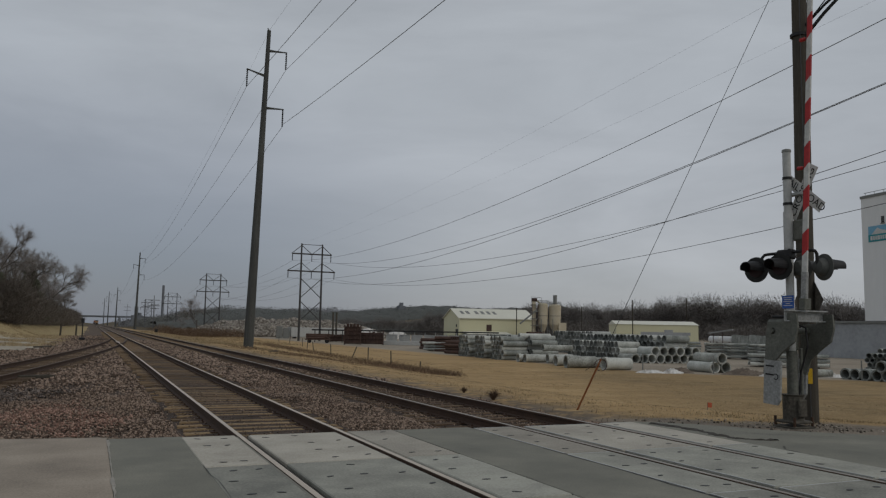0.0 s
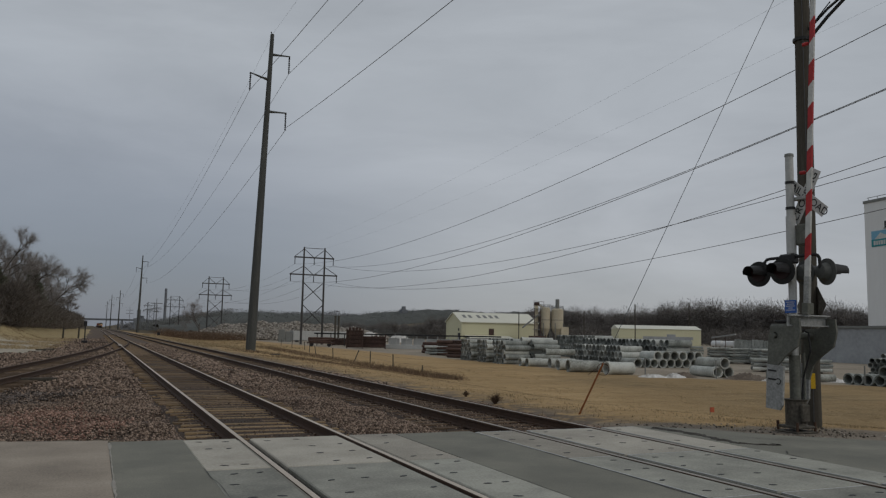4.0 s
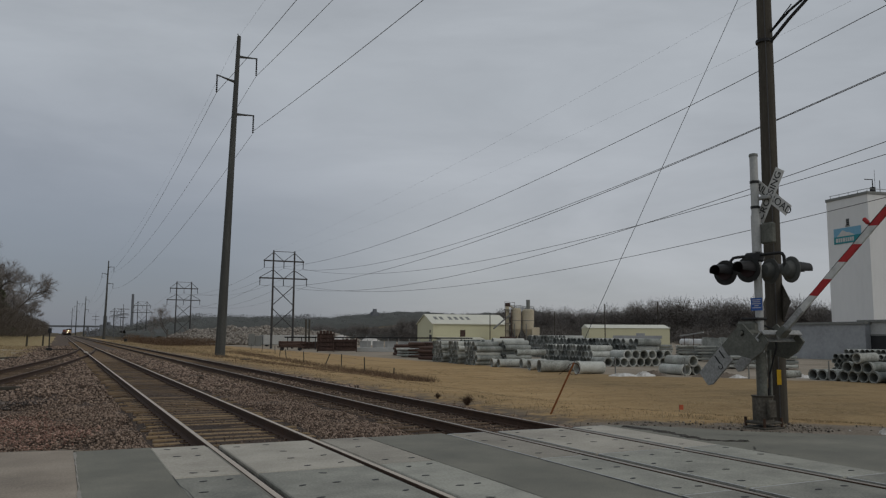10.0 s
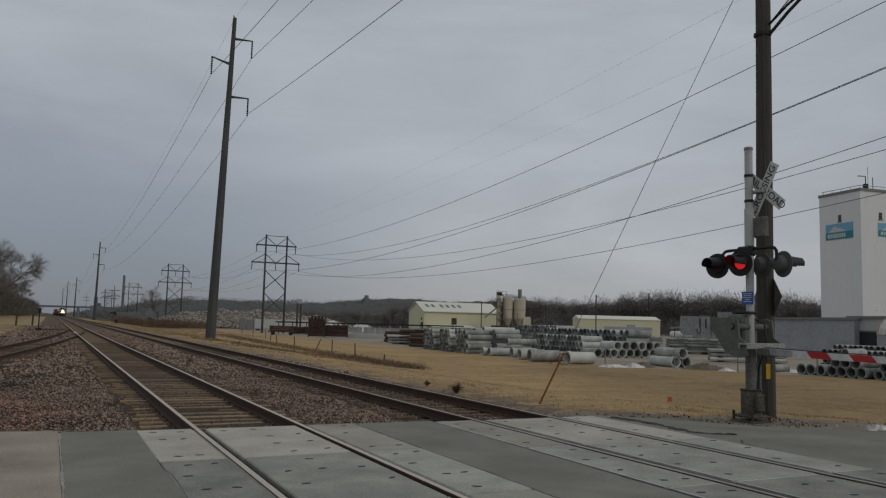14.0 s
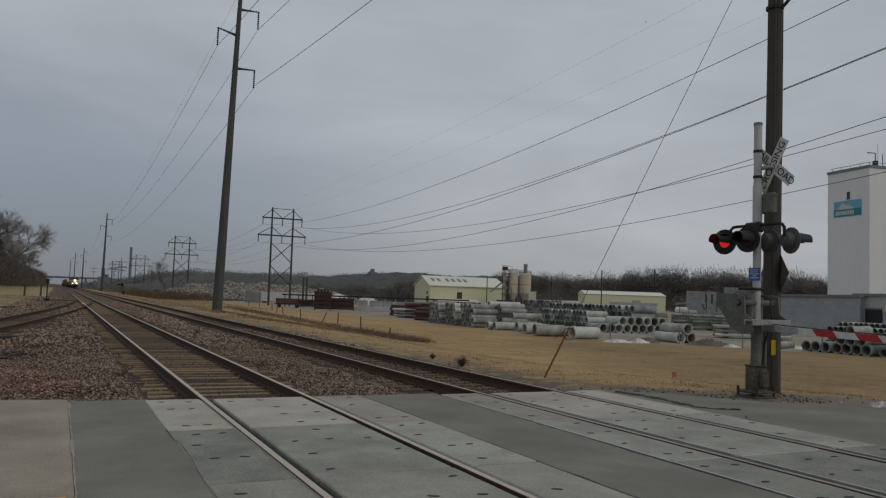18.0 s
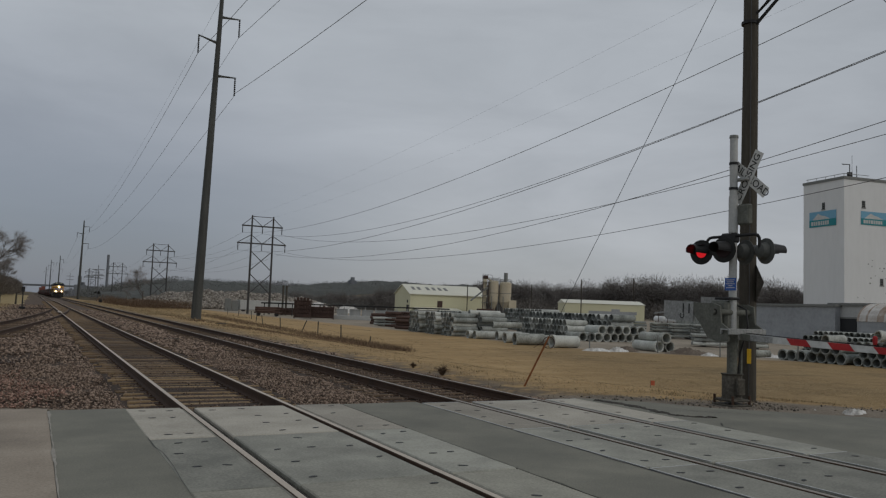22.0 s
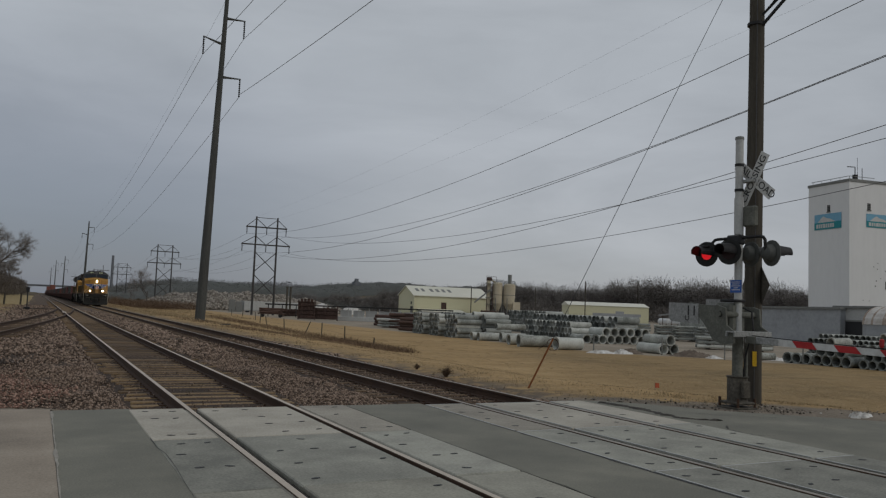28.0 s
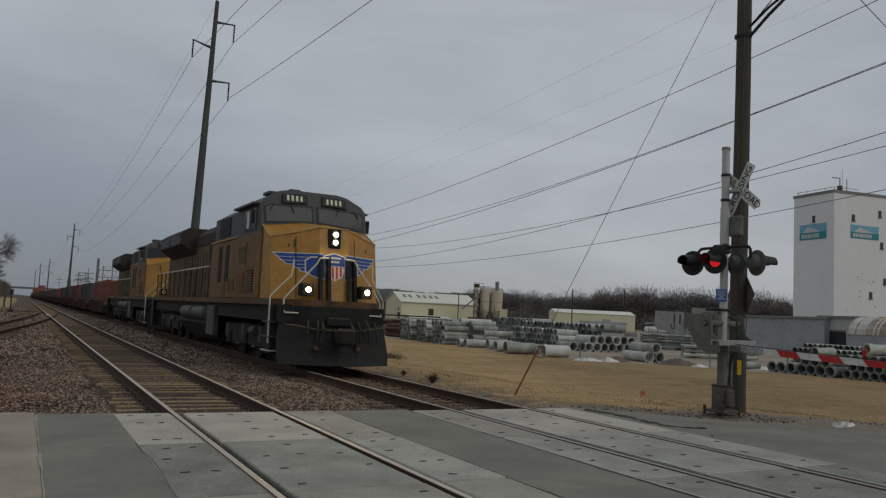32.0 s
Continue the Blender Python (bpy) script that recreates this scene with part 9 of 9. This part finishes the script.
TRAIN = []   # things that ride, each with the distance of its origin behind the train's front
lead = make_loco("lead diesel locomotive, yellow with grey roof and lit headlamps")
TRAIN.append((lead, 0.0))
second = copy_thing(lead, Matrix.Identity(4))
second["label"] = "second diesel locomotive, sooty yellow with grey roof"
for ob in second.children_recursive:
    if ob.name.split(".")[0] in ("headlight", "ditch_light"):
        ob.data = ob.data.copy()
        ob.data.materials[0] = LOCO_TANK
        ob["label"] = "unlit round lamp"
worn = [] # the second engine's emblem is worn away
for ob in [o for o in second.children_recursive if o.name.split(".")[0] in ("shield", "shield_top", "shield_bar", "wing_edge", "wing_feather", "wing_root_edge", "wing_root", "pale_bar") and o.parent and o.parent.name.split(".")[0] in ("nose", "shield", "wing_root_edge")]:
    ob.parent = None
    worn.append(ob)
for ob in worn:
    bpy.data.objects.remove(ob)
TRAIN.append((second, 22.9))


def make_well_car(length=18.6):
    t = thing("well_car", "rust-red intermodal well car", "rail car", group="well cars")
    for s in (-1, 1):
        sd = loft([[(s * 1.40, 2.6, 0.45), (s * 1.52, 2.6, 0.45), (s * 1.52, 2.6, 1.42), (s * 1.40, 2.6, 1.42)], [(s * 1.40, length - 2.6, 0.45), (s * 1.52, length - 2.6, 0.45), (s * 1.52, length - 2.6, 1.42), (s * 1.40, length - 2.6, 1.42)]])
        side = part("side_wall", sd, WELL, t)
        for i in range(12):
            y = 3.0 + i * (length - 6.0) / 11
            part("rib", Build().box(s * 1.55 - 0.04, y - 0.06, 0.45, s * 1.55 + 0.04, y + 0.06, 1.42), WELL, side)
        part("top_chord", Build().box(s * 1.48 - 0.12, 2.4, 1.38, s * 1.48 + 0.12, length - 2.4, 1.52), WELL, side)
    part("floor", Build().box(-1.4, 2.6, 0.38, 1.4, length - 2.6, 0.5), LOCO_SOOT, t)
    for y0, y1 in ((0.2, 2.7), (length - 2.7, length - 0.2)):
        part("end_platform", Build().box(-1.45, y0, 1.0, 1.45, y1, 1.25, c=0.03), WELL, t)
        part("end_wall", Build().box(-1.45, (y1 if y0 < 1 else y0) - 0.06, 0.5, 1.45, (y1 if y0 < 1 else y0) + 0.06, 1.6), WELL, t)
    for yc in (1.2, length - 1.2):
        tr = part("truck", Build().box(-1.05, yc - 0.25, 0.5, 1.05, yc + 0.25, 0.9), LOCO_SOOT, t)
        for s in (-1, 1):
            part("side_frame", Build().box(s * 1.02 - 0.08, yc - 1.15, 0.45, s * 1.02 + 0.08, yc + 1.15, 0.72, c=0.03), LOCO_SOOT, tr)
            for o in (-0.88, 0.88):
                part("wheel", Build().tube([(s * 0.68, yc + o, 0.46), (s * 0.82, yc + o, 0.46)], 0.46, 18), LOCO_SOOT, tr, smooth=True)
    return t


def make_container(mat, label, length=12.2, height=2.6):
    t = thing("shipping_container", label, "container", group="shipping containers")
    b = Build().box(-1.2, 0, 0, 1.2, length, height, c=0.03)
    part("shell", b, mat, t)
    n = 26
    for s in (-1, 1):
        ribs_b = Build()
        for i in range(n):
            y = 0.25 + i * (length - 0.5) / n
            ribs_b.box(s * 1.215 - 0.02, y, 0.15, s * 1.215 + 0.02, y + 0.22, height - 0.15)
        part("corrugation", ribs_b, mat, t)
    for y in (0.0, length - 0.14):
        for x in (-1.23, 1.09):
            part("corner_post", Build().box(x, y, 0, x + 0.14, y + 0.14, height), mat, t)
    return t


def make_consist():
    words = ("oxide-red", "brown", "orange", "grey", "maroon")
    base = [make_container(m, words[i] + " corrugated shipping container riding in a well car") for i, m in enumerate(BOXES)]
    used = [False] * 5
    car = make_well_car()
    order = [0, 3, 4, 3, 1, 0, 3, 1, 4, 3, 1, 1, 4, 1, 3, 2, 1, 1, 4, 1, 3, 1, 2, 1, 1, 4]
    y = 46.4
    for i, k in enumerate(order):
        c = car if i == 0 else copy_thing(car, Matrix.Identity(4))
        TRAIN.append((c, y))
        for kk, z in [(k, 0.5)] + ([(2, 3.12)] if i in (15, 22) else []):
            ob = base[kk] if not used[kk] else copy_thing(base[kk], Matrix.Identity(4))
            used[kk] = True
            TRAIN.append((ob, y + 3.2, z))
        y += 19.3
    for i, u in enumerate(used):
        if not u:
            TRAIN.append((base[i], y + 3.2, 0.5))


make_consist()


def make_bird(size):
    """A small dark bird, wings spread, flying towards +x."""
    t = thing("bird", "small dark bird flying with spread wings", "bird", group="flying birds")
    part("body", Build().tube([(-0.16 * size, 0, 0), (-0.08 * size, 0, 0.01 * size), (0.06 * size, 0, 0.015 * size), (0.15 * size, 0, 0.01 * size), (0.20 * size, 0, 0)], [0.012 * size, 0.045 * size, 0.05 * size, 0.03 * size, 0.008 * size], 8), BIRD, t, smooth=True)
    part("tail", Build().slab([(-0.30 * size, -0.05 * size), (-0.12 * size, -0.02 * size), (-0.12 * size, 0.02 * size), (-0.30 * size, 0.05 * size)], -0.004 * size, 0.004 * size), BIRD, t)
    for k in (-1, 1):
        w = [(0.08, 0.03, 0.02), (0.10, 0.20, 0.10), (0.02, 0.46, 0.16), (-0.06, 0.30, 0.11), (-0.08, 0.03, 0.02)]
        top = [(x * size, k * y * size, z * size) for x, y, z in w]
        part("wing", Build().add(top + [(x, y, z - 0.008 * size) for x, y, z in top], [(0, 1, 2, 3, 4), (9, 8, 7, 6, 5)] + [(i, i + 5, (i + 1) % 5 + 5, (i + 1) % 5) for i in range(5)]), BIRD, t)
    return t


BIRD = material("dark_feathers", (0.03, 0.028, 0.026), rough=0.8, bump=0)
NEAR_BIRD, FAR_BIRD = make_bird(0.36), make_bird(0.5)


def front_y(t):
    """Where the train's front stands along the line at t seconds."""
    s = 32.0 - t
    return 18.9 + 24.3 * s + 0.2 * s * s


def ride(t, back, z=0.0):
    y = front_y(t) + back
    x = T2 + float(track_x(y))
    slope = (float(track_x(y + 10)) - float(track_x(y))) / 10
    return pose(x, y, z, 0, 0, -math.degrees(math.atan(slope)))


# ---- movement ----
def motions():
    at = Vector((0, 0, 1.76))
    walk(GATE, [(t, Matrix.Translation(at) @ pose(0, 0, 0, -a, 0, 0)) for t, a in (
        (0, 86.6), (3, 86.6), (6.4, 86.6), (6.8, 85.2), (7.2, 82.0), (7.5, 78.6), (8.0, 69.4), (8.5, 61.0), (9.0, 54.3), (9.5, 48.3), (10.0, 42.4), (10.5, 36.7),
        (11.0, 29.2), (11.5, 21.8), (12.0, 16.2), (12.5, 10.9), (13.0, 5.5), (13.5, 1.6), (14.0, -0.8), (14.5, -1.5), (16.0, -1.6), (32.0, -1.6))])
    # added shutters swing aside so the two lamps seem to take turns, about 0.6 s each, from the moment the crossing
    # wakes
    for (ob, rest), starts in ((SHUTTER_A, [2.22 + 1.2083 * k for k in range(25)]), (SHUTTER_B, [1.56] + [2.82 + 1.2083 * k for k in range(25)])):
        rows = [(0.0, 0.0)]
        for t in starts:
            rows += [(t - 0.03, 0.0), (t + 0.03, 86.0), (t + 0.46, 86.0), (t + 0.52, 0.0)]
        rows = [r for r in rows if r[0] < 31.98]
        rows.append((32.0, rows[-1][1]))
        walk(ob, [(s, rest @ pose(0, 0, 0, 0, a, 0)) for s, a in rows])
    # one bird drifts up over the mill, another crosses the sky westwards
    walk(NEAR_BIRD, [(t, pose(x, y, z, 0, -20, 160)) for t, x, y, z in ((0, 48.0, 21.0, 9.0), (11.0, 35.6, 24.6, 14.7), (12.0, 34.3, 25.5, 15.9), (12.4, 33.9, 25.8, 16.4), (12.8, 33.8, 25.7, 16.8), (13.2, 33.7, 25.5, 17.1), (13.6, 33.5, 25.5, 17.7), (16.0, 32.0, 25.5, 22.0), (32, 20.0, 24.0, 60.0))])
    walk(FAR_BIRD, [(t, pose(x, y, z, 0, 0, 138)) for t, x, y, z in ((0, 245.0, -79.0, 42.0), (17.4, 72.9, 73.7, 38.6), (18.4, 63.0, 82.5, 38.3), (19.0, 56.4, 86.6, 39.1), (20.0, 46.0, 94.0, 41.0), (32, -75.0, 185.0, 60.0))])
    for ob, back, *z in TRAIN:
        walk(ob, [(float(s), ride(float(s), back, *z)) for s in range(0, 33, 2)])


motions()
